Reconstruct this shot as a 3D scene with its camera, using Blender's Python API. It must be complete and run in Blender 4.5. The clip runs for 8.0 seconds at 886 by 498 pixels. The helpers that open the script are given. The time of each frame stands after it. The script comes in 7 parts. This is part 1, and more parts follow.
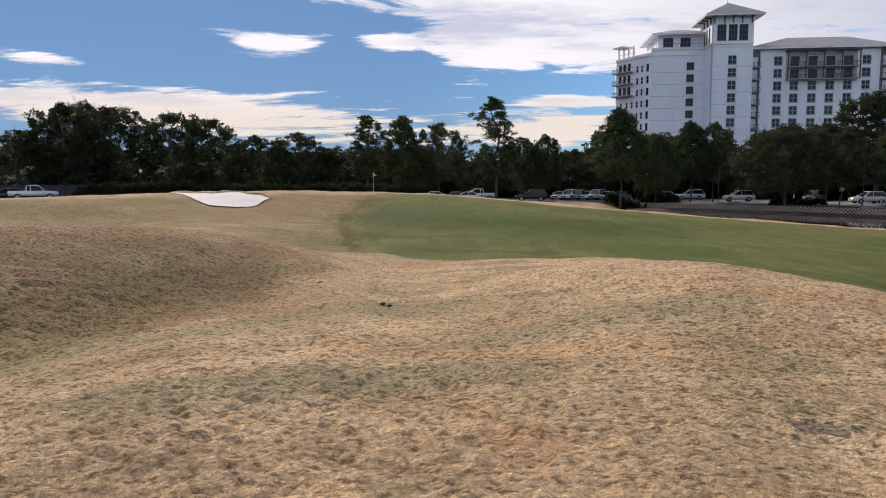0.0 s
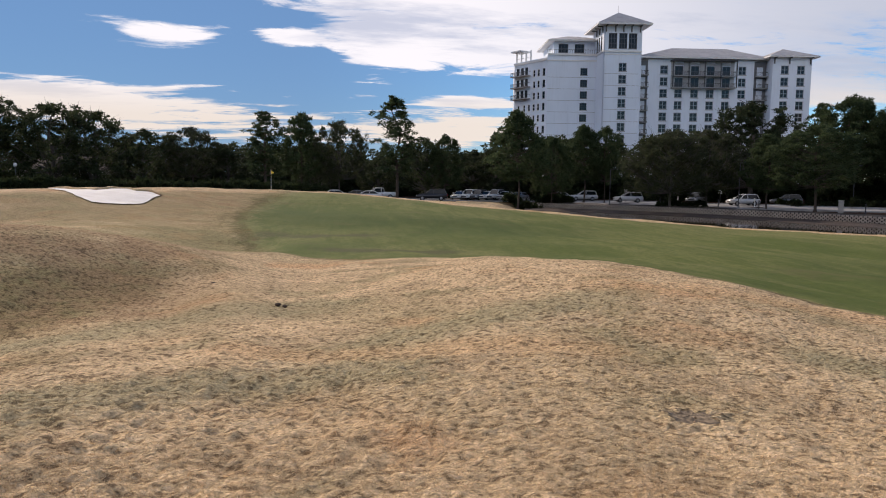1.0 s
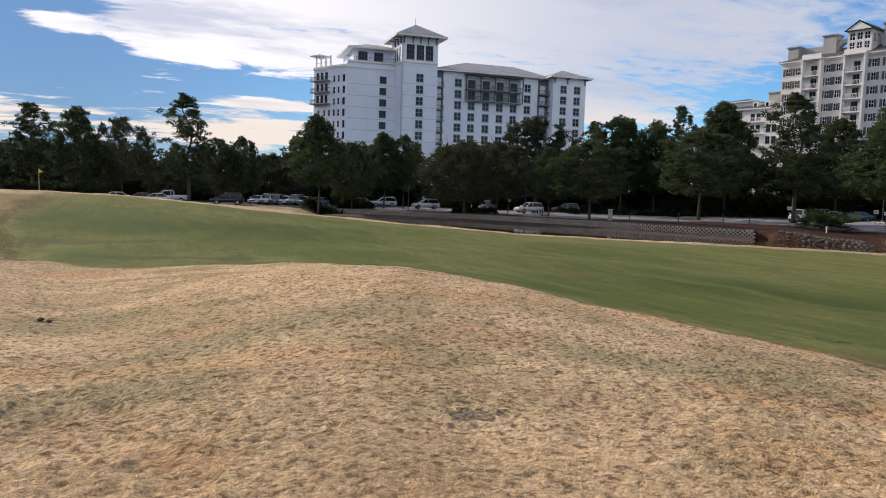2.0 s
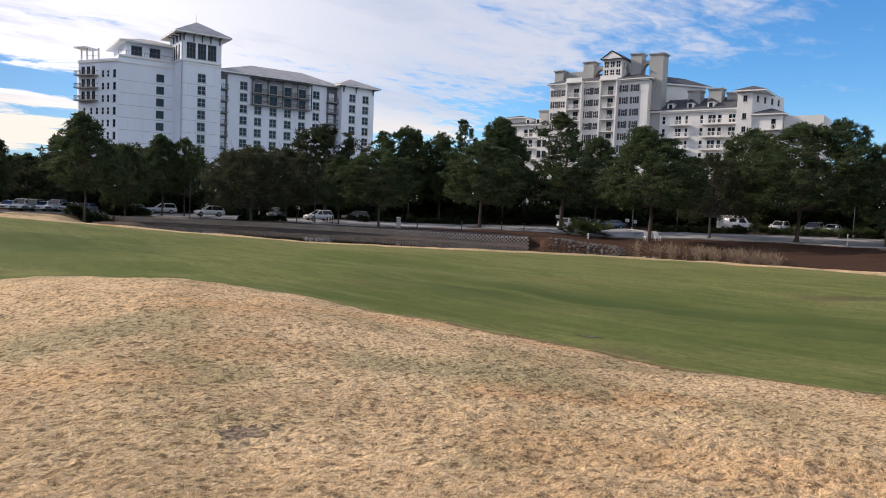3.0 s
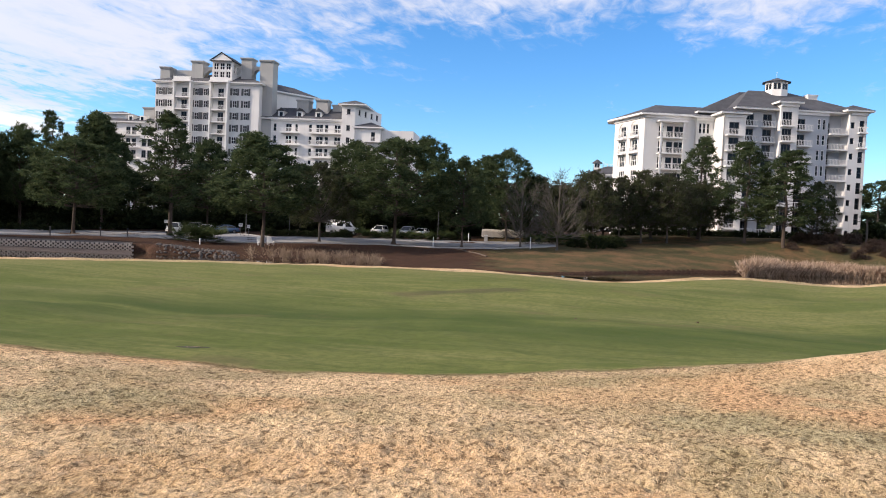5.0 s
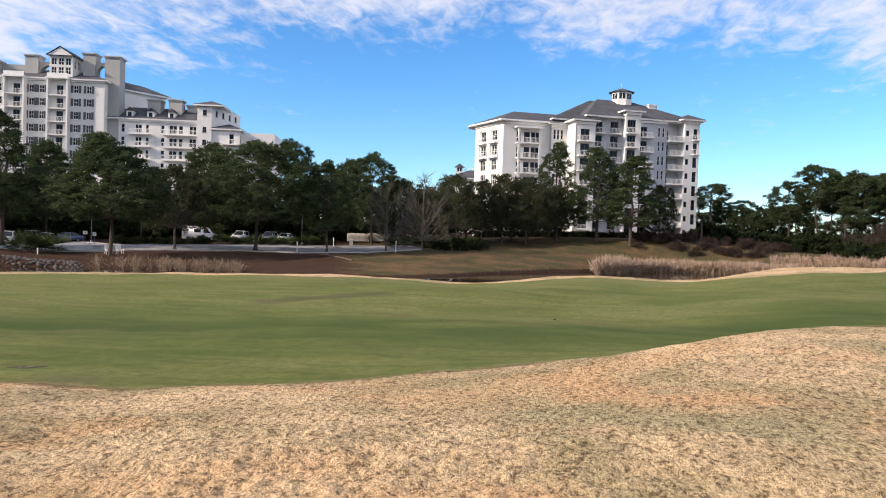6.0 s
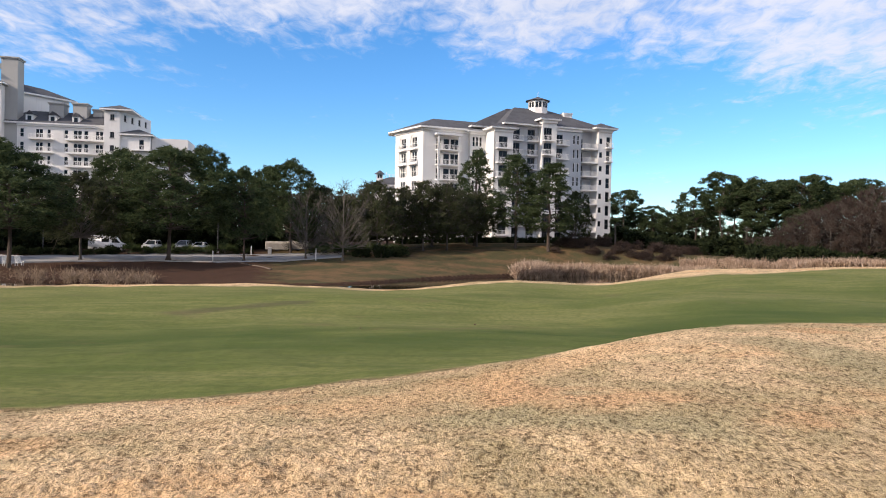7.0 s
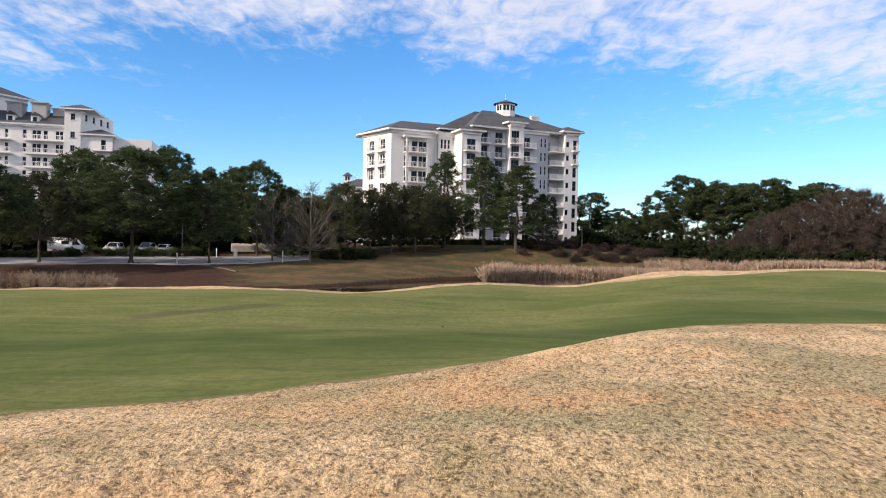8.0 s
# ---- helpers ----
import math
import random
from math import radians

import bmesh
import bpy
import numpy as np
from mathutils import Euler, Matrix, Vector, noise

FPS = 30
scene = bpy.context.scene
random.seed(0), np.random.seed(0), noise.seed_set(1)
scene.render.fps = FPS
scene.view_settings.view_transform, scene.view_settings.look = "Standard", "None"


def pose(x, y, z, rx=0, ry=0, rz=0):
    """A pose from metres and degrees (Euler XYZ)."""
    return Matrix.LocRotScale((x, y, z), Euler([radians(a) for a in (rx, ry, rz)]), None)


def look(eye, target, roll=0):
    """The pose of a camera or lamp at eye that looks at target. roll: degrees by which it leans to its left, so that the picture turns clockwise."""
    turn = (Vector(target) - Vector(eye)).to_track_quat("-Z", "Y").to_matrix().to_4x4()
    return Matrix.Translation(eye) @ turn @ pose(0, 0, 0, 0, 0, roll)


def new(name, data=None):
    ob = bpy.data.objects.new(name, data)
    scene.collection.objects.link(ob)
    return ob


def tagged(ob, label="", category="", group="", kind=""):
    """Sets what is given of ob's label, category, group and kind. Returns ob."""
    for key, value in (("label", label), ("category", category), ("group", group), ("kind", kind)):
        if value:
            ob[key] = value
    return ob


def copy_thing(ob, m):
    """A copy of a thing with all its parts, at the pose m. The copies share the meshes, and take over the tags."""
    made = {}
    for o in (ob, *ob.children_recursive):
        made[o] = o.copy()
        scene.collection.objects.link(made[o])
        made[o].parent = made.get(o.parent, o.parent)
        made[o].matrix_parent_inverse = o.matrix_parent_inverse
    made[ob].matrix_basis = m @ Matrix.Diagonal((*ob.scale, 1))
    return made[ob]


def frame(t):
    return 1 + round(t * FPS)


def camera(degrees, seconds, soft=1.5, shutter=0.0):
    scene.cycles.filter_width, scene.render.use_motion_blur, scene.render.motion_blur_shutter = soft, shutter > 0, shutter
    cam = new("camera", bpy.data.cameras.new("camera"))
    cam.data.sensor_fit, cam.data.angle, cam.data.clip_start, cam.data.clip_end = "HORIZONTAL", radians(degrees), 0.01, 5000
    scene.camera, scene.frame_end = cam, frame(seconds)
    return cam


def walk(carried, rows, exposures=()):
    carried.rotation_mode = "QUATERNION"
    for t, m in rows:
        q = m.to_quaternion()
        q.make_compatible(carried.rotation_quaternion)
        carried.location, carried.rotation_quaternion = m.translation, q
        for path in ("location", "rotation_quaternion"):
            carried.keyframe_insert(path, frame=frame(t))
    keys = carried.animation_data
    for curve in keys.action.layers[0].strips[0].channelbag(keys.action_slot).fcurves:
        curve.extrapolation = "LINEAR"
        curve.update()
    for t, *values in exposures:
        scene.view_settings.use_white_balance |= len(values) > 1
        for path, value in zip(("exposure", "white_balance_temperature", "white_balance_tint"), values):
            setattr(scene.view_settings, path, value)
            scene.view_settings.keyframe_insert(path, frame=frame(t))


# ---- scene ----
# A golf course with a pond, a car park and three tall buildings behind trees. Eye about 1.6 m over a turf mound.
cam = camera(64.06, 8.0, soft=1.0)
EYE = 1.62
ROWS = [
    (0.0, -0.000, 0.000, 0.000, 0.00, -5.71, 0.20),
    (0.5, 0.020, -0.000, 0.003, -2.72, -5.83, -0.06),
    (1.0, 0.058, -0.004, 0.005, -7.94, -5.76, -0.55),
    (1.5, 0.112, -0.015, 0.012, -15.41, -5.49, -1.21),
    (3.0, 0.274, -0.101, 0.045, -40.66, -3.79, -2.33),
    (3.5, 0.313, -0.140, 0.055, -48.12, -3.25, -2.64),
    (4.0, 0.348, -0.185, 0.060, -56.00, -2.77, -2.83),
    (4.5, 0.376, -0.233, 0.070, -63.62, -2.40, -2.79),
    (5.0, 0.397, -0.284, 0.085, -71.10, -2.08, -2.64),
    (6.5, 0.419, -0.387, 0.095, -85.56, -0.98, -1.47),
    (7.0, 0.420, -0.407, 0.095, -88.29, -0.64, -1.26),
    (7.5, 0.420, -0.419, 0.095, -89.88, -0.45, -1.26),
    (8.0, 0.420, -0.426, 0.095, -90.86, -0.40, -1.28),
]
EXPOSURES = [(0.0, 0.02, 6450, 18), (1.5, 0.06, 6450, 17), (3.5, 0.40, 6450, 16), (5.0, 0.60, 6500, 17), (6.5, 0.58, 6550, 17), (8.0, 0.55, 6550, 17)]
walk(cam, [(t, pose(x, y, EYE + z, 90 + pitch, roll, yaw)) for t, x, y, z, yaw, pitch, roll in ROWS], EXPOSURES)

# ---- world and sun ----
SUN_AZ, SUN_EL = 28.0, 27.0


def polar(az, d, z=0.0):
    """A place at azimuth az (degrees to the left of ahead) and d metres from the eye's ground point."""
    return Vector((-d * math.sin(radians(az)), d * math.cos(radians(az)), z))


class Net:
    """A short way to wire shader nodes."""

    def __init__(self, tree):
        self.tree = tree
        tree.nodes.clear()

    def add(self, kind, inputs=None, **props):
        n = self.tree.nodes.new("ShaderNode" + kind)
        for k, v in props.items():
            setattr(n, k, v)
        for k, v in (inputs or {}).items():
            s = n.inputs[k]
            if isinstance(v, bpy.types.NodeSocket):
                self.tree.links.new(v, s)
            else:
                s.default_value = v
        return n

    def math(self, op, a, b=0.0, clamp=False):
        return self.add("Math", {0: a, 1: b}, operation=op, use_clamp=clamp).outputs[0]

    def mix(self, f, a, b, blend="MIX"):
        n = self.add("Mix", {0: f}, data_type="RGBA", blend_type=blend)
        for i, v in ((6, a), (7, b)):
            if isinstance(v, bpy.types.NodeSocket):
                self.tree.links.new(v, n.inputs[i])
            else:
                n.inputs[i].default_value = (*v, 1)
        return n.outputs[2]

    def noise(self, vec, scale, detail=4.0, rough=0.55, dist=0.0):
        ins = {"Scale": scale, "Detail": detail, "Roughness": rough, "Distortion": dist}
        if vec is not None:
            ins["Vector"] = vec
        return self.add("TexNoise", ins).outputs[0]

    def ramp(self, f, a, b, smooth=True):
        return self.add("MapRange", {0: f, 1: a, 2: b, 3: 0.0, 4: 1.0}, interpolation_type="SMOOTHSTEP" if smooth else "LINEAR").outputs[0]


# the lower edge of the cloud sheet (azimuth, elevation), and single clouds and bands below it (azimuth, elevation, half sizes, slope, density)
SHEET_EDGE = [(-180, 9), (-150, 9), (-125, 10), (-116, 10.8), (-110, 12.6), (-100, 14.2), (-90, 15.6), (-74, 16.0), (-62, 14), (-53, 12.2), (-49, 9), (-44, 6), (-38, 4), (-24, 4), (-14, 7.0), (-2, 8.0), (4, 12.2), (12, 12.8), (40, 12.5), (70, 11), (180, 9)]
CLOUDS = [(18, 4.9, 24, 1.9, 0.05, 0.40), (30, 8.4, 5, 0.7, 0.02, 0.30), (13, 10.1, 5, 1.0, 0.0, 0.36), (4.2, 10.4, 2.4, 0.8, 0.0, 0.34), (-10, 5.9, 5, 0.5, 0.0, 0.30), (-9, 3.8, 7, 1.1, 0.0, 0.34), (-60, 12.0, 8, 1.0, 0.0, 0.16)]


def build_world():
    world = bpy.data.worlds.new("sky")
    scene.world = world
    world.use_nodes = True
    n = Net(world.node_tree)
    sky = n.add("TexSky", sky_type="NISHITA", sun_disc=False, sun_elevation=radians(SUN_EL), sun_rotation=radians(-SUN_AZ), air_density=1.0, dust_density=0.0, ozone_density=2.0)
    blue = n.add("HueSaturation", {"Saturation": 1.15, "Value": 1.2, "Color": n.mix(1.0, sky.outputs[0], (0.74, 0.97, 1.18), "MULTIPLY")}).outputs[0]
    co = n.add("TexCoord").outputs["Generated"]
    sep = n.add("SeparateXYZ", {0: co})
    up = n.math("MAXIMUM", sep.outputs[2], 0.0)
    az = n.math("DEGREES", n.math("ARCTAN2", n.math("MULTIPLY", sep.outputs[0], -1.0), sep.outputs[1]))
    el = n.math("DEGREES", n.math("ARCSINE", up))
    # a thin steel-blue veil on the sun's side
    veil = n.math("MULTIPLY", n.ramp(az, -42.0, 6.0), n.math("SUBTRACT", 1.0, n.ramp(el, 24.0, 50.0)))
    blue = n.mix(n.math("MULTIPLY", veil, 0.85), blue, (1.6, 2.8, 4.7))
    den = n.math("ADD", up, 0.08)
    flat = n.add("CombineXYZ", {0: n.math("DIVIDE", sep.outputs[0], den), 1: n.math("DIVIDE", sep.outputs[1], den), 2: 0.0}).outputs[0]
    st = n.add("Mapping", {0: flat, 1: (3.1, 1.7, 0.0), 2: (0, 0, radians(-35)), 3: (0.6, 1.2, 1.0)}).outputs[0]
    big = n.noise(st, 0.6, 3.0, 0.5, 0.4)
    fine = n.noise(st, 2.4, 10.0, 0.62, 0.7)
    ripple = n.noise(n.add("Mapping", {0: flat, 2: (0, 0, radians(20)), 3: (1.0, 1.5, 1.0)}).outputs[0], 7.5, 4.0, 0.6, 0.6)
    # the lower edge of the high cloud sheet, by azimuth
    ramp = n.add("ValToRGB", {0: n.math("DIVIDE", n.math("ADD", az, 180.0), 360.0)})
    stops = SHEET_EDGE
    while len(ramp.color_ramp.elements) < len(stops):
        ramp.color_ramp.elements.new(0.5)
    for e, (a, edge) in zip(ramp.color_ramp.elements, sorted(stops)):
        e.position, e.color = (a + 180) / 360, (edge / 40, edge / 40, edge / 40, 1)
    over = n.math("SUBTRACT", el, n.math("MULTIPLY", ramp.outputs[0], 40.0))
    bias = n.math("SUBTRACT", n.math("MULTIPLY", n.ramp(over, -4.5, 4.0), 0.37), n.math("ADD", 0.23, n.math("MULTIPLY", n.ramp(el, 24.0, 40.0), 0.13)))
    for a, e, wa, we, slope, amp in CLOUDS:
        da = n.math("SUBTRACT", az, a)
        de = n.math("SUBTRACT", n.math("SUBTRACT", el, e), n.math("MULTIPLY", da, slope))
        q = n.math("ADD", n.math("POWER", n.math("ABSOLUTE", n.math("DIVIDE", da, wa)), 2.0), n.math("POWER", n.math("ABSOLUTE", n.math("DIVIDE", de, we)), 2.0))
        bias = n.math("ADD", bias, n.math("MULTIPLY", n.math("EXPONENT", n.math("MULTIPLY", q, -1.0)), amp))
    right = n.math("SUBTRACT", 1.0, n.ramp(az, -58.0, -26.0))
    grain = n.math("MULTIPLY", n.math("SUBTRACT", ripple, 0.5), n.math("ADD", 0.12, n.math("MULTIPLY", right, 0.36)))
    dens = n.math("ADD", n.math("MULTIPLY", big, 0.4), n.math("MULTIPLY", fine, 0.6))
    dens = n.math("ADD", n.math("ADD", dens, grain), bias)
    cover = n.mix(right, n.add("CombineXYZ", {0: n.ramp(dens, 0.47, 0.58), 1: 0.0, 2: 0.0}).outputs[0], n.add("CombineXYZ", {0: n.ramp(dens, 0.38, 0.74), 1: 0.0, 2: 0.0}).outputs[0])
    cover = n.add("SeparateXYZ", {0: cover}).outputs[0]
    lit = n.mix(n.ramp(n.noise(st, 1.3, 6.0, 0.6), 0.48, 0.68), (10.6, 10.4, 10.2), (6.4, 6.8, 7.7))
    lit = n.mix(n.math("MULTIPLY", n.math("MULTIPLY", n.math("SUBTRACT", 1.0, n.ramp(az, -42.0, -4.0)), n.ramp(az, -160.0, -125.0)), 0.85), lit, (5.0, 5.5, 6.3))
    lit = n.mix(n.math("SUBTRACT", 1.0, n.ramp(up, 0.07, 0.14)), lit, (9.2, 8.3, 7.0))
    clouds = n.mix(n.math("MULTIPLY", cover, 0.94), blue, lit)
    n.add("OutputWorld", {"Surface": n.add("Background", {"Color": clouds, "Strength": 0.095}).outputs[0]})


build_world()
sun = new("sun", bpy.data.lights.new("sun", "SUN"))
sun.data.energy, sun.data.angle, sun.data.color = 3.8, radians(0.6), (1.0, 0.87, 0.70)
sun.matrix_world = look(polar(SUN_AZ, 300 * math.cos(radians(SUN_EL)), 300 * math.sin(radians(SUN_EL))), (0, 0, 0))


# ---- materials ----
def material(name):
    m = bpy.data.materials.new(name)
    m.use_nodes = True
    return m, Net(m.node_tree)


def finish(n, color, rough=0.8, bump=None, strength=0.3, distance=0.02, metal=0.0, **more):
    ins = {"Base Color": color if isinstance(color, bpy.types.NodeSocket) else (*color, 1), "Roughness": rough, "Metallic": metal, **more}
    if bump is not None:
        ins["Normal"] = n.add("Bump", {"Height": bump, "Strength": strength, "Distance": distance}).outputs[0]
    b = n.add("BsdfPrincipled", ins)
    n.add("OutputMaterial", {"Surface": b.outputs[0]})


def plain(name, a, b, scale=1.5, rough=0.7, strength=0.2, distance=0.01, metal=0.0, fine=25.0, vary=0.12):
    """A surface of two near colours with stains, grain and a slight change from object to object."""
    m, n = material(name)
    co = n.add("TexCoord").outputs["Object"]
    c = n.mix(n.ramp(n.noise(co, scale, 5.0), 0.35, 0.68), a, b)
    r = n.add("ObjectInfo").outputs["Random"]
    c = n.mix(n.math("MULTIPLY", r, vary), c, tuple(0.55 * v for v in a))
    g = n.noise(co, fine, 4.0, 0.65)
    c = n.mix(n.math("MULTIPLY", n.ramp(g, 0.3, 0.75), 0.25), c, tuple(0.7 * v for v in b))
    finish(n, c, rough, g, strength, distance, metal)
    return m


def turf_material(name, blade=False):
    """Winter turf: straw-coloured rough with olive and orange patches, mown green fairway by the layer 'fairway', pine straw by 'straw'."""
    m, n = material(name)
    co = n.add("NewGeometry").outputs["Position"]
    big, mid, small = n.noise(co, 0.16, 4.0), n.noise(co, 0.9, 4.0, 0.6), n.noise(co, 7.0, 5.0, 0.65)
    tan = n.mix(n.ramp(mid, 0.36, 0.66), (0.80, 0.58, 0.33), (0.62, 0.45, 0.255))
    tan = n.mix(n.math("MULTIPLY", n.ramp(big, 0.47, 0.62), 0.6), tan, (0.38, 0.31, 0.16))
    tan = n.mix(n.math("MULTIPLY", n.ramp(n.noise(co, 0.33, 3.0), 0.53, 0.66), 0.8), tan, (0.70, 0.43, 0.22))
    tan = n.mix(n.math("MULTIPLY", n.ramp(n.noise(co, 0.5, 3.0, 0.55), 0.52, 0.66), 0.6), tan, (0.35, 0.29, 0.15))
    tan = n.mix(n.math("MULTIPLY", n.ramp(n.noise(co, 2.4, 7.0, 0.72), 0.55, 0.68), 0.4), tan, (0.27, 0.175, 0.10))
    swale = n.add("Attribute", attribute_name="swale").outputs["Fac"]
    tan = n.mix(n.math("MULTIPLY", swale, n.ramp(n.noise(co, 0.5, 4.0), 0.1, 0.5)), tan, (0.255, 0.235, 0.095))
    # mown fairway: broad lusher and drier areas, painted hollow shade, faint streaks along the mower's way, fine grain
    lie = n.add("Mapping", {0: co, 2: (0, 0, radians(-24)), 3: (0.55, 0.10, 1.0)}).outputs[0]
    for key, hue, amount in (("olive", (0.38, 0.335, 0.185), 0.65), ("orange", (0.74, 0.47, 0.24), 0.55)):
        where = n.add("Attribute", attribute_name=key).outputs["Fac"]
        tan = n.mix(n.math("MULTIPLY", n.ramp(n.math("ADD", where, n.math("MULTIPLY", n.math("SUBTRACT", n.noise(co, 1.3, 5.0, 0.65), 0.5), 1.3)), 0.1, 1.0), amount), tan, hue)
    # brown turf that also carries painted shade of the left mound and hollow
    russet = n.add("Attribute", attribute_name="russet").outputs["Fac"]
    tan = n.mix(n.math("MULTIPLY", russet, n.ramp(n.noise(co, 0.8, 6.0, 0.7), 0.25, 0.6)), tan, (0.35, 0.215, 0.115))
    blot, streak, speck = n.noise(co, 0.10, 5.0, 0.6), n.noise(lie, 1.0, 6.0, 0.62), n.noise(co, 5.0, 6.0, 0.75)
    green = n.mix(n.ramp(blot, 0.36, 0.64), (0.090, 0.120, 0.030), (0.168, 0.178, 0.058))
    green = n.mix(n.math("MULTIPLY", n.ramp(streak, 0.48, 0.64), 0.6), green, (0.19, 0.19, 0.072))
    green = n.mix(n.math("MULTIPLY", n.ramp(n.noise(lie, 2.6, 6.0, 0.65), 0.46, 0.62), 0.6), green, (0.072, 0.105, 0.024))
    # the shade in the fairway's hollows, put into the green as a darker tone
    lush = n.add("Attribute", attribute_name="lush").outputs["Fac"]
    green = n.mix(n.math("MULTIPLY", n.math("MULTIPLY", lush, n.ramp(n.noise(lie, 0.55, 5.0, 0.6), 0.22, 0.5)), 0.92), green, (0.044, 0.078, 0.019))
    crest = n.add("Attribute", attribute_name="crest").outputs["Fac"]
    green = n.mix(n.math("MULTIPLY", n.math("MULTIPLY", crest, n.ramp(n.noise(lie, 0.8, 5.0, 0.6), 0.3, 0.6)), 0.7), green, (0.215, 0.205, 0.085))
    worn = n.add("Attribute", attribute_name="worn").outputs["Fac"]
    green = n.mix(n.math("MULTIPLY", n.ramp(n.math("ADD", worn, n.math("MULTIPLY", n.math("SUBTRACT", n.noise(lie, 3.0, 4.0, 0.6), 0.5), 1.2)), 0.2, 1.0), 0.8), green, (0.085, 0.078, 0.045))
    green = n.mix(n.math("MULTIPLY", n.ramp(speck, 0.42, 0.62), 0.55), green, (0.060, 0.084, 0.022))
    green = n.mix(n.math("MULTIPLY", n.ramp(n.noise(co, 0.22, 5.0, 0.6), 0.60, 0.72), 0.55), green, (0.13, 0.115, 0.052))
    fair = n.add("Attribute", attribute_name="fairway").outputs["Fac"]
    edge = n.math("ADD", fair, n.math("MULTIPLY", n.math("SUBTRACT", n.noise(co, 1.6, 9.0, 0.78), 0.5), 1.1))
    c = n.mix(n.ramp(edge, 0.24, 0.78), tan, green)
    far = n.add("Attribute", attribute_name="bank").outputs["Fac"]
    bank = n.mix(n.ramp(n.noise(co, 0.22, 5.0, 0.65), 0.36, 0.58), (0.150, 0.094, 0.050), (0.066, 0.062, 0.030))
    bank = n.mix(n.math("MULTIPLY", n.ramp(n.noise(co, 1.4, 6.0, 0.72), 0.5, 0.66), 0.5), bank, (0.048, 0.038, 0.024))
    c = n.mix(n.ramp(n.math("ADD", far, n.math("MULTIPLY", n.math("SUBTRACT", mid, 0.5), 0.5)), 0.42, 0.6), c, bank)
    straw = n.add("Attribute", attribute_name="straw").outputs["Fac"]
    bed = n.mix(n.ramp(small, 0.3, 0.7), (0.030, 0.016, 0.012), (0.070, 0.035, 0.026))
    bed = n.mix(n.math("MULTIPLY", n.ramp(n.noise(co, 1.1, 6.0, 0.7), 0.5, 0.66), 0.75), bed, (0.019, 0.013, 0.010))
    bed = n.mix(n.math("MULTIPLY", n.ramp(n.noise(co, 2.6, 6.0, 0.75), 0.58, 0.68), 0.55), bed, (0.15, 0.115, 0.085))
    c = n.mix(n.ramp(n.math("ADD", straw, n.math("MULTIPLY", n.math("SUBTRACT", mid, 0.5), 1.0)), 0.3, 0.72), c, bed)
    if blade:
        r = n.add("NewGeometry").outputs["Random Per Island"]
        c = n.mix(n.math("MULTIPLY", n.ramp(r, 0.1, 0.9), 0.65), c, (0.84, 0.66, 0.43))
        c = n.mix(n.math("MULTIPLY", n.math("SUBTRACT", 1.0, n.ramp(r, 0.0, 0.35)), 0.5), c, (0.26, 0.175, 0.10))
        finish(n, c, 0.7, **{"Specular IOR Level": 0.15})
    else:
        grain = n.noise(co, 60.0, 4.0, 0.7)
        lay = n.add("Mapping", {0: co, 2: (0, 0, 0.35), 3: (0.9, 1.1, 1.0)}).outputs[0]
        cell = n.add("TexVoronoi", {"Vector": lay, "Scale": 32.0, "Randomness": 1.0}).outputs["Distance"]
        tuft = n.math("ADD", n.math("MULTIPLY", n.noise(lay, 34.0, 5.0, 0.75), 0.62), n.math("MULTIPLY", n.math("SUBTRACT", 0.95, cell), 0.38))
        lump, heap = n.noise(lay, 11.0, 5.0, 0.7), n.noise(lay, 2.8, 3.0, 0.6)
        bare = n.math("MAXIMUM", n.ramp(straw, 0.35, 0.6), n.math("MULTIPLY", n.ramp(far, 0.35, 0.6), 0.75))
        rough_turf = n.math("MULTIPLY", n.math("SUBTRACT", 1.0, n.ramp(edge, 0.4, 0.62)), n.math("SUBTRACT", 1.0, bare))
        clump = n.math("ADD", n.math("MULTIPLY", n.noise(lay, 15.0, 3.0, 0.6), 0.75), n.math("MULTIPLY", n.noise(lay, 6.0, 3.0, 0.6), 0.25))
        # tuft shading put into the colour: gaps darkened as shade, tops lightened as sunlit
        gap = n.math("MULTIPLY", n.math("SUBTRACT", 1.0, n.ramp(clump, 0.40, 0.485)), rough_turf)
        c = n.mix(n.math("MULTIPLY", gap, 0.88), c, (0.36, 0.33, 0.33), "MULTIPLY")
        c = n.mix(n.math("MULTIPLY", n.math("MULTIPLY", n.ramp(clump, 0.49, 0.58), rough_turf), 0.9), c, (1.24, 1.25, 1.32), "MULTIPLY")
        # the same painted shade, finer, in the pits between single tufts
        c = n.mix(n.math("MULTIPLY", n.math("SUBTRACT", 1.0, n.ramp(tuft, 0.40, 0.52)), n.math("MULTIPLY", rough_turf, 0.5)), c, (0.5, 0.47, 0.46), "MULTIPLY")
        c = n.mix(n.math("MULTIPLY", n.ramp(n.noise(co, 90.0, 3.0, 0.7), 0.45, 0.66), 0.25), c, (0.20, 0.15, 0.07))
        h = n.math("ADD", n.math("MULTIPLY", tuft, 0.75), n.math("ADD", n.math("MULTIPLY", grain, 0.16), n.math("ADD", n.math("MULTIPLY", lump, 0.7), n.math("ADD", n.math("MULTIPLY", clump, 1.4), n.math("MULTIPLY", heap, 0.8)))))
        h = n.math("MULTIPLY", h, n.math("ADD", n.math("MULTIPLY", rough_turf, 0.85), 0.15))
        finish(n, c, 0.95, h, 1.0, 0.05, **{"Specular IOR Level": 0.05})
    return m


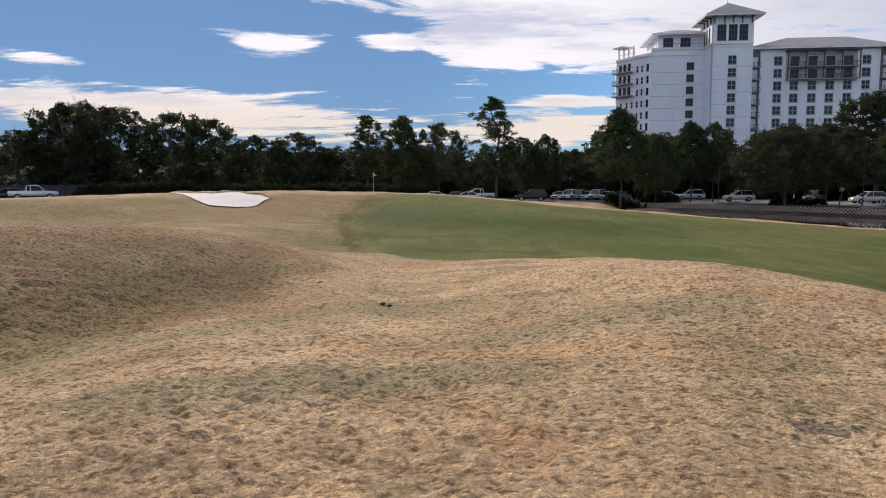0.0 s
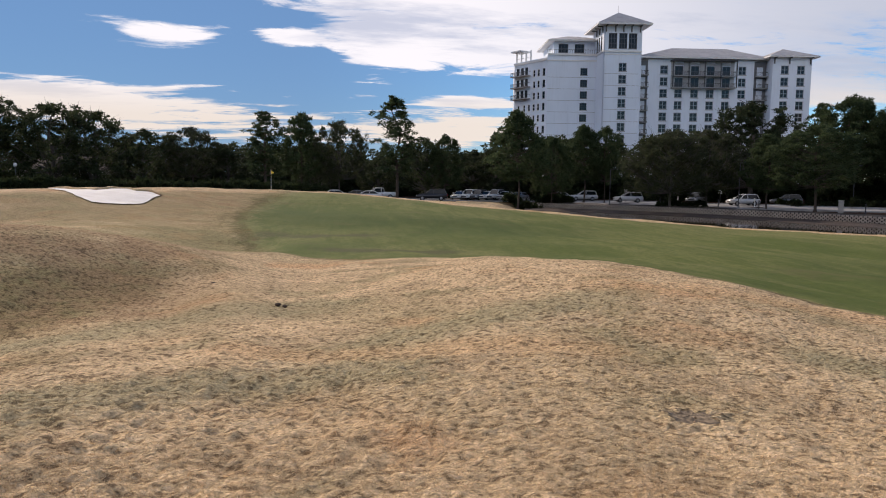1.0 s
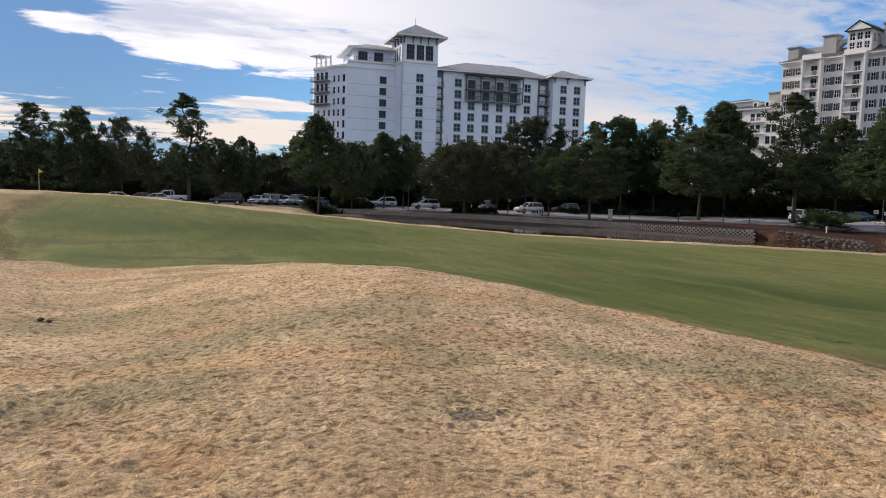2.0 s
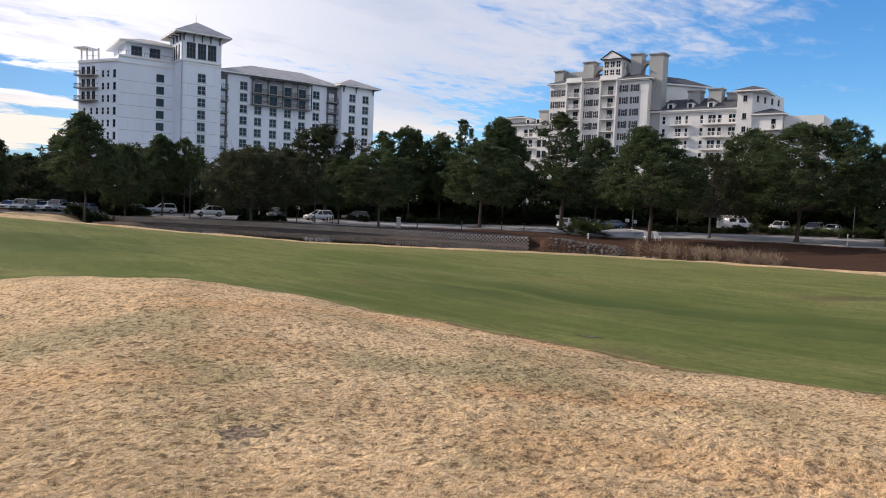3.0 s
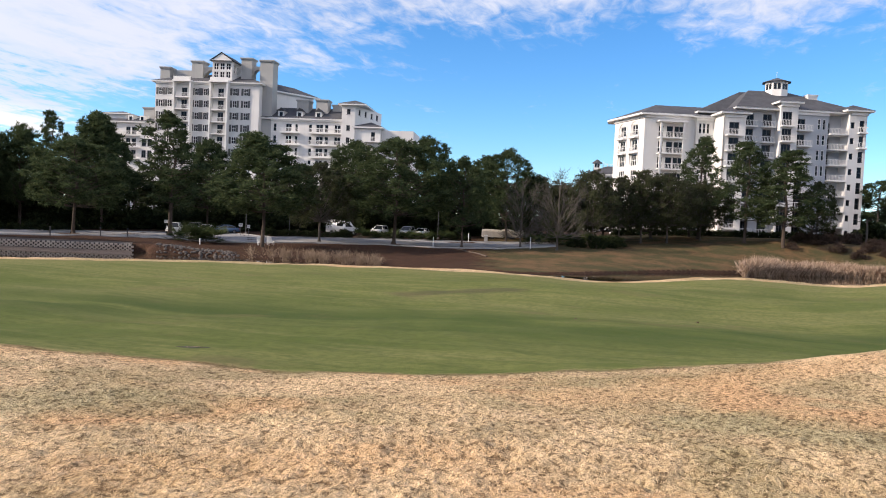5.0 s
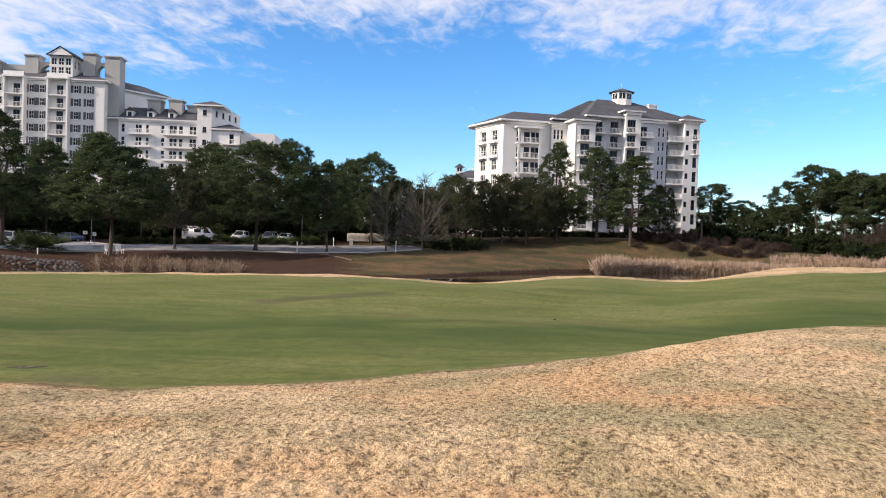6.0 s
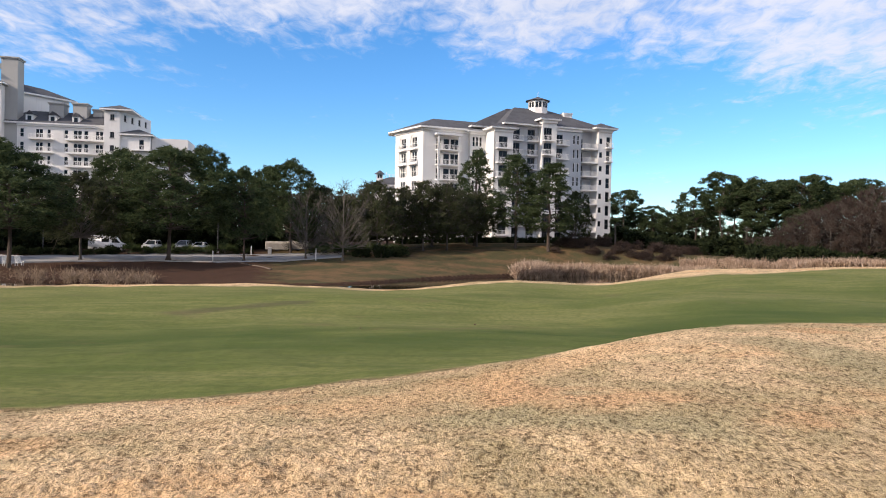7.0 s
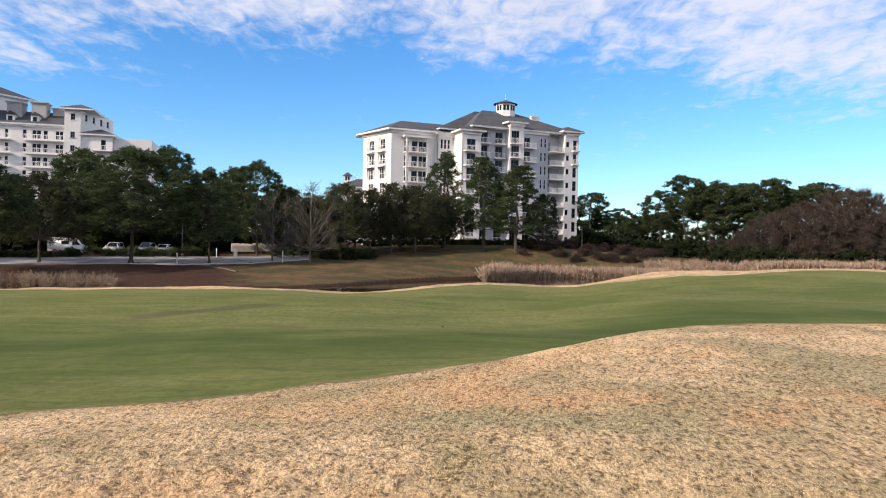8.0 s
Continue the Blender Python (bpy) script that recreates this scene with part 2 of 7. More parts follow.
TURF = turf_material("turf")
BLADE = turf_material("turf_blades", True)
SAND = plain("bunker_sand", (0.78, 0.74, 0.68), (0.70, 0.65, 0.58), 0.8, 0.9, 0.3, 0.03, fine=9.0)
CONCRETE = plain("pale_concrete", (0.42, 0.41, 0.40), (0.33, 0.32, 0.31), 0.6, 0.85, fine=12.0)
BLOCK = plain("wall_block", (0.50, 0.43, 0.36), (0.34, 0.28, 0.23), 0.9, 0.9, 0.5, 0.02)


def water_material():
    m, n = material("pond_water")
    co = n.add("NewGeometry").outputs["Position"]
    w = n.noise(n.add("Mapping", {0: co, 3: (0.6, 1.8, 1.0)}).outputs[0], 1.6, 3.0, 0.5)
    finish(n, (0.030, 0.024, 0.015), 0.05, w, 0.05, 0.05)
    return m


WATER = water_material()


# ---- ground ----
# Landform by azimuth (degrees, left positive): the near shoulder of the mound, the hollow behind it, the far rim, the far bank.
AZ = [-180, -135, -122, -110, -100, -90, -75, -60, -50, -40, -30, -20, -10, 0, 5, 12, 20, 30, 45, 180]
SHOULDER_D = [20, 22, 20, 17, 14, 12, 11, 11, 11.5, 12, 13.5, 14, 14, 14, 16, 17.5, 17, 16, 16, 20]
SHOULDER_Z = [0, .05, .12, .08, -.25, -.47, -.62, -.66, -.53, -.32, -.12, .08, -.14, -.60, -.74, -.12, .52, .80, .84, 0]
HOLLOW_D = [30, 30, 28, 24, 20, 18, 17, 17, 18, 20, 24, 26, 28, 30, 34, 36, 38, 38, 38, 30]
HOLLOW_Z = [-.5, -1.0, -1.0, -1.1, -1.2, -1.2, -1.15, -1.15, -1.2, -1.3, -1.4, -1.4, -1.5, -1.5, -1.5, -1.4, -.9, -.5, -.2, -.5]
RIM_D = [80, 80, 80, 74, 66, 60, 60, 62, 62, 62, 64, 70, 75, 80, 80, 70, 62, 60, 60, 80]
RIM_Z = [0, 0, -.04, -.64, -1.88, -1.95, -2.1, -2.3, -2.3, -2.3, -2.3, -1.93, -1.26, -.15, .11, .55, .6, .3, .2, 0]
BANK_D = [105, 108, 108, 108, 106, 98, 90, 88, 86, 92, 102, 111, 118, 110, 105, 105, 105, 105, 105, 105]
BANK_Z = [-.6, -.6, -.6, -1.0, -2.6, -2.8, -2.7, -2.9, -2.3, -2.28, -2.28, -2.28, -2.2, -2.0, -1.8, -1.5, -1.2, -1.0, -1.0, -.6]
LOT_Z = [-.4, -.4, -.3, -.2, 1.6, .7, -.7, -1.1, -1.9, -2.1, -2.2, -2.2, -2.1, -2.0, -1.8, -1.5, -1.2, -1.0, -1.0, -.4]
BACK_Z = [-.3, -.3, -.3, .2, 2.3, 2.3, .3, -.8, -1.6, -1.9, -2.0, -2.0, -2.0, -2.0, -1.8, -1.5, -1.2, -1.0, -1.0, -.3]
POND_Z = -3.25
POND = (-116.0, -12.0)
A_STEP = 0.5
A_GRID = np.arange(-180, 180 + A_STEP / 2, A_STEP)
D_GRID = np.concatenate([[0], np.geomspace(1.2, 60, 150), np.linspace(60.4, 135, 190), np.geomspace(137, 2600, 60)])


def smooth_over(a, k):
    w = np.hanning(2 * k + 3)[1:-1]
    w /= w.sum()
    return np.convolve(np.concatenate([a[-k - 1:-1], a, a[1:k + 1]]), w, "valid")


def profile(values, k=9):
    return smooth_over(np.interp(A_GRID, AZ, values), k)


SH_D, SH_Z, HO_D, HO_Z = (profile(v) for v in (SHOULDER_D, SHOULDER_Z, HOLLOW_D, HOLLOW_Z))
RI_D, RI_Z, LO_Z, BA_Z = (profile(v, 6) for v in (RIM_D, RIM_Z, LOT_Z, BACK_Z))
BK_D, BK_Z = profile(BANK_D, 4), profile(BANK_Z, 4)


def refine(values, rows, k=3):
    """A finer run of values (azimuth, value) set into a profile between its first and last azimuth."""
    az, v = zip(*sorted(rows))
    fine = np.interp(A_GRID, az, v)
    inside = np.clip(np.minimum(A_GRID - az[0], az[-1] - A_GRID) / 2.0, 0, 1)
    return smooth_over(values + (fine - values) * inside, k)


RI_Z0 = RI_Z
# the far lip dips beside the lawn, rises to a crest, dips before the reeds and climbs along the tongue of rough
RI_Z = refine(RI_Z, [(-74, -2.15), (-78, -2.25), (-80.8, -2.35), (-83.5, -2.55), (-85.5, -2.45), (-87.1, -2.25), (-91, -1.75), (-94.4, -1.5), (-98, -1.75), (-100.7, -1.95), (-103, -1.6), (-105, -1.2), (-107, -0.72), (-108.9, -0.35), (-113.3, -0.3), (-118, 0.1), (-124, 0.3)], 2)
BK_D = refine(BK_D, [(-50, 86), (-54, 85), (-59, 81), (-65, 77), (-72, 74.5), (-78, 76), (-83, 81), (-87, 90), (-92, 99)], 3)
BK_Z = refine(BK_Z, [(-50, -2.5), (-56, -3.0), (-64, -3.05), (-80, -3.0), (-86, -2.85), (-92, -2.7)], 3)
BK_D = refine(BK_D, [(-90, 98), (-93, 101), (-96, 110), (-98.5, 117), (-102, 121), (-107, 121), (-111, 114), (-116, 108)], 3)


def ease(a):
    a = np.clip(a, 0, 1)
    return a * a * (3 - 2 * a)


def heights():
    grid = np.zeros((len(A_GRID), len(D_GRID)))
    for i, az in enumerate(A_GRID):
        rim, bank = RI_D[i], BK_D[i]
        wet = float(ease((az - POND[0]) / 4) * ease((POND[1] - az) / 4))
        xs = [0, 5, SH_D[i], HO_D[i], 0.5 * (HO_D[i] + rim), rim - 11, rim]
        zs = [0, 0.1 * SH_Z[i], SH_Z[i], HO_Z[i], 0.42 * HO_Z[i] + 0.58 * RI_Z0[i], 0.12 * HO_Z[i] + 0.6 * RI_Z0[i] + 0.28 * RI_Z[i], RI_Z[i]]
        deep = float(ease((az - 4) / 10) * ease((60 - az) / 14))
        if deep > 0:
            xs.insert(2, float(np.interp(az, [4, 11, 32, 45], [15.2, 14.6, 10.6, 9.5])))
            zs.insert(2, (1 - deep) * float(np.interp(xs[2], [5, SH_D[i]], [zs[1], SH_Z[i]])) - 0.7 * deep)
        walled = -49 < az < -13.5
        shift = 2.9 if walled else 0.9
        line = np.interp(D_GRID, xs + [bank + shift + 0.3, 130, 165, 400, 2600], zs + [BK_Z[i], LO_Z[i], BA_Z[i], BA_Z[i], BA_Z[i]])
        k = np.hanning(13)[1:-1]
        k /= k.sum()
        soft = np.convolve(np.pad(line, 5, "edge"), k, "valid")
        soft = np.where(D_GRID < 3, 0.0 + line, soft)
        roll = np.array([noise.noise((-d * math.sin(radians(az)) * 0.075, d * math.cos(radians(az)) * 0.075, 4.4)) if d < 90 else 0.0 for d in D_GRID])
        soft = soft + 0.5 * roll * ease((D_GRID - SH_D[i] - 3) / 8) * ease((rim - 5 - D_GRID) / 12) * float(ease((9 - az) / 6))
        knoll = np.array([noise.noise((-d * math.sin(radians(az)) * 0.13, d * math.cos(radians(az)) * 0.13, 7.7)) if 18 < d < 60 else 0.0 for d in D_GRID]) if 2 < az < 50 else 0.0
        soft = soft + 0.55 * knoll * ease((D_GRID - SH_D[i] - 2) / 6) * ease((rim - 3 - D_GRID) / 8) * float(ease((az - 3) / 5))
        dip = ease((D_GRID - rim) / 5.0) * ease((bank + shift - D_GRID) / (1.3 if walled else 3.5))
        grid[i] = soft * (1 - wet * dip) + (POND_Z - 1.0) * wet * dip
    return grid


H_GRID = heights()
H_LIST, D_LIST = H_GRID.tolist(), D_GRID.tolist()
BUMP = [(0.30, 0.09, 3.1), (0.75, 0.045, 7.7), (2.1, 0.018, 1.3)]
TUFT = [(5.0, 0.016, 2.2), (10.5, 0.030, 5.5)]
# where the mown fairway begins, by azimuth
INNER = (SH_D + np.where(A_GRID < -30, 0.3, 0.3 + 8 * ease((A_GRID + 30) / 20))).tolist()


def bisect(a, v):
    lo, hi = 0, len(a)
    while lo < hi:
        mid = (lo + hi) // 2
        if v < a[mid]:
            hi = mid
        else:
            lo = mid + 1
    return lo


def ground_z(x, y, bumps=True):
    d = math.hypot(x, y)
    a = (math.degrees(math.atan2(-x, y)) + 180) / A_STEP
    i = min(int(a), len(A_GRID) - 2)
    j = min(max(bisect(D_LIST, d) - 1, 0), len(D_GRID) - 2)
    u, v = a - i, min((d - D_LIST[j]) / (D_LIST[j + 1] - D_LIST[j]), 1.0)
    g, h = H_LIST[i], H_LIST[i + 1]
    z = (g[j] * (1 - v) + g[j + 1] * v) * (1 - u) + (h[j] * (1 - v) + h[j + 1] * v) * u
    if bumps:
        f = min(d / 3.0, 1.0)
        z += sum(f * h * noise.noise((x * s, y * s, o)) for s, h, o in BUMP)
        rough = min(max(INNER[i] - d + 0.2, 0.0), 1.0) * min(max((24.0 - d) / 6.0, 0.0), 1.0) * (0.9 + 0.7 * noise.noise((x * 0.25, y * 0.25, 9.0)))
        if rough > 0:
            z += sum(f * rough * h * noise.noise((x * s, y * s, o)) for s, h, o in TUFT)
    return z


def on_ground(az, d, dz=0.0):
    p = polar(az, d)
    p.z = ground_z(p.x, p.y) + dz
    return p


def at_az(values, az):
    return np.interp(az, A_GRID, values)


def band(x, y, a, b, width):
    """A soft band of ground along the line from a to b."""
    ux, uy = b[0] - a[0], b[1] - a[1]
    t = np.clip(((x - a[0]) * ux + (y - a[1]) * uy) / (ux * ux + uy * uy), 0, 1)
    return np.exp(-((x - a[0] - t * ux) ** 2 + (y - a[1] - t * uy) ** 2) / width ** 2)


# dull green and orange bands in the straw rough: two ends and a half width
OLIVE = [((-4.6, 8.0), (-0.2, 11.6), 0.9), ((0.3, 7.3), (3.6, 9.2), 0.75), ((-2.5, 5.5), (0.4, 6.2), 0.6), ((12.5, -5.9), (9.2, -6.2), 1.1), ((7.2, -2.6), (8.2, -0.6), 0.6), ((5.0, 6.4), (6.6, 5.2), 0.7)]
WORN = [((-3.8, 35.8), (0.6, 36.0), 1.6), ((0.0, 27.0), (4.0, 27.8), 1.3), ((-6.5, 30.0), (-5.0, 33.0), 1.2), ((32.0, 12.0), (35.0, 8.0), 1.2)]
ORANGE = [((9.0, 0.9), (13.2, -3.4), 0.8), ((-1.0, 7.4), (2.4, 6.4), 0.45), ((4.2, 3.2), (5.6, 1.4), 0.6), ((5.5, 10.0), (8.5, 8.6), 0.7)]


def layers(az, d):
    """How far places belong to the fairway, the green-tinged swale, the pine straw and the rough far bank."""
    rim, sh, bank = at_az(RI_D, az), at_az(SH_D, az), at_az(BK_D, az)
    x, y = -d * np.sin(np.radians(az)), d * np.cos(np.radians(az))
    inner = sh + np.where(az < -30, 0.3, 0.3 + 8 * ease((az + 30) / 20))
    fair = ease((d - inner + 0.9) / 1.8) * ease((rim - 2.2 - d) / 1.4) * ease((14 - az - 0.12 * np.abs(d - 42)) / 11) * ease((az + 150) / 5)
    tongue = ease((az + 121) / 4) * ease((-98 - az) / 4)
    wide = np.interp(az, [-121, -117, -112, -108, -104, -98], [1.0, 5.0, 10.0, 12.0, 8.0, 2.5])
    fair = fair * (1 - tongue * ease((d - rim + wide) / 2))
    line = 10.9 + (32.5 - az) * 0.22
    swale = 1.1 * np.exp(-((d - line) / (1.0 + 0.05 * np.maximum(az - 10, 0))) ** 2) * ease((az - 11) / 6) * ease((60 - az) / 10)
    swale = swale + 0.6 * ease((d - 25) / 4) * ease((rim - 6 - d) / 6) * ease((az + 2) / 8) * ease((40 - az) / 8)
    swale = swale + 0.24 * ease((az - 5) / 8) * ease((d - 7.5) / 3) * ease((28 - d) / 4) * ease((60 - az) / 10)
    straw = ease((d - bank + 6.0) / 1.0) * ease((az + 80) / 10) * ease((-45.5 - az) / 2)
    straw = np.maximum(straw, ease((d - bank + 1.6) / 0.5) * ease((bank + 0.7 - d) / 0.6) * ease((az + 99) / 3) * ease((-73 - az) / 2))
    wood = ease((d - np.where(az > -9, 92, bank + 1.5)) / 3) * ease((az + 79) / 8)
    straw = np.maximum(straw, np.maximum(wood, ease((d - 142) / 4)))
    far = ease((d - bank + 6.0) / 1.5) * ease((az + 150) / 5) * ease((-8 - az) / 6)
    hollow = at_az(HO_D, az)
    # bands along the hollow where shade is painted into the fairway
    lush = np.exp(-((d - hollow - 5.5 - 2.5 * np.sin(np.radians(az) * 5)) / 4.2) ** 2) * ease((-28 - az) / 18) + 0.8 * np.exp(-((d - hollow - 16) / 7.0) ** 2) * ease((az + 26) / 14)
    # brown of the left slopes, with shading of mound and bunker hollow painted in
    russet = 0.75 * ease((az - 6) / 10) * ease((d - 9.5) / 3) * ease((34 - d) / 10) + 0.45 * np.exp(-((az - 9) / 6.0) ** 2 - ((d - 60) / 9) ** 2) + 0.35 * ease((az - 2) / 8) * ease((d - 34) / 8) * ease((62 - d) / 8)
    crest = np.exp(-((rim - d) / 13.0) ** 2) + 0.6 * np.exp(-((d - hollow - 14 - 3 * np.cos(np.radians(az) * 6)) / 3.0) ** 2) * ease((-28 - az) / 18)
    return fair, np.minimum(swale, 1.0), straw, far, lush * fair, russet, crest * fair, sum(band(x, y, *b) for b in OLIVE), sum(band(x, y, *b) for b in ORANGE), sum(band(x, y, *b) for b in WORN) * fair


def mesh_object(name, verts, faces, mat, parent=None, smooth=False):
    me = bpy.data.meshes.new(name)
    me.from_pydata(verts, [], faces)
    me.materials.append(mat)
    if smooth:
        me.polygons.foreach_set("use_smooth", [True] * len(me.polygons))
    ob = new(name, me)
    ob.parent = parent
    return ob


LAYERS = ("fairway", "swale", "straw", "bank", "lush", "russet", "crest", "olive", "orange", "worn")


def build_ground():
    azs = np.concatenate([np.arange(-180, -132, 6.0), np.arange(-132, 42, 0.36), np.arange(42, 180, 6.0)])
    ds = np.concatenate([np.geomspace(1.2, 2.6, 12)[:-1], np.geomspace(2.6, 24, 360), np.geomspace(24.3, 60, 50), D_GRID[D_GRID > 60.2]])
    n, k = len(azs), len(ds)
    A, D = np.repeat(azs, k), np.tile(ds, n)
    xs, ys = -D * np.sin(np.radians(A)), D * np.cos(np.radians(A))
    verts = [(0, 0, ground_z(0, 0))] + [(x, y, ground_z(x, y)) for x, y in zip(xs.tolist(), ys.tolist())]
    faces = []
    for i in range(n):
        a, b = 1 + i * k, 1 + ((i + 1) % n) * k
        faces.append((0, a, b))
        faces += [(a + j, a + j + 1, b + j + 1, b + j) for j in range(k - 1)]
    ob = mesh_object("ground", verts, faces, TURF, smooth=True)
    if ob.data.polygons[5].normal.z < 0:
        ob.data.flip_normals()
    for name, v in zip(LAYERS, layers(A, D)):
        ob.data.attributes.new(name, "FLOAT", "POINT").data.foreach_set("value", np.concatenate([[0.0], v]).astype(np.float32))
    tagged(ob, "rolling winter golf turf, straw rough round green fairway", "ground", kind="structure")


build_ground()


def build_water():
    azs = np.linspace(POND[0] - 6, POND[1] + 4, 80)
    verts = [tuple(polar(a, float(at_az(RI_D, a)) + 1.0, POND_Z)) for a in azs] + [tuple(polar(a, float(at_az(BK_D, a)) + 0.6, POND_Z)) for a in azs]
    n = len(azs)
    ob = mesh_object("water", verts, [(i, i + 1, n + i + 1, n + i) for i in range(n - 1)], WATER)
    if ob.data.polygons[0].normal.z < 0:
        ob.data.flip_normals()
    tagged(ob, "dark still pond water below the bank", "pond", kind="structure")


build_water()


# ---- shared building kit ----
def part(name, bm, mat, parent, label="", smooth=False):
    """Links a bmesh as one mesh object under a thing or a part."""
    me = bpy.data.meshes.new(name)
    if smooth:
        for f in bm.faces:
            f.smooth = True
    bm.to_mesh(me)
    bm.free()
    me.materials.append(mat)
    ob = new(name, me)
    ob.parent = parent
    return tagged(ob, label)


def share(name, me, parent, m, label=""):
    """One more object on a mesh that alike pieces share."""
    ob = new(name, me)
    ob.parent = parent
    ob.matrix_local = m
    return tagged(ob, label)


def box(bm, x0, x1, y0, y1, z0, z1):
    v = [bm.verts.new(p) for p in ((x0, y0, z0), (x1, y0, z0), (x1, y1, z0), (x0, y1, z0), (x0, y0, z1), (x1, y0, z1), (x1, y1, z1), (x0, y1, z1))]
    for f in ((0, 3, 2, 1), (4, 5, 6, 7), (0, 1, 5, 4), (1, 2, 6, 5), (2, 3, 7, 6), (3, 0, 4, 7)):
        bm.faces.new([v[i] for i in f])
    return v


def boxes(*rows):
    bm = bmesh.new()
    for r in rows:
        box(bm, *r)
    return bm


def mesh_of(name, bm, mat):
    me = bpy.data.meshes.new(name)
    bm.to_mesh(me)
    bm.free()
    me.materials.append(mat)
    return me


def tube(bm, a, b, r0, r1, sides=8, cap=True):
    """A tapered round bar from a to b."""
    a, b = Vector(a), Vector(b)
    q = (b - a).to_track_quat("Z", "Y")
    rings = []
    for p, r in ((a, r0), (b, r1)):
        rings.append([bm.verts.new(p + q @ Vector((r * math.cos(2 * math.pi * k / sides), r * math.sin(2 * math.pi * k / sides), 0))) for k in range(sides)])
    for k in range(sides):
        bm.faces.new((rings[0][k], rings[0][(k + 1) % sides], rings[1][(k + 1) % sides], rings[1][k]))
    if cap:
        bm.faces.new(rings[1])
        bm.faces.new(rings[0][::-1])


def thing(name, m, label, category, group=""):
    ob = new(name)
    ob.matrix_world = m
    ob.empty_display_size = 0.3
    return tagged(ob, label, category, group)


def stucco(name, a, b):
    """Painted render with faint rain streaks below sills and a fine grain."""
    m, n = material(name)
    co = n.add("TexCoord").outputs["Object"]
    streak = n.noise(n.add("Mapping", {0: co, 3: (1.6, 1.6, 0.12)}).outputs[0], 0.9, 5.0, 0.6)
    c = n.mix(n.ramp(n.noise(co, 0.12, 4.0), 0.35, 0.7), a, b)
    c = n.mix(n.math("MULTIPLY", n.ramp(streak, 0.5, 0.75), 0.22), c, tuple(0.6 * v for v in b))
    finish(n, c, 0.85, n.noise(co, 14.0, 4.0, 0.7), 0.2, 0.01)
    return m


def shingle(name, a, b, row=1.6):
    m, n = material(name)
    co = n.add("TexCoord").outputs["Object"]
    w = n.add("TexWave", {"Vector": co, "Scale": row, "Distortion": 0.6, "Detail": 2.0}, bands_direction="Z").outputs["Fac"]
    c = n.mix(n.ramp(n.noise(co, 0.5, 5.0, 0.65), 0.35, 0.68), a, b)
    c = n.mix(n.math("MULTIPLY", w, 0.25), c, tuple(0.5 * v for v in a))
    finish(n, c, 0.85, w, 0.4, 0.03)
    return m


def glass_material():
    m, n = material("window_glass")
    r = n.add("ObjectInfo").outputs["Random"]
    c = n.mix(r, (0.005, 0.008, 0.011), (0.022, 0.027, 0.030))
    finish(n, c, 0.04, n.noise(n.add("TexCoord").outputs["Object"], 0.6, 2.0), 0.03, 0.02, **{"Specular IOR Level": 0.32})
    return m


GLASS = glass_material()
HOTEL_WALL = stucco("hotel_render", (0.78, 0.84, 0.92), (0.725, 0.785, 0.865))
# dark copy of the hotel render: the recesses' shade as a wall colour
RECESS_SHADE = stucco("dark_recess_render", (0.20, 0.205, 0.215), (0.15, 0.155, 0.165))
BAR = plain("pale_window_bar", (0.42, 0.44, 0.46), (0.34, 0.36, 0.38), 0.8, 0.6)
# hotel render darkened to grey, for the shaded wall behind the balconies
LOGGIA_SHADE = stucco("grey_loggia_render", (0.46, 0.47, 0.48), (0.38, 0.39, 0.40))
CREAM_WALL = stucco("cream_render", (0.765, 0.752, 0.73), (0.705, 0.693, 0.672))
# shaded copy of the cream render: blue-grey stands for shade on the tower's front
SHADED_WALL = stucco("blue_grey_render", (0.50, 0.525, 0.56), (0.44, 0.465, 0.50))
GREY_WALL = stucco("grey_render", (0.40, 0.40, 0.385), (0.34, 0.34, 0.33))
TRIM = plain("white_trim", (0.86, 0.85, 0.82), (0.79, 0.78, 0.755), 0.6, 0.6)
DARK_METAL = plain("dark_metal", (0.045, 0.045, 0.05), (0.07, 0.07, 0.075), 0.8, 0.5, metal=0.3)
DARK_FRAME = plain("dark_frame", (0.10, 0.105, 0.11), (0.07, 0.07, 0.075), 0.8, 0.6)
SHUTTER = plain("shutter_paint", (0.13, 0.13, 0.13), (0.09, 0.09, 0.09), 0.8, 0.6)
PALE_ROOF = shingle("pale_roof_tile", (0.46, 0.44, 0.43), (0.36, 0.345, 0.34))
SLATE_ROOF = shingle("grey_shingle", (0.085, 0.087, 0.095), (0.055, 0.056, 0.062))

KINDS = {}


def lattice(xs, zs, y0, y1):
    """One welded frame with bars: cells between an odd and the next even cut are open."""
    bm, seen = bmesh.new(), {}

    def v(i, y, k):
        if (i, y, k) not in seen:
            seen[i, y, k] = bm.verts.new((xs[i], y, zs[k]))
        return seen[i, y, k]

    def solid(i, k):
        return 0 <= i < len(xs) - 1 and 0 <= k < len(zs) - 1 and (i % 2 == 0 or k % 2 == 0)
    for i in range(len(xs) - 1):
        for k in range(len(zs) - 1):
            if not solid(i, k):
                continue
            bm.faces.new((v(i, y0, k), v(i + 1, y0, k), v(i + 1, y0, k + 1), v(i, y0, k + 1)))
            for di, dk, a, b in ((-1, 0, (i, k), (i, k + 1)), (1, 0, (i + 1, k + 1), (i + 1, k)), (0, -1, (i + 1, k), (i, k)), (0, 1, (i, k + 1), (i + 1, k + 1))):
                if not solid(i + di, k + dk):
                    bm.faces.new((v(a[0], y0, a[1]), v(b[0], y0, b[1]), v(b[0], y1, b[1]), v(a[0], y1, a[1])))
    bmesh.ops.recalc_face_normals(bm, faces=bm.faces)
    return bm


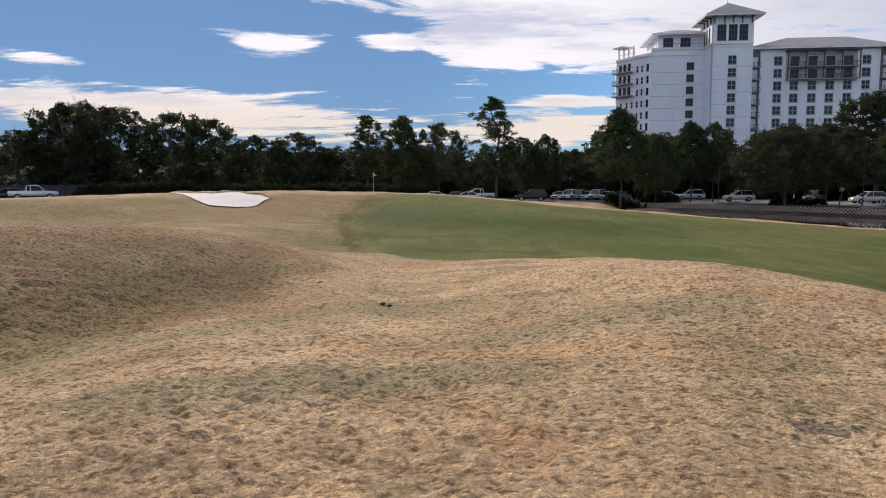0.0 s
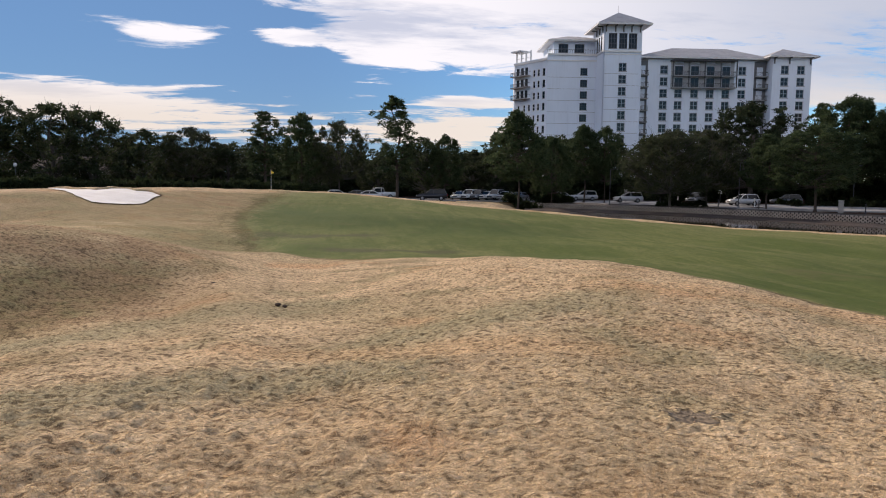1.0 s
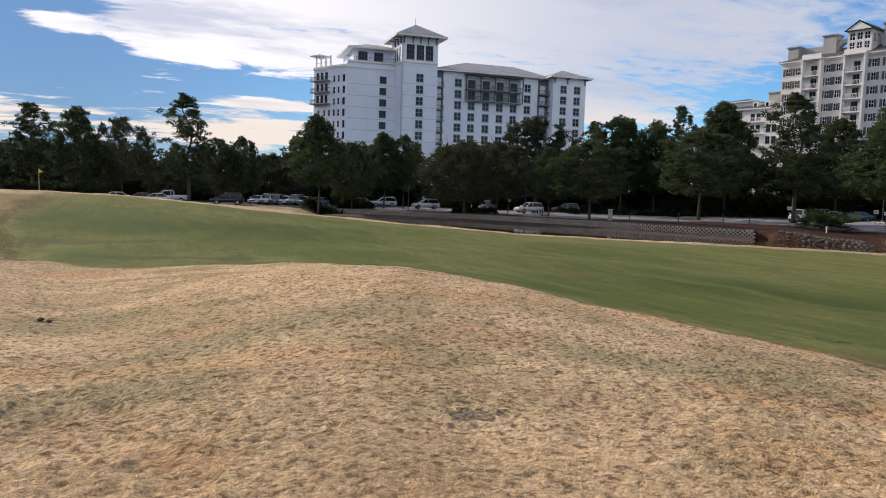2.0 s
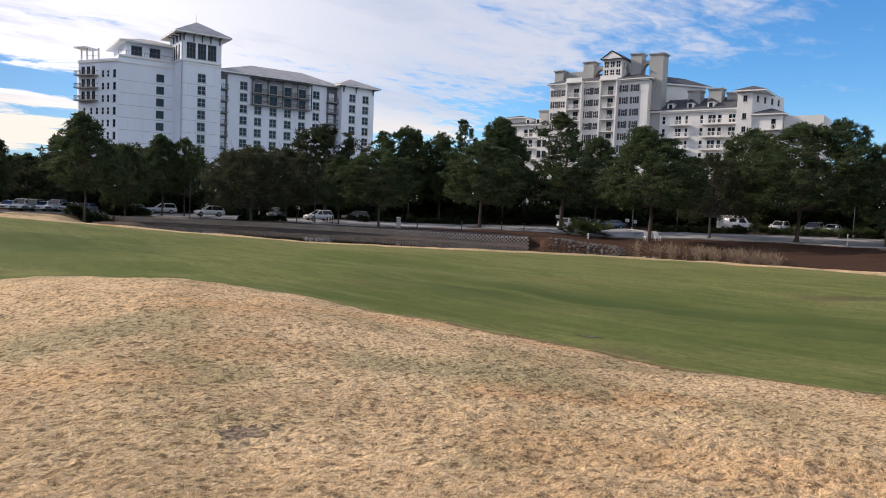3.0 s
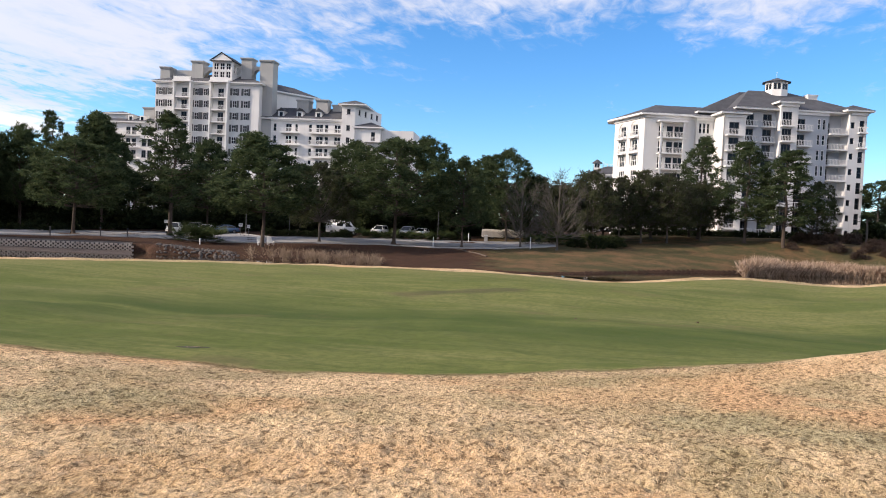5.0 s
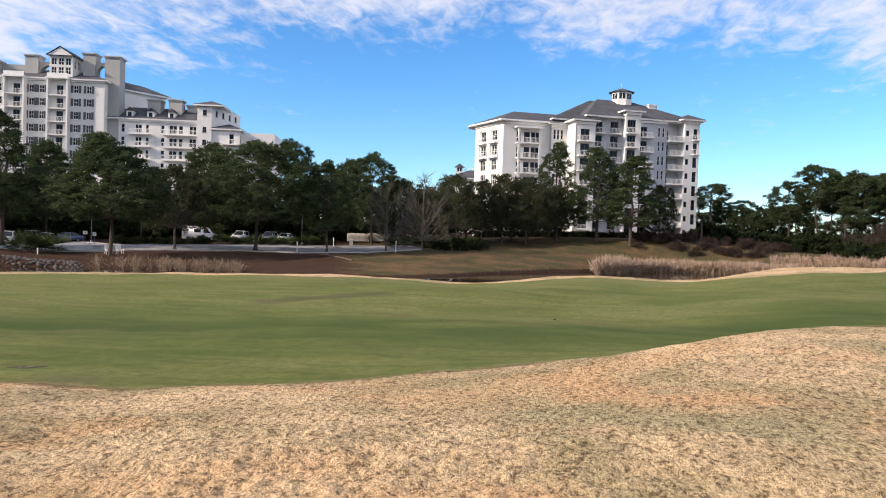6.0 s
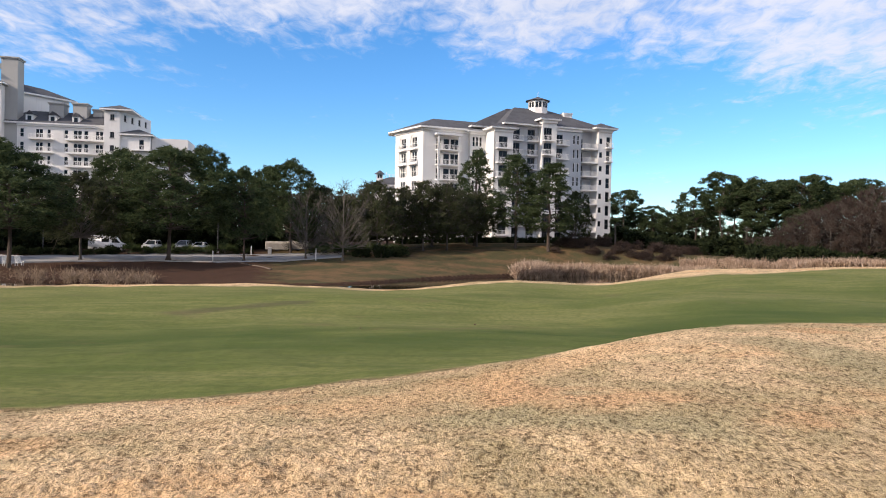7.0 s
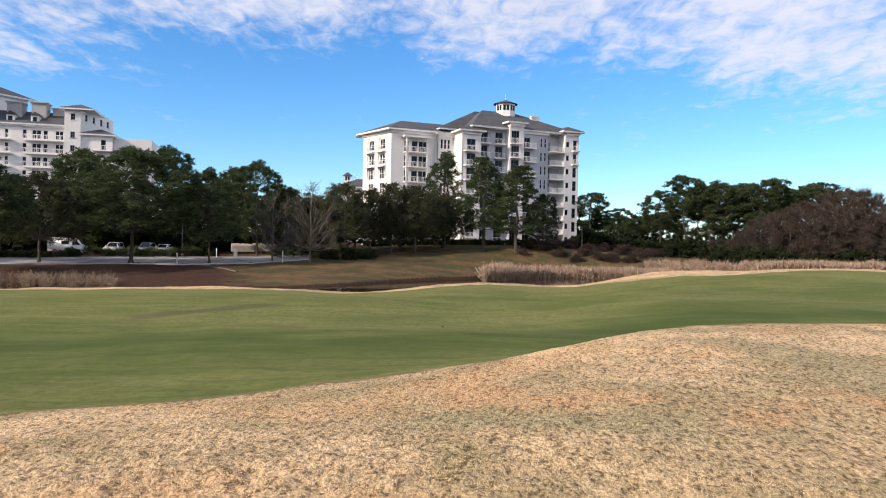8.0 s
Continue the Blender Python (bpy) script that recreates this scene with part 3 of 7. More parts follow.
def window_kind(w, h, cols, rows, bar, mat, key, sill=True):
    """Meshes of a window: a frame with its bars and a pane."""
    k = (w, h, cols, rows, key)
    if k not in KINDS:
        x, z = w / 2, h / 2
        xs, zs = [-x, -x + bar], [-z, -z + bar]
        for c in range(1, cols):
            xs += [-x + w * c / cols - bar * 0.4, -x + w * c / cols + bar * 0.4]
        for r in range(1, rows):
            zs += [-z + h * r / rows - bar * 0.35, -z + h * r / rows + bar * 0.35]
        xs += [x - bar, x]
        zs += [z - bar, z]
        bm = lattice(xs, zs, 0.08, 0.2)
        pane = boxes((-x + bar, x - bar, 0.18, 0.21, -z + bar, z - bar))
        KINDS[k] = (mesh_of("window", bm, mat), mesh_of("pane", pane, GLASS), mesh_of("sill", boxes((-x - 0.1, x + 0.1, -0.1, 0.08, -z - 0.14, -z)), TRIM if mat is TRIM else CONCRETE) if sill else None)
    return KINDS[k]


def balcony_kind(w, depth, mat, slab_mat, key, gap=0.28):
    k = ("balcony", w, depth, key)
    if k not in KINDS:
        slab = boxes((-w / 2, w / 2, -depth, 0.02, -0.2, 0.0))
        count = max(int(w / gap), 2)
        cuts = [-w / 2 + 0.05]
        for i in range(count):
            x = -w / 2 + 0.11 + (w - 0.22) * i / (count - 1)
            cuts += [x - 0.03, x + 0.03] if 0 < i < count - 1 else []
        cuts = [-w / 2 + 0.05, -w / 2 + 0.11] + cuts[1:] + [w / 2 - 0.11, w / 2 - 0.05]
        rail = lattice(cuts, [0.0, 0.06, 1.0, 1.08], -depth + 0.05, -depth + 0.1)
        for x0, x1 in ((-w / 2 + 0.05, -w / 2 + 0.11), (w / 2 - 0.11, w / 2 - 0.05)):
            for z0, z1 in ((0.0, 0.06), (1.0, 1.08)):
                box(rail, x0, x1, -depth + 0.1, 0.0, z0, z1)
        KINDS[k] = (mesh_of("balcony", slab, slab_mat), mesh_of("railing", rail, mat))
    return KINDS[k]


class Facade:
    """A wall of a building from p to q, the outside on the right-hand side, with openings cut through its thickness."""

    def __init__(self, parent, p, q, z0, z1, mat, name="wall"):
        self.parent, self.p, self.q, self.z0, self.z1, self.mat, self.name = parent, Vector(p), Vector(q), z0, z1, mat, name
        self.w = (self.q - self.p).length
        self.holes = []
        d = (self.q - self.p) / self.w
        self.m = Matrix.Translation((self.p.x, self.p.y, 0)) @ Matrix.Rotation(math.atan2(d.y, d.x), 4, "Z")

    def window(self, s, z, w, h, cols=2, rows=2, bar=0.1, mat=None, key="a", sill=True, shutters=False, label=""):
        self.holes.append((s - w / 2, s + w / 2, z - h / 2, z + h / 2))
        frame_me, pane_me, sill_me = window_kind(w, h, cols, rows, bar, mat or TRIM, key, sill)
        ob = share("window", frame_me, self.parent, self.m @ Matrix.Translation((s, 0, z)), label)
        share("pane", pane_me, ob, Matrix.Identity(4))
        if sill_me:
            share("sill", sill_me, ob, Matrix.Identity(4))
        if shutters:
            k = ("shutter", h)
            if k not in KINDS:
                bm = boxes((-0.27, 0.27, -0.07, -0.01, -h / 2, h / 2), *[(-0.22, 0.22, -0.09, -0.07, -h / 2 + 0.12 + i * 0.2, -h / 2 + 0.22 + i * 0.2) for i in range(int(h / 0.2) - 1)])
                KINDS[k] = mesh_of("shutter", bm, SHUTTER)
            for e in (-1, 1):
                share("shutter", KINDS[k], ob, Matrix.Translation((e * (w / 2 + 0.3), 0, 0)))

    def balcony(self, s, z, w, depth, mat=None, slab=None, key="white", out=0.0):
        slab_me, rail_me = balcony_kind(w, depth, mat or TRIM, slab or TRIM, key)
        ob = share("balcony", slab_me, self.parent, self.m @ Matrix.Translation((s, -out, z)))
        share("railing", rail_me, ob, Matrix.Identity(4))

    def band(self, z, h, out, name="cornice", mat=None, s0=0.0, s1=None):
        ob = part(name, boxes((s0 - out * 0.0, self.w if s1 is None else s1, -out, 0.02, z, z + h)), mat or TRIM, self.parent)
        ob.matrix_local = self.m

    def done(self, thick=0.35):
        xs = sorted({0.0, self.w, *[v for h in self.holes for v in h[:2]]})
        zs = sorted({self.z0, self.z1, *[v for h in self.holes for v in h[2:]]})
        bm, seen = bmesh.new(), {}

        def v(x, y, z):
            k = (round(x, 4), y, round(z, 4))
            if k not in seen:
                seen[k] = bm.verts.new((x, y, z))
            return seen[k]
        for x0, x1 in zip(xs, xs[1:]):
            for z0, z1 in zip(zs, zs[1:]):
                cx, cz = (x0 + x1) / 2, (z0 + z1) / 2
                if any(a < cx < b and c < cz < e for a, b, c, e in self.holes):
                    continue
                bm.faces.new((v(x0, 0, z0), v(x1, 0, z0), v(x1, 0, z1), v(x0, 0, z1)))
                bm.faces.new((v(x0, thick, z1), v(x1, thick, z1), v(x1, thick, z0), v(x0, thick, z0)))
        for a, b, c, e in self.holes:
            for (xa, za), (xb, zb) in (((a, c), (b, c)), ((b, c), (b, e)), ((b, e), (a, e)), ((a, e), (a, c))):
                bm.faces.new([bm.verts.new(p) for p in ((xa, 0, za), (xa, thick, za), (xb, thick, zb), (xb, 0, zb))][::-1])
        for x in (0.0, self.w):
            bm.faces.new([bm.verts.new(p) for p in ((x, 0, self.z0), (x, thick, self.z0), (x, thick, self.z1), (x, 0, self.z1))])
        bm.faces.new([bm.verts.new(p) for p in ((0, 0, self.z1), (self.w, 0, self.z1), (self.w, thick, self.z1), (0, thick, self.z1))])
        ob = part(self.name, bm, self.mat, self.parent)
        ob.matrix_local = self.m
        return ob


def hip_roof(parent, x0, x1, y0, y1, z, rise, over, mat, ridge=None, fascia=0.35, trim=None, name="roof"):
    """A hipped roof with a boxed eave. ridge: the ridge's two ends along x, or None for a square pyramid or an even hip."""
    X0, X1, Y0, Y1 = x0 - over, x1 + over, y0 - over, y1 + over
    bm = bmesh.new()
    cy = (Y0 + Y1) / 2
    if ridge is None:
        half = min(X1 - X0, Y1 - Y0) / 2
        ridge = (X0 + half, X1 - half) if X1 - X0 >= Y1 - Y0 else ((X0 + X1) / 2,) * 2
    e = [bm.verts.new(p) for p in ((X0, Y0, z + fascia), (X1, Y0, z + fascia), (X1, Y1, z + fascia), (X0, Y1, z + fascia))]
    if abs(ridge[1] - ridge[0]) < 0.01:
        if Y1 - Y0 > X1 - X0 + 0.01:
            half = (X1 - X0) / 2
            a, b = bm.verts.new((ridge[0], Y0 + half, z + rise)), bm.verts.new((ridge[0], Y1 - half, z + rise))
            for f in ((e[0], e[1], a), (e[1], e[2], b, a), (e[2], e[3], b), (e[3], e[0], a, b)):
                bm.faces.new(f)
        else:
            a = bm.verts.new((ridge[0], cy, z + rise))
            for i in range(4):
                bm.faces.new((e[i], e[(i + 1) % 4], a))
    else:
        a, b = bm.verts.new((ridge[0], cy, z + rise)), bm.verts.new((ridge[1], cy, z + rise))
        for f in ((e[0], e[1], b, a), (e[1], e[2], b), (e[2], e[3], a, b), (e[3], e[0], a)):
            bm.faces.new(f)
    roof = part(name, bm, mat, parent)
    part("eave", boxes((X0 + 0.05, X1 - 0.05, Y0 + 0.05, Y1 - 0.05, z, z + fascia - 0.005)), trim or TRIM, roof)
    return roof


def chimney(parent, x0, x1, y0, y1, z0, z1, mat, cap=0.3):
    ob = part("chimney", boxes((x0, x1, y0, y1, z0, z1 - 0.5)), mat, parent)
    part("cap", boxes((x0 - cap * 0.5, x1 + cap * 0.5, y0 - cap * 0.5, y1 + cap * 0.5, z1 - 0.5, z1 - 0.25), (x0 - cap, x1 + cap, y0 - cap, y1 + cap, z1 - 0.25, z1)), mat, ob)


def core(parent, x0, x1, y0, y1, z0, z1, mat, name="core"):
    """The plain body behind the facades: floors, back and sides."""
    return part(name, boxes((x0, x1, y0, y1, z0, z1)), mat, parent)


def side_facades(parent, points, z0, z1, mat):
    made = []
    for p, q in zip(points, points[1:]):
        made.append(Facade(parent, p, q, z0, z1, mat))
    return made


# ---- hotel with a square tower ----
def build_hotel():
    h = thing("hotel", Matrix.Translation((66.41, 178.79, EYE)) @ Matrix.Rotation(math.atan2(-0.0943, 0.9955), 4, "Z"), "tall white hotel with a square tower and pale hipped roofs", "building")
    F = 3.05
    rows = [28.8 - F * k for k in range(9)]
    win = dict(w=2.1, h=2.2, cols=2, rows=2, bar=0.14, mat=BAR, key="hotel")
    # tower
    t = Facade(h, (0, 0), (9.9, 0), -6, 39.2, HOTEL_WALL)
    for z in rows:
        t.window(5.05, z, **win)
    for x0, x1 in ((1.2, 3.4), (3.95, 6.05), (6.45, 8.6)):
        t.window((x0 + x1) / 2, 35.4, x1 - x0, 3.9, 3, 3, 0.12, DARK_FRAME, "loggia")
    t.band(32.55, 0.45, 0.25)
    t.band(31.9, 0.25, 0.12)
    t.done()
    ts = Facade(h, (0, 11), (0, 0), -6, 39.2, HOTEL_WALL)
    for s in (4.2, 6.2, 8.6):
        ts.window(s, 35.2, 1.4, 3.6, 2, 3, 0.12, DARK_FRAME, "loggia side")
    ts.band(32.55, 0.45, 0.25)
    ts.done()
    for z in (4.0, 7.1, 10.1, 13.2, 16.2, 19.3, 22.3, 25.4, 28.4):
        part("joint", boxes((0.36, 9.5, -0.03, 0.02, z - 1.32, z - 1.24)), GREY_WALL, h) if z > 9 else None
    core(h, 0.4, 9.9, 0.4, 11, -6, 39.1, HOTEL_WALL)
    hip_roof(h, 0, 9.9, 0, 11, 39.2, 4.4, 2.1, PALE_ROOF)
    part("antenna", boxes((4.92, 4.98, 5.42, 5.48, 43.4, 45.5)), DARK_METAL, h)
    bracket = boxes((-0.12, 0.12, -1.5, 0.0, 1.35, 1.6), (-0.12, 0.12, -0.3, 0.0, 0.0, 1.4))
    bme = mesh_of("bracket", bracket, DARK_FRAME)
    for x in (0.5, 2.9, 5.0, 7.1, 9.4):
        share("bracket", bme, h, Matrix.Translation((x, 0, 37.6)))
    for y in (1.0, 4.0, 7.0):
        share("bracket", bme, h, Matrix.Translation((0, y, 37.6)) @ Matrix.Rotation(-math.pi / 2, 4, "Z"))
    # wing beside the tower, with a terrace and a set-back top floor
    lw = Facade(h, (-13.2, 7), (0, 7), -6, 33.2, HOTEL_WALL)
    for z in rows:
        lw.window(9.9, z - 0.3, 1.9, 1.9, 3, 3, 0.1, DARK_METAL, "stair")
    lw.band(31.2, 0.35, 0.2)
    lw.band(32.7, 0.5, 0.3)
    for z in rows:
        lw.band(z - 1.85, 0.08, 0.03, "joint", GREY_WALL)
    lw.done()
    core(h, -12.8, 0, 7.4, 26, -6, 33.0, HOTEL_WALL)
    pf = Facade(h, (-11.2, 9), (0, 9), 33.0, 36.6, HOTEL_WALL)
    for s in (2.6, 7.0):
        pf.window(s, 34.9, 2.6, 2.3, 3, 2, 0.12, DARK_FRAME, "penthouse")
    pf.done()
    core(h, -11.2, 0, 9.4, 24, 33, 36.6, HOTEL_WALL)
    hip_roof(h, -11.2, 1.0, 9, 24, 36.6, 2.9, 1.8, PALE_ROOF, ridge=(-6, -3))
    rail = boxes((-13.2, 0, 7.02, 7.07, 34.2, 34.27), *[(-13.2 + i * 0.6, -13.14 + i * 0.6, 7.02, 7.07, 33.2, 34.2) for i in range(22)])
    part("terrace_railing", rail, DARK_METAL, h)
    # angled wing going back
    aw = Facade(h, (-20.3, 18.7), (-13.2, 7), -6, 32.2, HOTEL_WALL)
    for z in rows:
        for s in (8.4, 10.2, 12.4):
            aw.window(s, z - 0.3, 1.0, 1.9, 1, 2, 0.12, TRIM if s < 12 else DARK_FRAME, "side%d" % (s < 12))
        if z < 22:
            for s in (2.0, 4.4, 6.4):
                aw.window(s, z - 0.3, 1.0, 1.9, 1, 2, 0.12, TRIM, "side1")
    for z in (29.2, 26.1, 23.0):
        for s in (1.6, 3.4, 5.2):
            aw.window(s, z + 0.2, 1.2, 2.2, 2, 1, 0.1, DARK_FRAME, "door", sill=False)
        aw.balcony(3.6, z - 1.0, 6.8, 1.7, DARK_METAL, GREY_WALL, "dark")
    aw.band(31.4, 0.6, 0.3)
    aw.done()
    part("pergola", boxes(*[(0.3 + i * 2.0, 0.6 + i * 2.0, 0.3, 0.6, 32.2, 35.0) for i in range(4)], (-0.6, 3.4, -1.0, 3.0, 35.0, 35.35), (0.2, 7.0, 0.35, 0.5, 33.2, 33.3)), TRIM, h).matrix_local = aw.m
    core(h, -19, -12.9, 19.2, 30, -6, 32.0, HOTEL_WALL)
    # long front with balconies
    mw = Facade(h, (12.7, 3), (41.2, 3), -6, 31.5, HOTEL_WALL)
    for k, z in enumerate(rows):
        mw.window(4.3, z, **win)
        mw.window(25.3, z, **win)
        if k >= 2:
            for s in (8.3, 12.6, 16.8, 21.0):
                mw.window(s, z, **win)
        else:
            for s in (8.3, 12.6, 16.8, 21.0):
                mw.window(s, z - 0.2, 2.2, 2.5, 2, 1, 0.12, DARK_FRAME, "balcony door", sill=False)
                mw.balcony(s, z - 1.55, 4.2, 1.7, DARK_METAL, GREY_WALL, "dark")
    mw.done()
    posts = [(18.7 + i * 4.25, 18.95 + i * 4.25, 1.25, 1.5, 24.2, 30.9) for i in range(5)]
    part("balcony_frame", boxes(*posts, (18.6, 36.0, 1.2, 3.0, 30.95, 31.2)), DARK_METAL, h)
    # added grey sheets between the doors, standing for balcony shade on the white wall
    for x0, x1 in ((18.85, 19.85), (22.15, 24.15), (26.45, 28.35), (30.65, 32.55), (34.85, 35.8)):
        part("loggia_panel", boxes((x0, x1, 2.93, 2.995, 24.2, 30.94)), LOGGIA_SHADE, h)
    for k in range(2):
        part("loggia_panel", boxes((18.85, 35.8, 2.94, 2.995, 26.95 + 3.05 * k, 27.45 + 3.05 * k)), LOGGIA_SHADE, h)
    core(h, 10, 44.6, 3.4, 19, -6, 31.4, HOTEL_WALL)
    # shallow balcony recesses, painted dark for the shade of deeper ones
    for x0, x1, n in ((9.95, 12.7, 9), (41.2, 44.6, 9)):
        r = Facade(h, (x0, 3.35), (x1, 3.35), -6, 31.3, RECESS_SHADE)
        for z in rows[:n]:
            r.window((x1 - x0) / 2, z - 0.1, 1.7, 2.3, 2, 1, 0.1, DARK_FRAME, "bay door", sill=False)
            r.balcony((x1 - x0) / 2, z - 1.45, x1 - x0 - 0.1, 1.5, DARK_METAL, GREY_WALL, "dark")
        r.done(0.2)
    hip_roof(h, 10.5, 44, 3, 19, 31.6, 4.2, 1.4, PALE_ROOF, ridge=(21.7, 36.9))
    ew = Facade(h, (44.6, 0), (55.0, 0), -6, 31.9, HOTEL_WALL)
    for z in rows:
        ew.window(3.3, z, **win)
        ew.window(7.6, z, **win)
    ew.done()
    core(h, 44.6, 55.0, 0.4, 18, -6, 31.8, HOTEL_WALL)
    hip_roof(h, 44.6, 55, 0, 18, 31.9, 3.1, 1.5, PALE_ROOF)
    for x in (45.0, 49.0, 54.6):
        share("bracket", bme, h, Matrix.Translation((x, 0, 30.3)))


build_hotel()


# ---- pale apartment house with chimneys ----
def build_chimney_house():
    h = thing("apartment_house", Matrix.Translation((153.63, 102.63, EYE)) @ Matrix.Rotation(math.atan2(-0.9767, 0.2144), 4, "Z"), "white many-storeyed apartment house with grey chimneys and dark roofs", "building")
    F = 3.02
    rows = [30.55 - F * k for k in range(11)]
    win = dict(w=1.15, h=1.75, cols=2, rows=2, bar=0.1, key="house", shutters=True)
    m = Facade(h, (-27, 0), (0.4, 0), -6, 32.6, CREAM_WALL)
    for z in rows:
        for x in (-25.6, -23.2, -16.0, -13.7):
            m.window(x + 27, z - 0.15, **win)
        for x in (-6.0, -3.1):
            m.window(x + 27, z, **win)
    for x0, x1 in ((-21.3, -17.2), (-11.7, -7.5)):
        for z in rows:
            m.window((x0 + x1) / 2 + 27, z - 0.35, 1.5, 2.3, 2, 1, 0.1, DARK_FRAME, "bay door", sill=False)
            m.balcony((x0 + x1) / 2 + 27, z - 1.65, x1 - x0, 1.5)
        part("bay_column", boxes((x0 - 0.3, x0 + 0.1, -1.6, -0.02, -6, 32.6)), TRIM, h)
        part("bay_column", boxes((x1 - 0.1, x1 + 0.3, -1.6, -0.02, -6, 32.6)), TRIM, h)
        part("bay_top", boxes((x0 - 0.4, x1 + 0.4, -1.8, 0, 32.62, 33.0), (x0 - 0.2, x1 + 0.2, -1.6, -1.5, 33.0, 33.9)), TRIM, h)
    m.band(32.2, 0.4, 0.35)
    m.done()
    core(h, -27, 0.4, 0.4, 15, -6, 32.5, CREAM_WALL)
    hip_roof(h, -27, 0.4, 0, 15, 32.6, 3.6, 0.8, SLATE_ROOF)
    # glazed gable over the tall bay
    g = Facade(h, (-12.3, 0.5), (-7.1, 0.5), 32.0, 38.4, CREAM_WALL)
    for s in (1.0, 2.6, 4.2):
        for z in (37.0, 34.9):
            g.window(s, z, 1.25, 1.7, 2, 2, 0.1, TRIM, "gable", sill=False)
    g.done()
    gs = Facade(h, (-7.1, 0.85), (-7.1, 9), 32.0, 38.4, CREAM_WALL)
    for s in (1.2, 3.0):
        gs.window(s, 36.6, 1.1, 2.0, 2, 2, 0.1, TRIM, "gable side", sill=False)
    gs.done()
    core(h, -12.3, -7.5, 0.9, 9, 32, 38.3, CREAM_WALL)
    bm = bmesh.new()
    for y0, y1, drop in ((-0.3, 9.2, 0.0),):
        a = [bm.verts.new(p) for p in ((-12.9, y0, 38.3), (-6.5, y0, 38.3), (-9.7, y0, 40.4), (-12.9, y1, 38.3), (-6.5, y1, 38.3), (-9.7, y1, 40.4))]
        for f in ((0, 2, 5, 3), (2, 1, 4, 5), (0, 3, 4, 1), (3, 5, 4)):
            bm.faces.new([a[i] for i in f])
    roof = part("gable_roof", bm, SLATE_ROOF, h)
    bm = bmesh.new()
    a = [bm.verts.new(p) for p in ((-12.5, -0.1, 38.3), (-6.9, -0.1, 38.3), (-9.7, -0.1, 40.15), (-12.5, 0.5, 38.3), (-6.9, 0.5, 38.3), (-9.7, 0.5, 40.15))]
    for f in ((0, 1, 2), (0, 2, 5, 3), (1, 4, 5, 2)):
        bm.faces.new([a[i] for i in f])
    part("gable_front", bm, TRIM, roof)
    chimney(h, -0.4, 3.0, 2, 5.5, -6, 39.1, GREY_WALL)
    chimney(h, -5.8, -3.0, 3, 6, 32, 39.8, GREY_WALL)
    chimney(h, -19.0, -16.0, 3, 6, 32, 38.8, GREY_WALL)
    chimney(h, -27.2, -24.6, 2.5, 5, 30, 37.0, GREY_WALL)
    part("parapet_block", boxes((-24.6, -18.9, 4.0, 12, 32, 36.5)), GREY_WALL, h)
    for x0, x1, z in ((-3.0, -0.4, 37.0), (-16.0, -12.4, 36.6)):
        bm = bmesh.new()
        prev = None
        for k in range(9):
            f = k / 8
            x, low = x0 + (x1 - x0) * f, z - 1.8 * abs(2 * f - 1) ** 2
            cur = [bm.verts.new(p) for p in ((x, 3.6, low), (x, 5.2, low), (x, 5.2, z + 0.8), (x, 3.6, z + 0.8))]
            if prev:
                for i in range(4):
                    bm.faces.new((prev[i], prev[(i + 1) % 4], cur[(i + 1) % 4], cur[i]))
            prev = cur
        part("arch", bm, GREY_WALL, h)
    # rear wing at an angle
    rw = Facade(h, (1.6, 6.5), (9.5, 15.6), -6, 32.4, CREAM_WALL)
    rw.window(10.2, 30.4, 1.0, 1.5, 2, 2, 0.1, TRIM, "small")
    rw.done()
    r = part("roof", bmesh.new(), SLATE_ROOF, h)
    bm = bmesh.new()
    a = [bm.verts.new(p) for p in ((1.0, 5.2, 32.4), (10.9, 16.2, 32.4), (4.5, 22, 32.4), (-6.5, 12, 32.4), (-1.0, 11.0, 35.2), (3.5, 17.0, 35.0))]
    for f in ((0, 1, 5, 4), (1, 2, 5), (2, 3, 4, 5), (3, 0, 4), (3, 2, 1, 0)):
        bm.faces.new([a[i] for i in f])
    bm.to_mesh(r.data)
    bm.free()
    part("eave", boxes((0, 14.6, -0.7, 0.2, 32.0, 32.38)), TRIM, r).matrix_local = rw.m @ Matrix.Translation((-0.8, 0, 0))
    # lower wing with dormers
    lw = Facade(h, (3.0, 2), (21.7, 2), -6, 24.4, CREAM_WALL)
    for z in (22.4, 19.4, 16.4, 13.4):
        for x, w in ((4.0, 0.9), (7.6, 1.6), (9.6, 0.8), (13.2, 0.9), (15.6, 1.9), (17.4, 1.0), (20.2, 1.7)):
            lw.window(x - 3.0, z, w, 2.0, 2 if w > 1 else 1, 2, 0.1, TRIM, "wing", sill=False)
        for x, w in ((8.2, 4.8), (16.2, 5.6), (20.3, 2.4)):
            lw.balcony(x - 3.0, z - 1.3, w, 1.4)
    lw.band(24.0, 0.4, 0.4)
    lw.done()
    core(h, 2.0, 21.7, 2.4, 18, -6, 24.3, CREAM_WALL)
    hip_roof(h, -1, 23, 2, 16, 24.4, 4.0, 0.7, SLATE_ROOF, ridge=(0, 22))
    for x in (5.3, 10.1, 15.0):
        d = part("dormer", boxes((x - 0.8, x + 0.8, 2.6, 5.5, 24.8, 26.6)), TRIM, h)
        bm = bmesh.new()
        a = [bm.verts.new(p) for p in ((x - 1.0, 2.4, 26.6), (x + 1.0, 2.4, 26.6), (x, 2.4, 27.5), (x - 1.0, 6.5, 26.6), (x + 1.0, 6.5, 26.6), (x, 6.5, 27.5))]
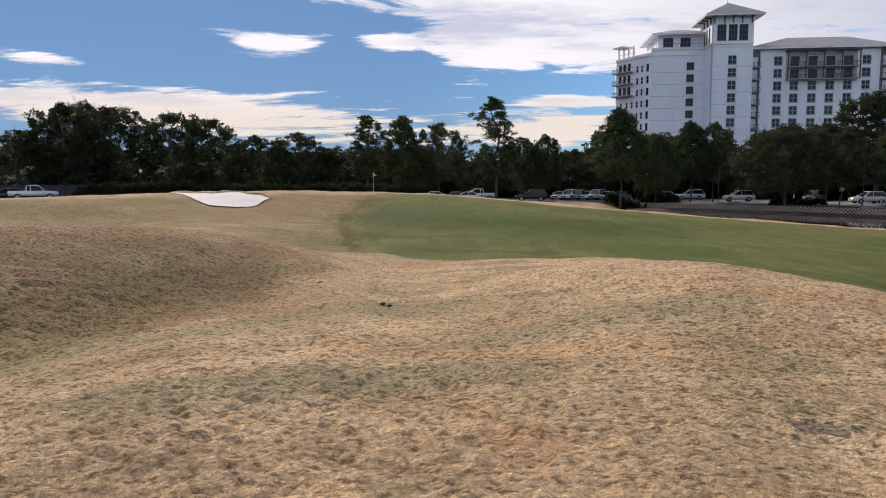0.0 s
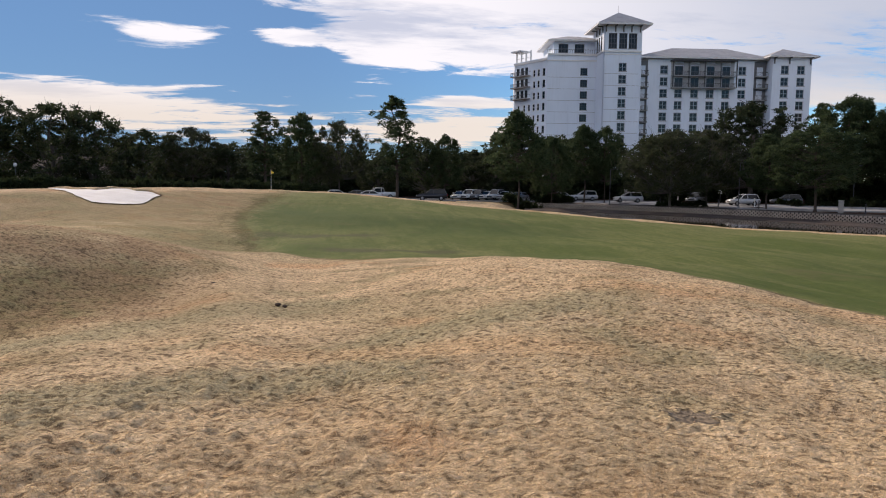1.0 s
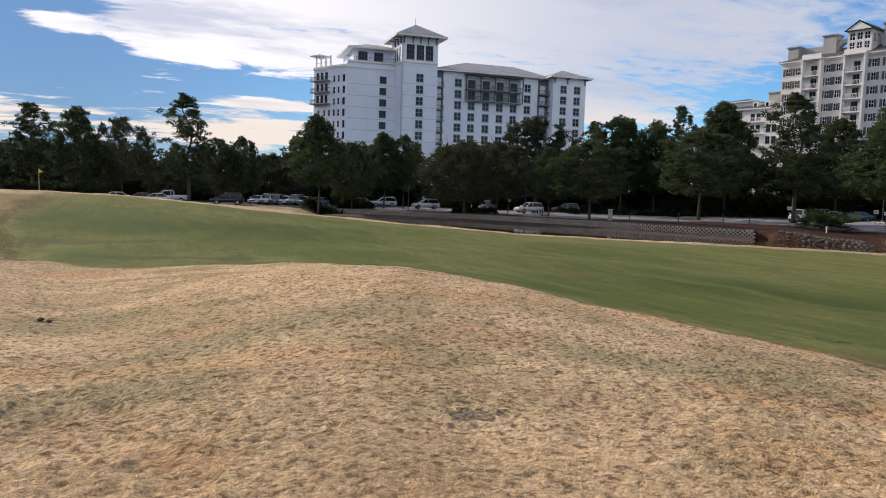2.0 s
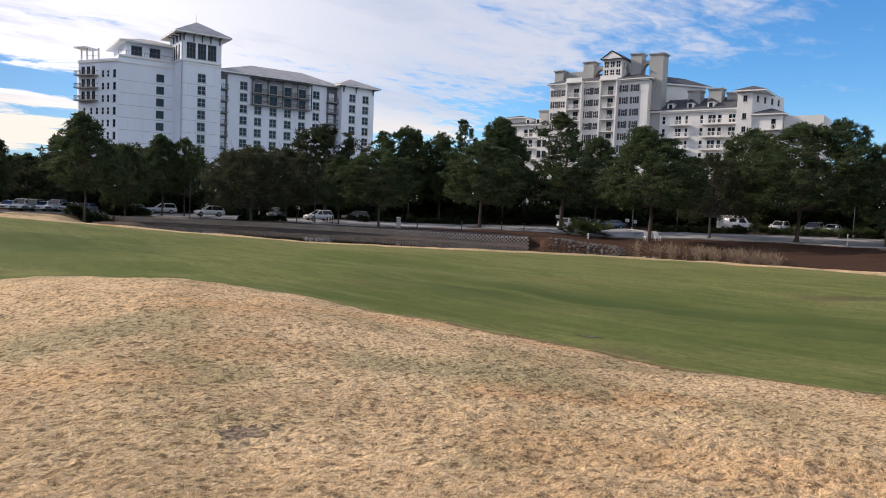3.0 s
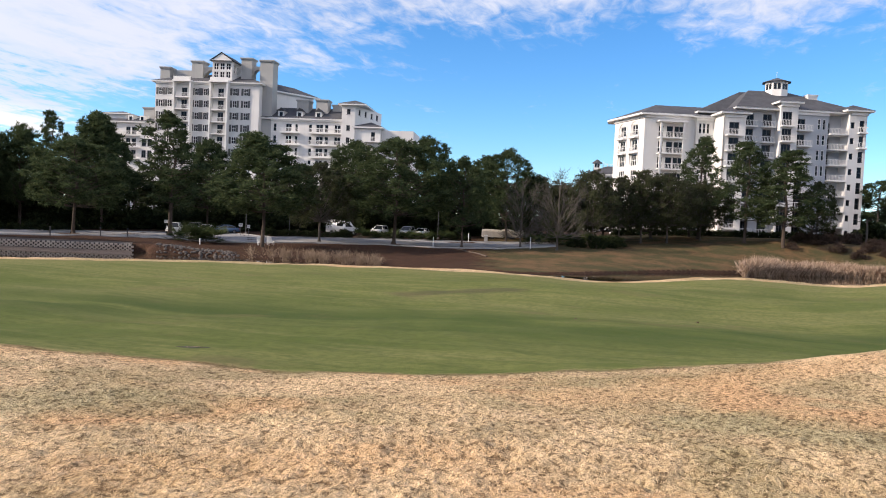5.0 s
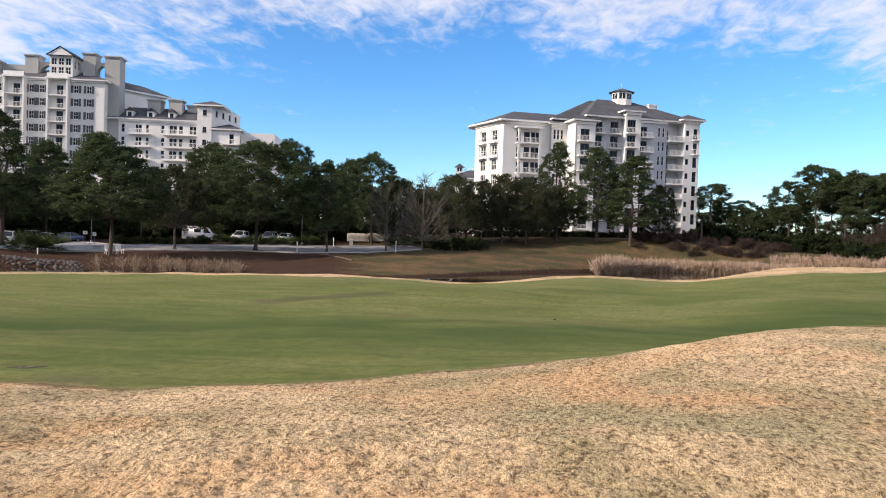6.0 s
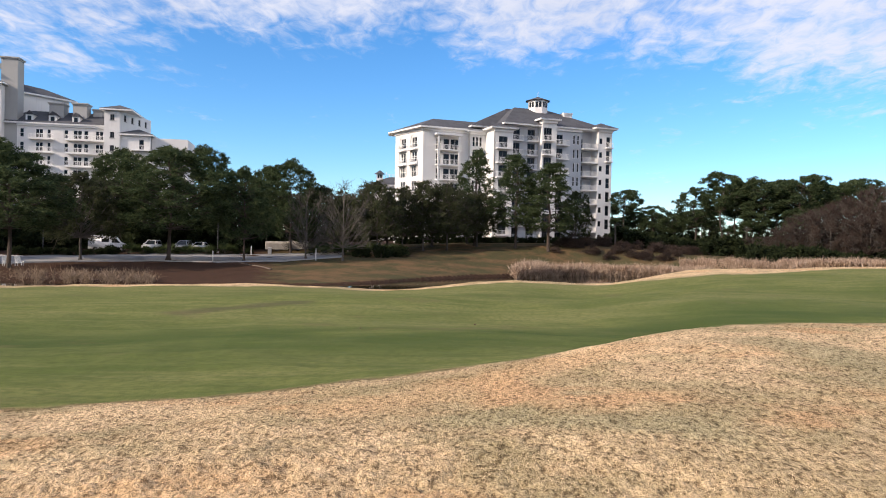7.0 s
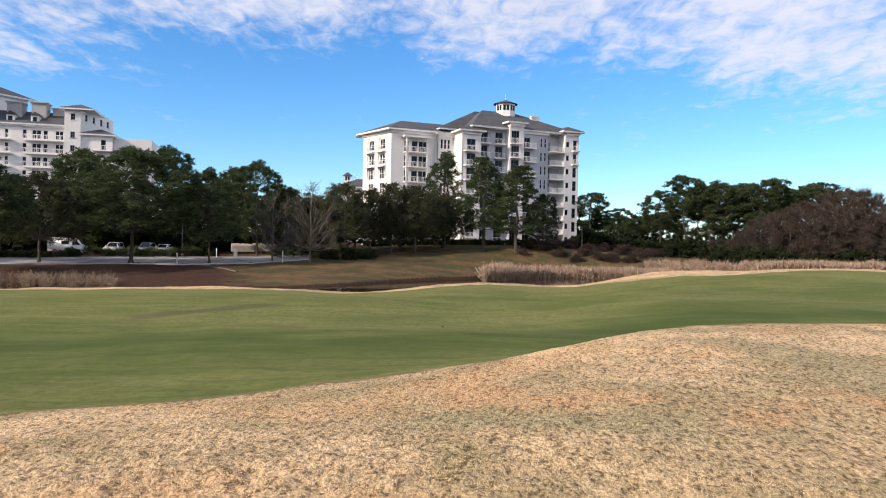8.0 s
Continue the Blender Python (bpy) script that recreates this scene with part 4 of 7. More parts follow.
        for f in ((0, 1, 2), (0, 2, 5, 3), (2, 1, 4, 5)):
            bm.faces.new([a[i] for i in f])
        part("dormer_roof", bm, SLATE_ROOF, d)
        part("pane", boxes((x - 0.4, x + 0.4, 2.55, 2.6, 25.1, 26.3)), GLASS, d)
    chimney(h, 8.6, 11.6, 5, 8, 25, 29.9, GREY_WALL)
    chimney(h, 13.6, 16.6, 5, 8, 25, 30.1, GREY_WALL)
    chimney(h, 17.4, 19.6, 7, 9, 25, 29.2, GREY_WALL)
    # end pavilion and the low flat wing
    e1 = Facade(h, (21.7, 0), (25.0, 0), -6, 28.0, CREAM_WALL)
    for z in (26.5, 22.5, 19.5):
        e1.window(1.7, z, 0.9, 1.3, 2, 2, 0.1, DARK_FRAME, "end")
    e1.done()
    e2 = Facade(h, (25.0, 0), (29.0, 12.7), -6, 28.0, CREAM_WALL)
    for s in (2.2, 5.2, 8.2, 11.0):
        e2.window(s, 26.6, 0.9, 1.4, 2, 2, 0.1, DARK_FRAME, "end2")
    e2.done()
    core(h, 21.8, 24.9, 0.5, 14, -6, 27.9, CREAM_WALL)
    hip_roof(h, 21.7, 27.0, 0, 13, 28.0, 1.7, 0.9, SLATE_ROOF)
    lf = Facade(h, (25.2, 0.5), (31.5, 0.5), -6, 22.6, CREAM_WALL)
    lf.window(4.4, 20.6, 1.0, 2.2, 1, 2, 0.1, DARK_FRAME, "low")
    lf.balcony(4.2, 19.3, 3.6, 1.4)
    lf.done()
    core(h, 25.3, 31.4, 0.9, 9, -6, 22.5, CREAM_WALL)
    hip_roof(h, 25.2, 31.5, 0.5, 8, 22.6, 1.9, 0.7, SLATE_ROOF)
    Facade(h, (31.5, 2.0), (39.5, 2.0), -6, 22.4, CREAM_WALL).done()
    core(h, 31.6, 39.5, 2.4, 12, -6, 22.3, CREAM_WALL)
    # far lower wing on the other side
    fl = Facade(h, (-45, 4), (-27, 4), -6, 22.6, CREAM_WALL)
    for z in (20.6, 17.6, 14.6):
        for s in (2.0, 4.0, 8.6, 10.2, 13.0, 14.6):
            fl.window(s, z, 1.2, 1.9, 2, 2, 0.1, DARK_FRAME, "far")
        fl.balcony(9.5, z - 1.3, 5.0, 1.3)
    fl.done()
    core(h, -45, -27, 4.4, 16, -6, 22.5, CREAM_WALL)
    hip_roof(h, -45, -27, 4, 16, 22.6, 2.6, 0.8, SLATE_ROOF)
    part("pavilion", boxes((-44, -38, 6, 12, 22.6, 25.0)), CREAM_WALL, h)
    hip_roof(h, -44, -38, 6, 12, 25.0, 1.2, 0.7, SLATE_ROOF)
    for x in (-36.2, -33.0):
        d = part("dormer", boxes((x - 0.7, x + 0.7, 4.6, 7.5, 22.9, 24.6)), TRIM, h)
        part("pane", boxes((x - 0.35, x + 0.35, 4.55, 4.6, 23.2, 24.3)), GLASS, d)
    chimney(h, -34.0, -31.0, 7, 9.5, 23, 27.2, GREY_WALL)


build_chimney_house()


# ---- apartment tower with stepped bays and a cupola ----
def build_bay_house():
    h = thing("apartment_tower", Matrix.Translation((149.35, -6.22, EYE)) @ Matrix.Rotation(math.atan2(-0.9327, 0.3606), 4, "Z"), "white eight-storey apartment tower with balconies, dark hipped roof, cupola", "building")
    F = 3.05
    low = -3
    # sunlit end with arched bays
    lf = Facade(h, (-17.0, 15.8), (-13.9, 5.3), low, 23.9, CREAM_WALL)
    for k in range(8):
        z = 21.2 - 3.15 * k
        for s in (3.3, 7.6):
            lf.window(s, z, 2.0, 2.2 if k < 2 else 2.4, 3 if k > 1 else 2, 2, 0.12, TRIM, "end", sill=False)
            if k < 2:
                lf.balcony(s, z - 1.6, 3.0, 0.9)
    for s in (3.3, 7.6):
        bm = bmesh.new()
        pts = [(s - 1.5, 14.0), (s - 1.5, 22.0)] + [(s + 1.5 * math.cos(a), 22.0 + 1.1 * math.sin(a)) for a in np.linspace(math.pi, 0, 9)[1:-1]] + [(s + 1.5, 22.0), (s + 1.5, 14.0)]
        for (xa, za), (xb, zb) in zip(pts, pts[1:]):
            v = [bm.verts.new(p) for p in ((xa, -0.16, za), (xb, -0.16, zb), (xb * 1.0 + (0.16 if xb < s else -0.16), -0.16, zb - 0.16), (xa + (0.16 if xa < s else -0.16), -0.16, za - 0.16), (xa, 0.01, za), (xb, 0.01, zb))]
            bm.faces.new((v[0], v[1], v[2], v[3]))
            bm.faces.new((v[0], v[4], v[5], v[1]))
        part("arch_trim", bm, TRIM, h).matrix_local = lf.m
    lf.band(23.3, 0.6, 0.25)
    lf.done()
    f1 = Facade(h, (-13.9, 5.3), (-3.7, 5.3), low, 23.8, CREAM_WALL)
    for k in range(7):
        z = 20.7 - 3.15 * k
        for s in (3.4, 5.2, 6.6, 7.6):
            f1.window(s, z, 0.95 if s != 5.2 else 1.3, 2.2, 1, 2, 0.1, DARK_FRAME, "bal", sill=False)
        f1.balcony(5.4, z - 1.3, 5.4, 1.6)
    f1.band(23.3, 0.5, 0.3)
    f1.done()
    for x in (-10.9, -6.3):
        part("balcony_column", boxes((x - 0.2, x + 0.2, 3.75, 4.1, low, 22.4)), TRIM, h)
    part("balcony_roof", boxes((-11.6, -5.7, 3.4, 5.3, 22.4, 22.75)), TRIM, h)
    core(h, -13.6, 0, 6.6, 20, low, 23.6, CREAM_WALL)
    # wing roof over the skewed end: eaves follow the walls, the ridge runs into the main roof
    bm = bmesh.new()
    rim = [(-18.4, 17.0), (-14.9, 4.2), (1.0, 4.2), (1.0, 20.5), (-17.4, 20.5)]
    e = [bm.verts.new((x, y, 24.15)) for x, y in rim]
    a, b = bm.verts.new((-9.8, 11.5, 27.0)), bm.verts.new((1.0, 11.5, 27.0))
    for f in ((e[0], e[1], a), (e[1], e[2], b, a), (e[2], e[3], b), (e[3], e[4], a, b), (e[4], e[0], a)):
        bm.faces.new(f)
    wing = part("roof", bm, SLATE_ROOF, h)
    bm = bmesh.new()
    lo = [bm.verts.new((x, y, 23.82)) for x, y in rim]
    hi = [bm.verts.new((x, y, 24.146)) for x, y in rim]
    bm.faces.new(lo[::-1])
    for i in range(5):
        bm.faces.new((lo[i], lo[(i + 1) % 5], hi[(i + 1) % 5], hi[i]))
    part("eave", bm, TRIM, wing)
    core(h, -2.2, 4.4, 6.2, 17, 23.7, 24.9, CREAM_WALL)
    hip_roof(h, -2.4, 14.0, 5.6, 17.6, 24.8, 5.9, 1.0, SLATE_ROOF, ridge=(8.0, 12.5))
    f2 = Facade(h, (-3.7, 4.6), (0, 4.6), low, 23.6, CREAM_WALL)
    for k in range(8):
        for s in (0.95, 1.75, 2.55):
            f2.window(s, 21.6 - 3.1 * k, 0.62, 2.1, 1, 2, 0.08, TRIM, "triple", sill=False)
    f2.band(23.1, 0.5, 0.3)
    f2.done()
    Facade(h, (-3.7, 5.3), (-3.7, 4.6), low, 23.6, CREAM_WALL).done(0.2)
    hip_roof(h, -3.7, 0.5, 4.6, 9, 23.6, 1.6, 0.7, SLATE_ROOF)
    Facade(h, (0, 4.6), (0, 0), low, 24.0, CREAM_WALL).done()
    # corner pavilion
    f3 = Facade(h, (0, 0), (4.4, 0), low, 24.0, CREAM_WALL)
    for k in range(8):
        z = 21.3 - F * k
        f3.window(2.1, z, 2.0, 2.3, 2, 2, 0.1, DARK_FRAME, "pav", sill=False)
        f3.balcony(2.1, z - 1.4, 3.4, 1.1)
    f3.band(23.4, 0.5, 0.3)
    f3.done()
    core(h, 0.4, 4.4, 0.4, 8, low, 23.9, CREAM_WALL)
    hip_roof(h, 0, 4.4, 0, 6, 24.0, 1.7, 0.9, SLATE_ROOF)
    # recessed front, its shade put into a blue-grey wall colour
    f4 = Facade(h, (4.4, 2), (11.2, 2), low, 26.0, SHADED_WALL)
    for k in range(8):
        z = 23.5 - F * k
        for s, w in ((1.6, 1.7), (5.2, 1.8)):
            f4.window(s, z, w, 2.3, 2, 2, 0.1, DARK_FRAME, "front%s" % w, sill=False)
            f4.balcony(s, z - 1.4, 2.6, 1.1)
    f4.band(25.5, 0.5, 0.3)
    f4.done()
    core(h, 4.4, 11.2, 2.4, 18, low, 25.9, CREAM_WALL)
    f5 = Facade(h, (11.2, 0), (14.7, 0), low, 26.6, CREAM_WALL)
    for k in range(8):
        z = 23.6 - F * k
        f5.window(1.35, z, 1.9, 2.3 if k else 2.8, 3, 2, 0.1, DARK_FRAME, "mid%d" % (k == 0), sill=False)
        if k < 2:
            f5.balcony(1.35, z - 1.4, 2.6, 1.0)
    f5.band(26.0, 0.6, 0.35)
    f5.done()
    core(h, 11.2, 14.7, 0.4, 8, low, 26.5, CREAM_WALL)
    hip_roof(h, 11.2, 14.7, 0, 5, 26.6, 1.5, 0.8, SLATE_ROOF)
    f6 = Facade(h, (14.7, 1), (21.4, 1), low, 25.2, SHADED_WALL)
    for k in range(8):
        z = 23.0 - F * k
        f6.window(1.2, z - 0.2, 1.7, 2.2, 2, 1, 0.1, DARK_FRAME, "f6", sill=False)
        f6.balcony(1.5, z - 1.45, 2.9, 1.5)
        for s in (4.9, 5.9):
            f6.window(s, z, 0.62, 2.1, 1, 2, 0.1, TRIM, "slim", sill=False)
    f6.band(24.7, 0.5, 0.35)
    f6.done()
    core(h, 14.7, 21.4, 1.4, 18, low, 25.1, CREAM_WALL)
    # recessed balconies, wall shade painted in, and the end pavilion
    f7 = Facade(h, (21.4, 3), (25.1, 3), low, 25.2, SHADED_WALL)
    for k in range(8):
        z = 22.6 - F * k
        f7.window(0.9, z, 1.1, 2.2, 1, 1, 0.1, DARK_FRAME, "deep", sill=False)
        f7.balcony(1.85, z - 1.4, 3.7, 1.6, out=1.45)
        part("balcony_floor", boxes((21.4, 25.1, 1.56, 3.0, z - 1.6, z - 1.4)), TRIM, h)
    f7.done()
    Facade(h, (21.4, 1.4), (21.4, 3), low, 25.2, CREAM_WALL).done(0.2)
    core(h, 21.4, 28.5, 3.4, 18, low, 25.1, CREAM_WALL)
    Facade(h, (25.1, 3), (25.1, 0.4), low, 25.6, CREAM_WALL).done(0.2)
    f8 = Facade(h, (25.1, 0), (28.6, 0), low, 25.6, CREAM_WALL)
    for k in range(8):
        z = 23.0 - F * k
        f8.window(0.65, z, 0.75, 1.2, 1, 1, 0.08, DARK_FRAME, "bath", sill=False)
        f8.window(2.5, z - 0.1, 0.95, 2.2, 1, 2, 0.1, DARK_FRAME, "endcol", sill=False)
        if k < 2:
            f8.balcony(2.55, z - 1.4, 1.7, 0.8)
    f8.band(25.0, 0.6, 0.35)
    f8.done()
    core(h, 25.3, 28.5, 0.4, 3.4, low, 25.5, CREAM_WALL)
    hip_roof(h, 24.9, 28.6, 0, 7, 25.6, 1.7, 1.0, SLATE_ROOF)
    hip_roof(h, 3.6, 28.0, 1.5, 17, 25.25, 5.4, 1.2, SLATE_ROOF, ridge=(8.8, 16.8))
    # cupola and chimney
    bm = bmesh.new()
    bmesh.ops.create_cone(bm, cap_ends=True, segments=8, radius1=2.3, radius2=2.3, depth=3.0, matrix=Matrix.Translation((14.5, 9, 30.9)))
    cup = part("cupola", bm, TRIM, h)
    bm = bmesh.new()
    bmesh.ops.create_cone(bm, cap_ends=True, segments=8, radius1=2.95, radius2=0.25, depth=1.0, matrix=Matrix.Translation((14.5, 9, 32.9)))
    part("cupola_roof", bm, SLATE_ROOF, cup)
    pane = mesh_of("pane", boxes((-0.28, 0.28, -0.04, 0.04, -0.6, 0.6)), GLASS)
    for k in range(16):
        a = 2 * math.pi * (k // 2 + 0.5) / 8
        m = Matrix.Translation((14.5, 9, 31.4)) @ Matrix.Rotation(a, 4, "Z") @ Matrix.Translation((0, -2.13, 0)) @ Matrix.Translation(((k % 2 - 0.5) * 0.75, 0, 0))
        share("pane", pane, cup, m)
    part("finial", boxes((14.47, 14.53, 8.97, 9.03, 33.3, 34.7)), TRIM, h)
    chimney(h, 19.7, 21.7, 6, 7.6, 26, 29.8, TRIM, 0.12)


build_bay_house()


# ---- pond wall, roads and car park ----
def at_line(rows, az):
    a = np.array(rows, float)
    o = np.argsort(a[:, 0])
    return np.interp(az, a[o, 0], a[o, 1])


def strip(name, azs, near, far, lift, mat, cuts=4):
    """A sheet laid on the ground between two lines of distances by azimuth."""
    verts, faces = [], []
    for a in azs:
        for k in range(cuts + 1):
            d = near(a) + (far(a) - near(a)) * k / cuts
            verts.append(tuple(on_ground(a, d, lift)))
    n = cuts + 1
    for i in range(len(azs) - 1):
        for k in range(cuts):
            faces.append((i * n + k, i * n + k + 1, (i + 1) * n + k + 1, (i + 1) * n + k))
    ob = mesh_object(name, verts, faces, mat, smooth=True)
    if ob.data.polygons[0].normal.z < 0:
        ob.data.flip_normals()
    return ob


ROAD_NEAR = [(-2, 112), (-8, 110), (-14, 117), (-18, 114.5), (-22, 110.8), (-28, 105), (-37, 102.5), (-44, 107), (-49, 105), (-54, 102.5), (-60, 105), (-66, 105.5), (-71, 103), (-76, 105), (-80.5, 112)]
ROAD_FAR = [(-2, 121), (-8, 122), (-14, 127), (-18, 127), (-22, 128), (-28, 124), (-37, 118), (-44, 121), (-49, 125), (-54, 126), (-58, 116), (-62, 116), (-66, 118), (-71, 118), (-76, 119), (-80.5, 121)]
ROAD = plain("worn_road", (0.30, 0.292, 0.285), (0.22, 0.216, 0.212), 0.35, 0.9, 0.3, 0.02, fine=8.0)
road_az = list(np.arange(-80.5, -2, 0.5))
road = strip("road", road_az, lambda a: at_line(ROAD_NEAR, a), lambda a: at_line(ROAD_FAR, a), 0.05, ROAD)
tagged(road, "pale worn car park road along the pond", "road", kind="structure")


def build_kerb():
    bm = bmesh.new()
    for rows, e in ((ROAD_NEAR, -1), (ROAD_FAR, 1)):
        prev = None
        for a in road_az:
            d = at_line(rows, a)
            ring = [on_ground(a, d + e * 0.02, 0.0), on_ground(a, d + e * 0.02, 0.17), on_ground(a, d + e * 0.17, 0.17), on_ground(a, d + e * 0.17, 0.0)]
            ring = [bm.verts.new(v) for v in ring]
            if prev:
                for k in range(3):
                    bm.faces.new((prev[k], prev[k + 1], ring[k + 1], ring[k]))
            prev = ring
    me = mesh_of("kerb", bm, CONCRETE)
    tagged(new("kerb", me), "raised pale concrete kerb along the road", "kerb", kind="structure")


build_kerb()


def build_wall():
    """A planted wall of hollow concrete blocks, each course set half a block aside."""
    azs = np.arange(-47.8, -14.5, 0.25)
    ob = thing("retaining_wall", Matrix.Identity(4), "grey retaining wall of open staggered concrete blocks above water", "wall")
    pts = [polar(a, float(at_az(BK_D, a)) + 0.25) for a in azs]
    lengths = np.concatenate([[0], np.cumsum([(q - p).length for p, q in zip(pts, pts[1:])])])
    bm = bmesh.new()
    prev = None
    for p in pts:
        out = p.normalized()
        ring = [bm.verts.new(v) for v in (p + out * 0.5 + Vector((0, 0, -4.3)), p + out * 0.55 + Vector((0, 0, -2.4)), p + out * 3.4 + Vector((0, 0, -2.2)))]
        if prev:
            for k in range(2):
                bm.faces.new((prev[k], prev[k + 1], ring[k + 1], ring[k]))
        prev = ring
    part("soil_back", bm, plain("dark_soil", (0.05, 0.04, 0.032), (0.085, 0.065, 0.05), 1.2, 0.95), ob)
    bm = bmesh.new()
    rng = random.Random(3)
    for course in range(4):
        s = 0.26 * (course % 2)
        while s < lengths[-1]:
            i = min(max(int(np.searchsorted(lengths, s)), 1), len(pts) - 1)
            f = (s - lengths[i - 1]) / (lengths[i] - lengths[i - 1])
            p = pts[i - 1].lerp(pts[i], float(f))
            out = p.normalized()
            along = Vector((out.y, -out.x, 0))
            c = p + out * (0.1 + 0.07 * course) + Vector((0, 0, -3.10 + 0.205 * course + rng.uniform(-0.012, 0.012)))
            w, h = 0.155 + rng.uniform(-0.012, 0.012), 0.2
            v = [bm.verts.new(c + along * x + out * y + Vector((0, 0, z))) for z in (0, h) for x, y in ((-w, -0.06), (w, -0.06), (w, 0.38), (-w, 0.38))]
            for f in ((4, 5, 6, 7), (0, 1, 5, 4), (1, 2, 6, 5), (3, 0, 4, 7), (0, 3, 2, 1)):
                bm.faces.new([v[k] for k in f])
            s += 0.52
    tagged(part("blocks", bm, BLOCK, ob, "weathered grey concrete wall blocks"), kind="stuff")
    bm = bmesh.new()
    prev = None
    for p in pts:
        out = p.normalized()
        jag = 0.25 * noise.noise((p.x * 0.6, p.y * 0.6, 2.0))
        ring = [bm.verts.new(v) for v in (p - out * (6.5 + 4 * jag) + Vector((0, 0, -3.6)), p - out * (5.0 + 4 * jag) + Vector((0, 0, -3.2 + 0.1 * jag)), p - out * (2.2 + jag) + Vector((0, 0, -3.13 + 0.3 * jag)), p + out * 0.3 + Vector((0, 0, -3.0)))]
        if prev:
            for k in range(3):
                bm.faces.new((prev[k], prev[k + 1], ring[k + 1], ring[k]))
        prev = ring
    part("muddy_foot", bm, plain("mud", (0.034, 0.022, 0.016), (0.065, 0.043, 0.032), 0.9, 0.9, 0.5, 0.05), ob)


build_wall()


def build_rocks():
    """Riprap where the wall ends."""
    rng = random.Random(12)
    mat = plain("rubble_stone", (0.13, 0.11, 0.095), (0.06, 0.052, 0.046), 1.5, 0.9, 0.5, 0.02)
    shapes = []
    for k in range(5):
        bm = bmesh.new()
        bmesh.ops.create_icosphere(bm, subdivisions=1, radius=0.24)
        for v in bm.verts:
            v.co = Vector((v.co.x * rng.uniform(0.8, 1.4), v.co.y * rng.uniform(0.7, 1.2), v.co.z * rng.uniform(0.5, 0.9)))
        shapes.append(mesh_of("rock", bm, mat))
    for k in range(190):
        a = rng.uniform(-55.5, -49.5)
        d = float(at_az(BK_D, a)) + rng.uniform(-0.6, 3.2)
        ob = new("rock", shapes[k % 5])
        s = rng.uniform(0.4, 1.05)
        ob.matrix_world = Matrix.Translation(on_ground(a, d, 0.05 * s)) @ Euler((rng.uniform(-0.4, 0.4), rng.uniform(-0.4, 0.4), rng.uniform(0, 6))).to_matrix().to_4x4() @ Matrix.Diagonal((s, s, s, 1))
        tagged(ob, "rough grey stone of the pond riprap", "rock", "riprap stones")


build_rocks()


def build_bunker():
    """White sand in a lobed hollow with a turf lip."""
    near = [(13.7, 54.3), (14.9, 50.2), (16.2, 48.2), (18.3, 48.0), (19.3, 50.4), (20.0, 54.0), (21.2, 59.2)]
    far = [(13.7, 54.6), (14.4, 55.8), (15.3, 55.6), (16.2, 57.2), (17.0, 57.2), (18.0, 55.0), (19.1, 56.4), (20.0, 58.8), (21.2, 59.6)]
    azs = list(np.arange(13.7, 21.2, 0.15))
    ob = strip("bunker", azs, lambda a: at_line(near, a), lambda a: at_line(far, a), 0.06, SAND, 10)
    tagged(ob, "pale sand bunker set in the turf slope", "bunker", kind="structure")
    bm = bmesh.new()
    prev = None
    for a in azs:
        d = at_line(far, a)
        wob = 0.03 * math.sin(a * 2.3) + 0.012 * math.sin(a * 7.1)
        ring = [bm.verts.new(v) for v in (on_ground(a, d - 0.15, 0.0), on_ground(a, d - 0.05, 0.13 + wob), on_ground(a, d + 0.5, 0.17 + wob), on_ground(a, d + 2.0, -0.03))]
        if prev:
            for k in range(3):
                bm.faces.new((prev[k], prev[k + 1], ring[k + 1], ring[k]))
        prev = ring
    for f in bm.faces:
        f.smooth = True
    tagged(new("bunker_lip", mesh_of("bunker_lip", bm, TURF)), "raised turf lip behind the bunker sand", "bunker lip", kind="structure")


build_bunker()


# ---- vehicles ----
TYRE = plain("tyre_rubber", (0.02, 0.02, 0.02), (0.03, 0.03, 0.03), 3.0, 0.9)
RIM = plain("alloy_rim", (0.45, 0.45, 0.46), (0.35, 0.35, 0.36), 3.0, 0.35, metal=0.8)
LAMP_CLEAR = plain("headlamp", (0.7, 0.7, 0.68), (0.6, 0.6, 0.6), 3.0, 0.15)
LAMP_RED = plain("tail_lamp", (0.35, 0.02, 0.02), (0.28, 0.02, 0.02), 3.0, 0.25)


def paint(name, c):
    m, n = material(name)
    co = n.add("TexCoord").outputs["Object"]
    k = n.mix(n.math("MULTIPLY", n.ramp(n.noise(co, 1.2, 5.0), 0.4, 0.7), 0.18), c, tuple(0.6 * v for v in c))
    finish(n, k, 0.28, n.noise(co, 60.0, 2.0), 0.02, 0.002, **{"Coat Weight": 0.5, "Coat Roughness": 0.08})
    return m


PAINTS = {"white": paint("white_paint", (0.78, 0.78, 0.77)), "black": paint("black_paint", (0.02, 0.021, 0.024)), "grey": paint("grey_paint", (0.16, 0.165, 0.17)), "blue": paint("blue_paint", (0.10, 0.17, 0.30)), "silver": paint("silver_paint", (0.42, 0.43, 0.44))}
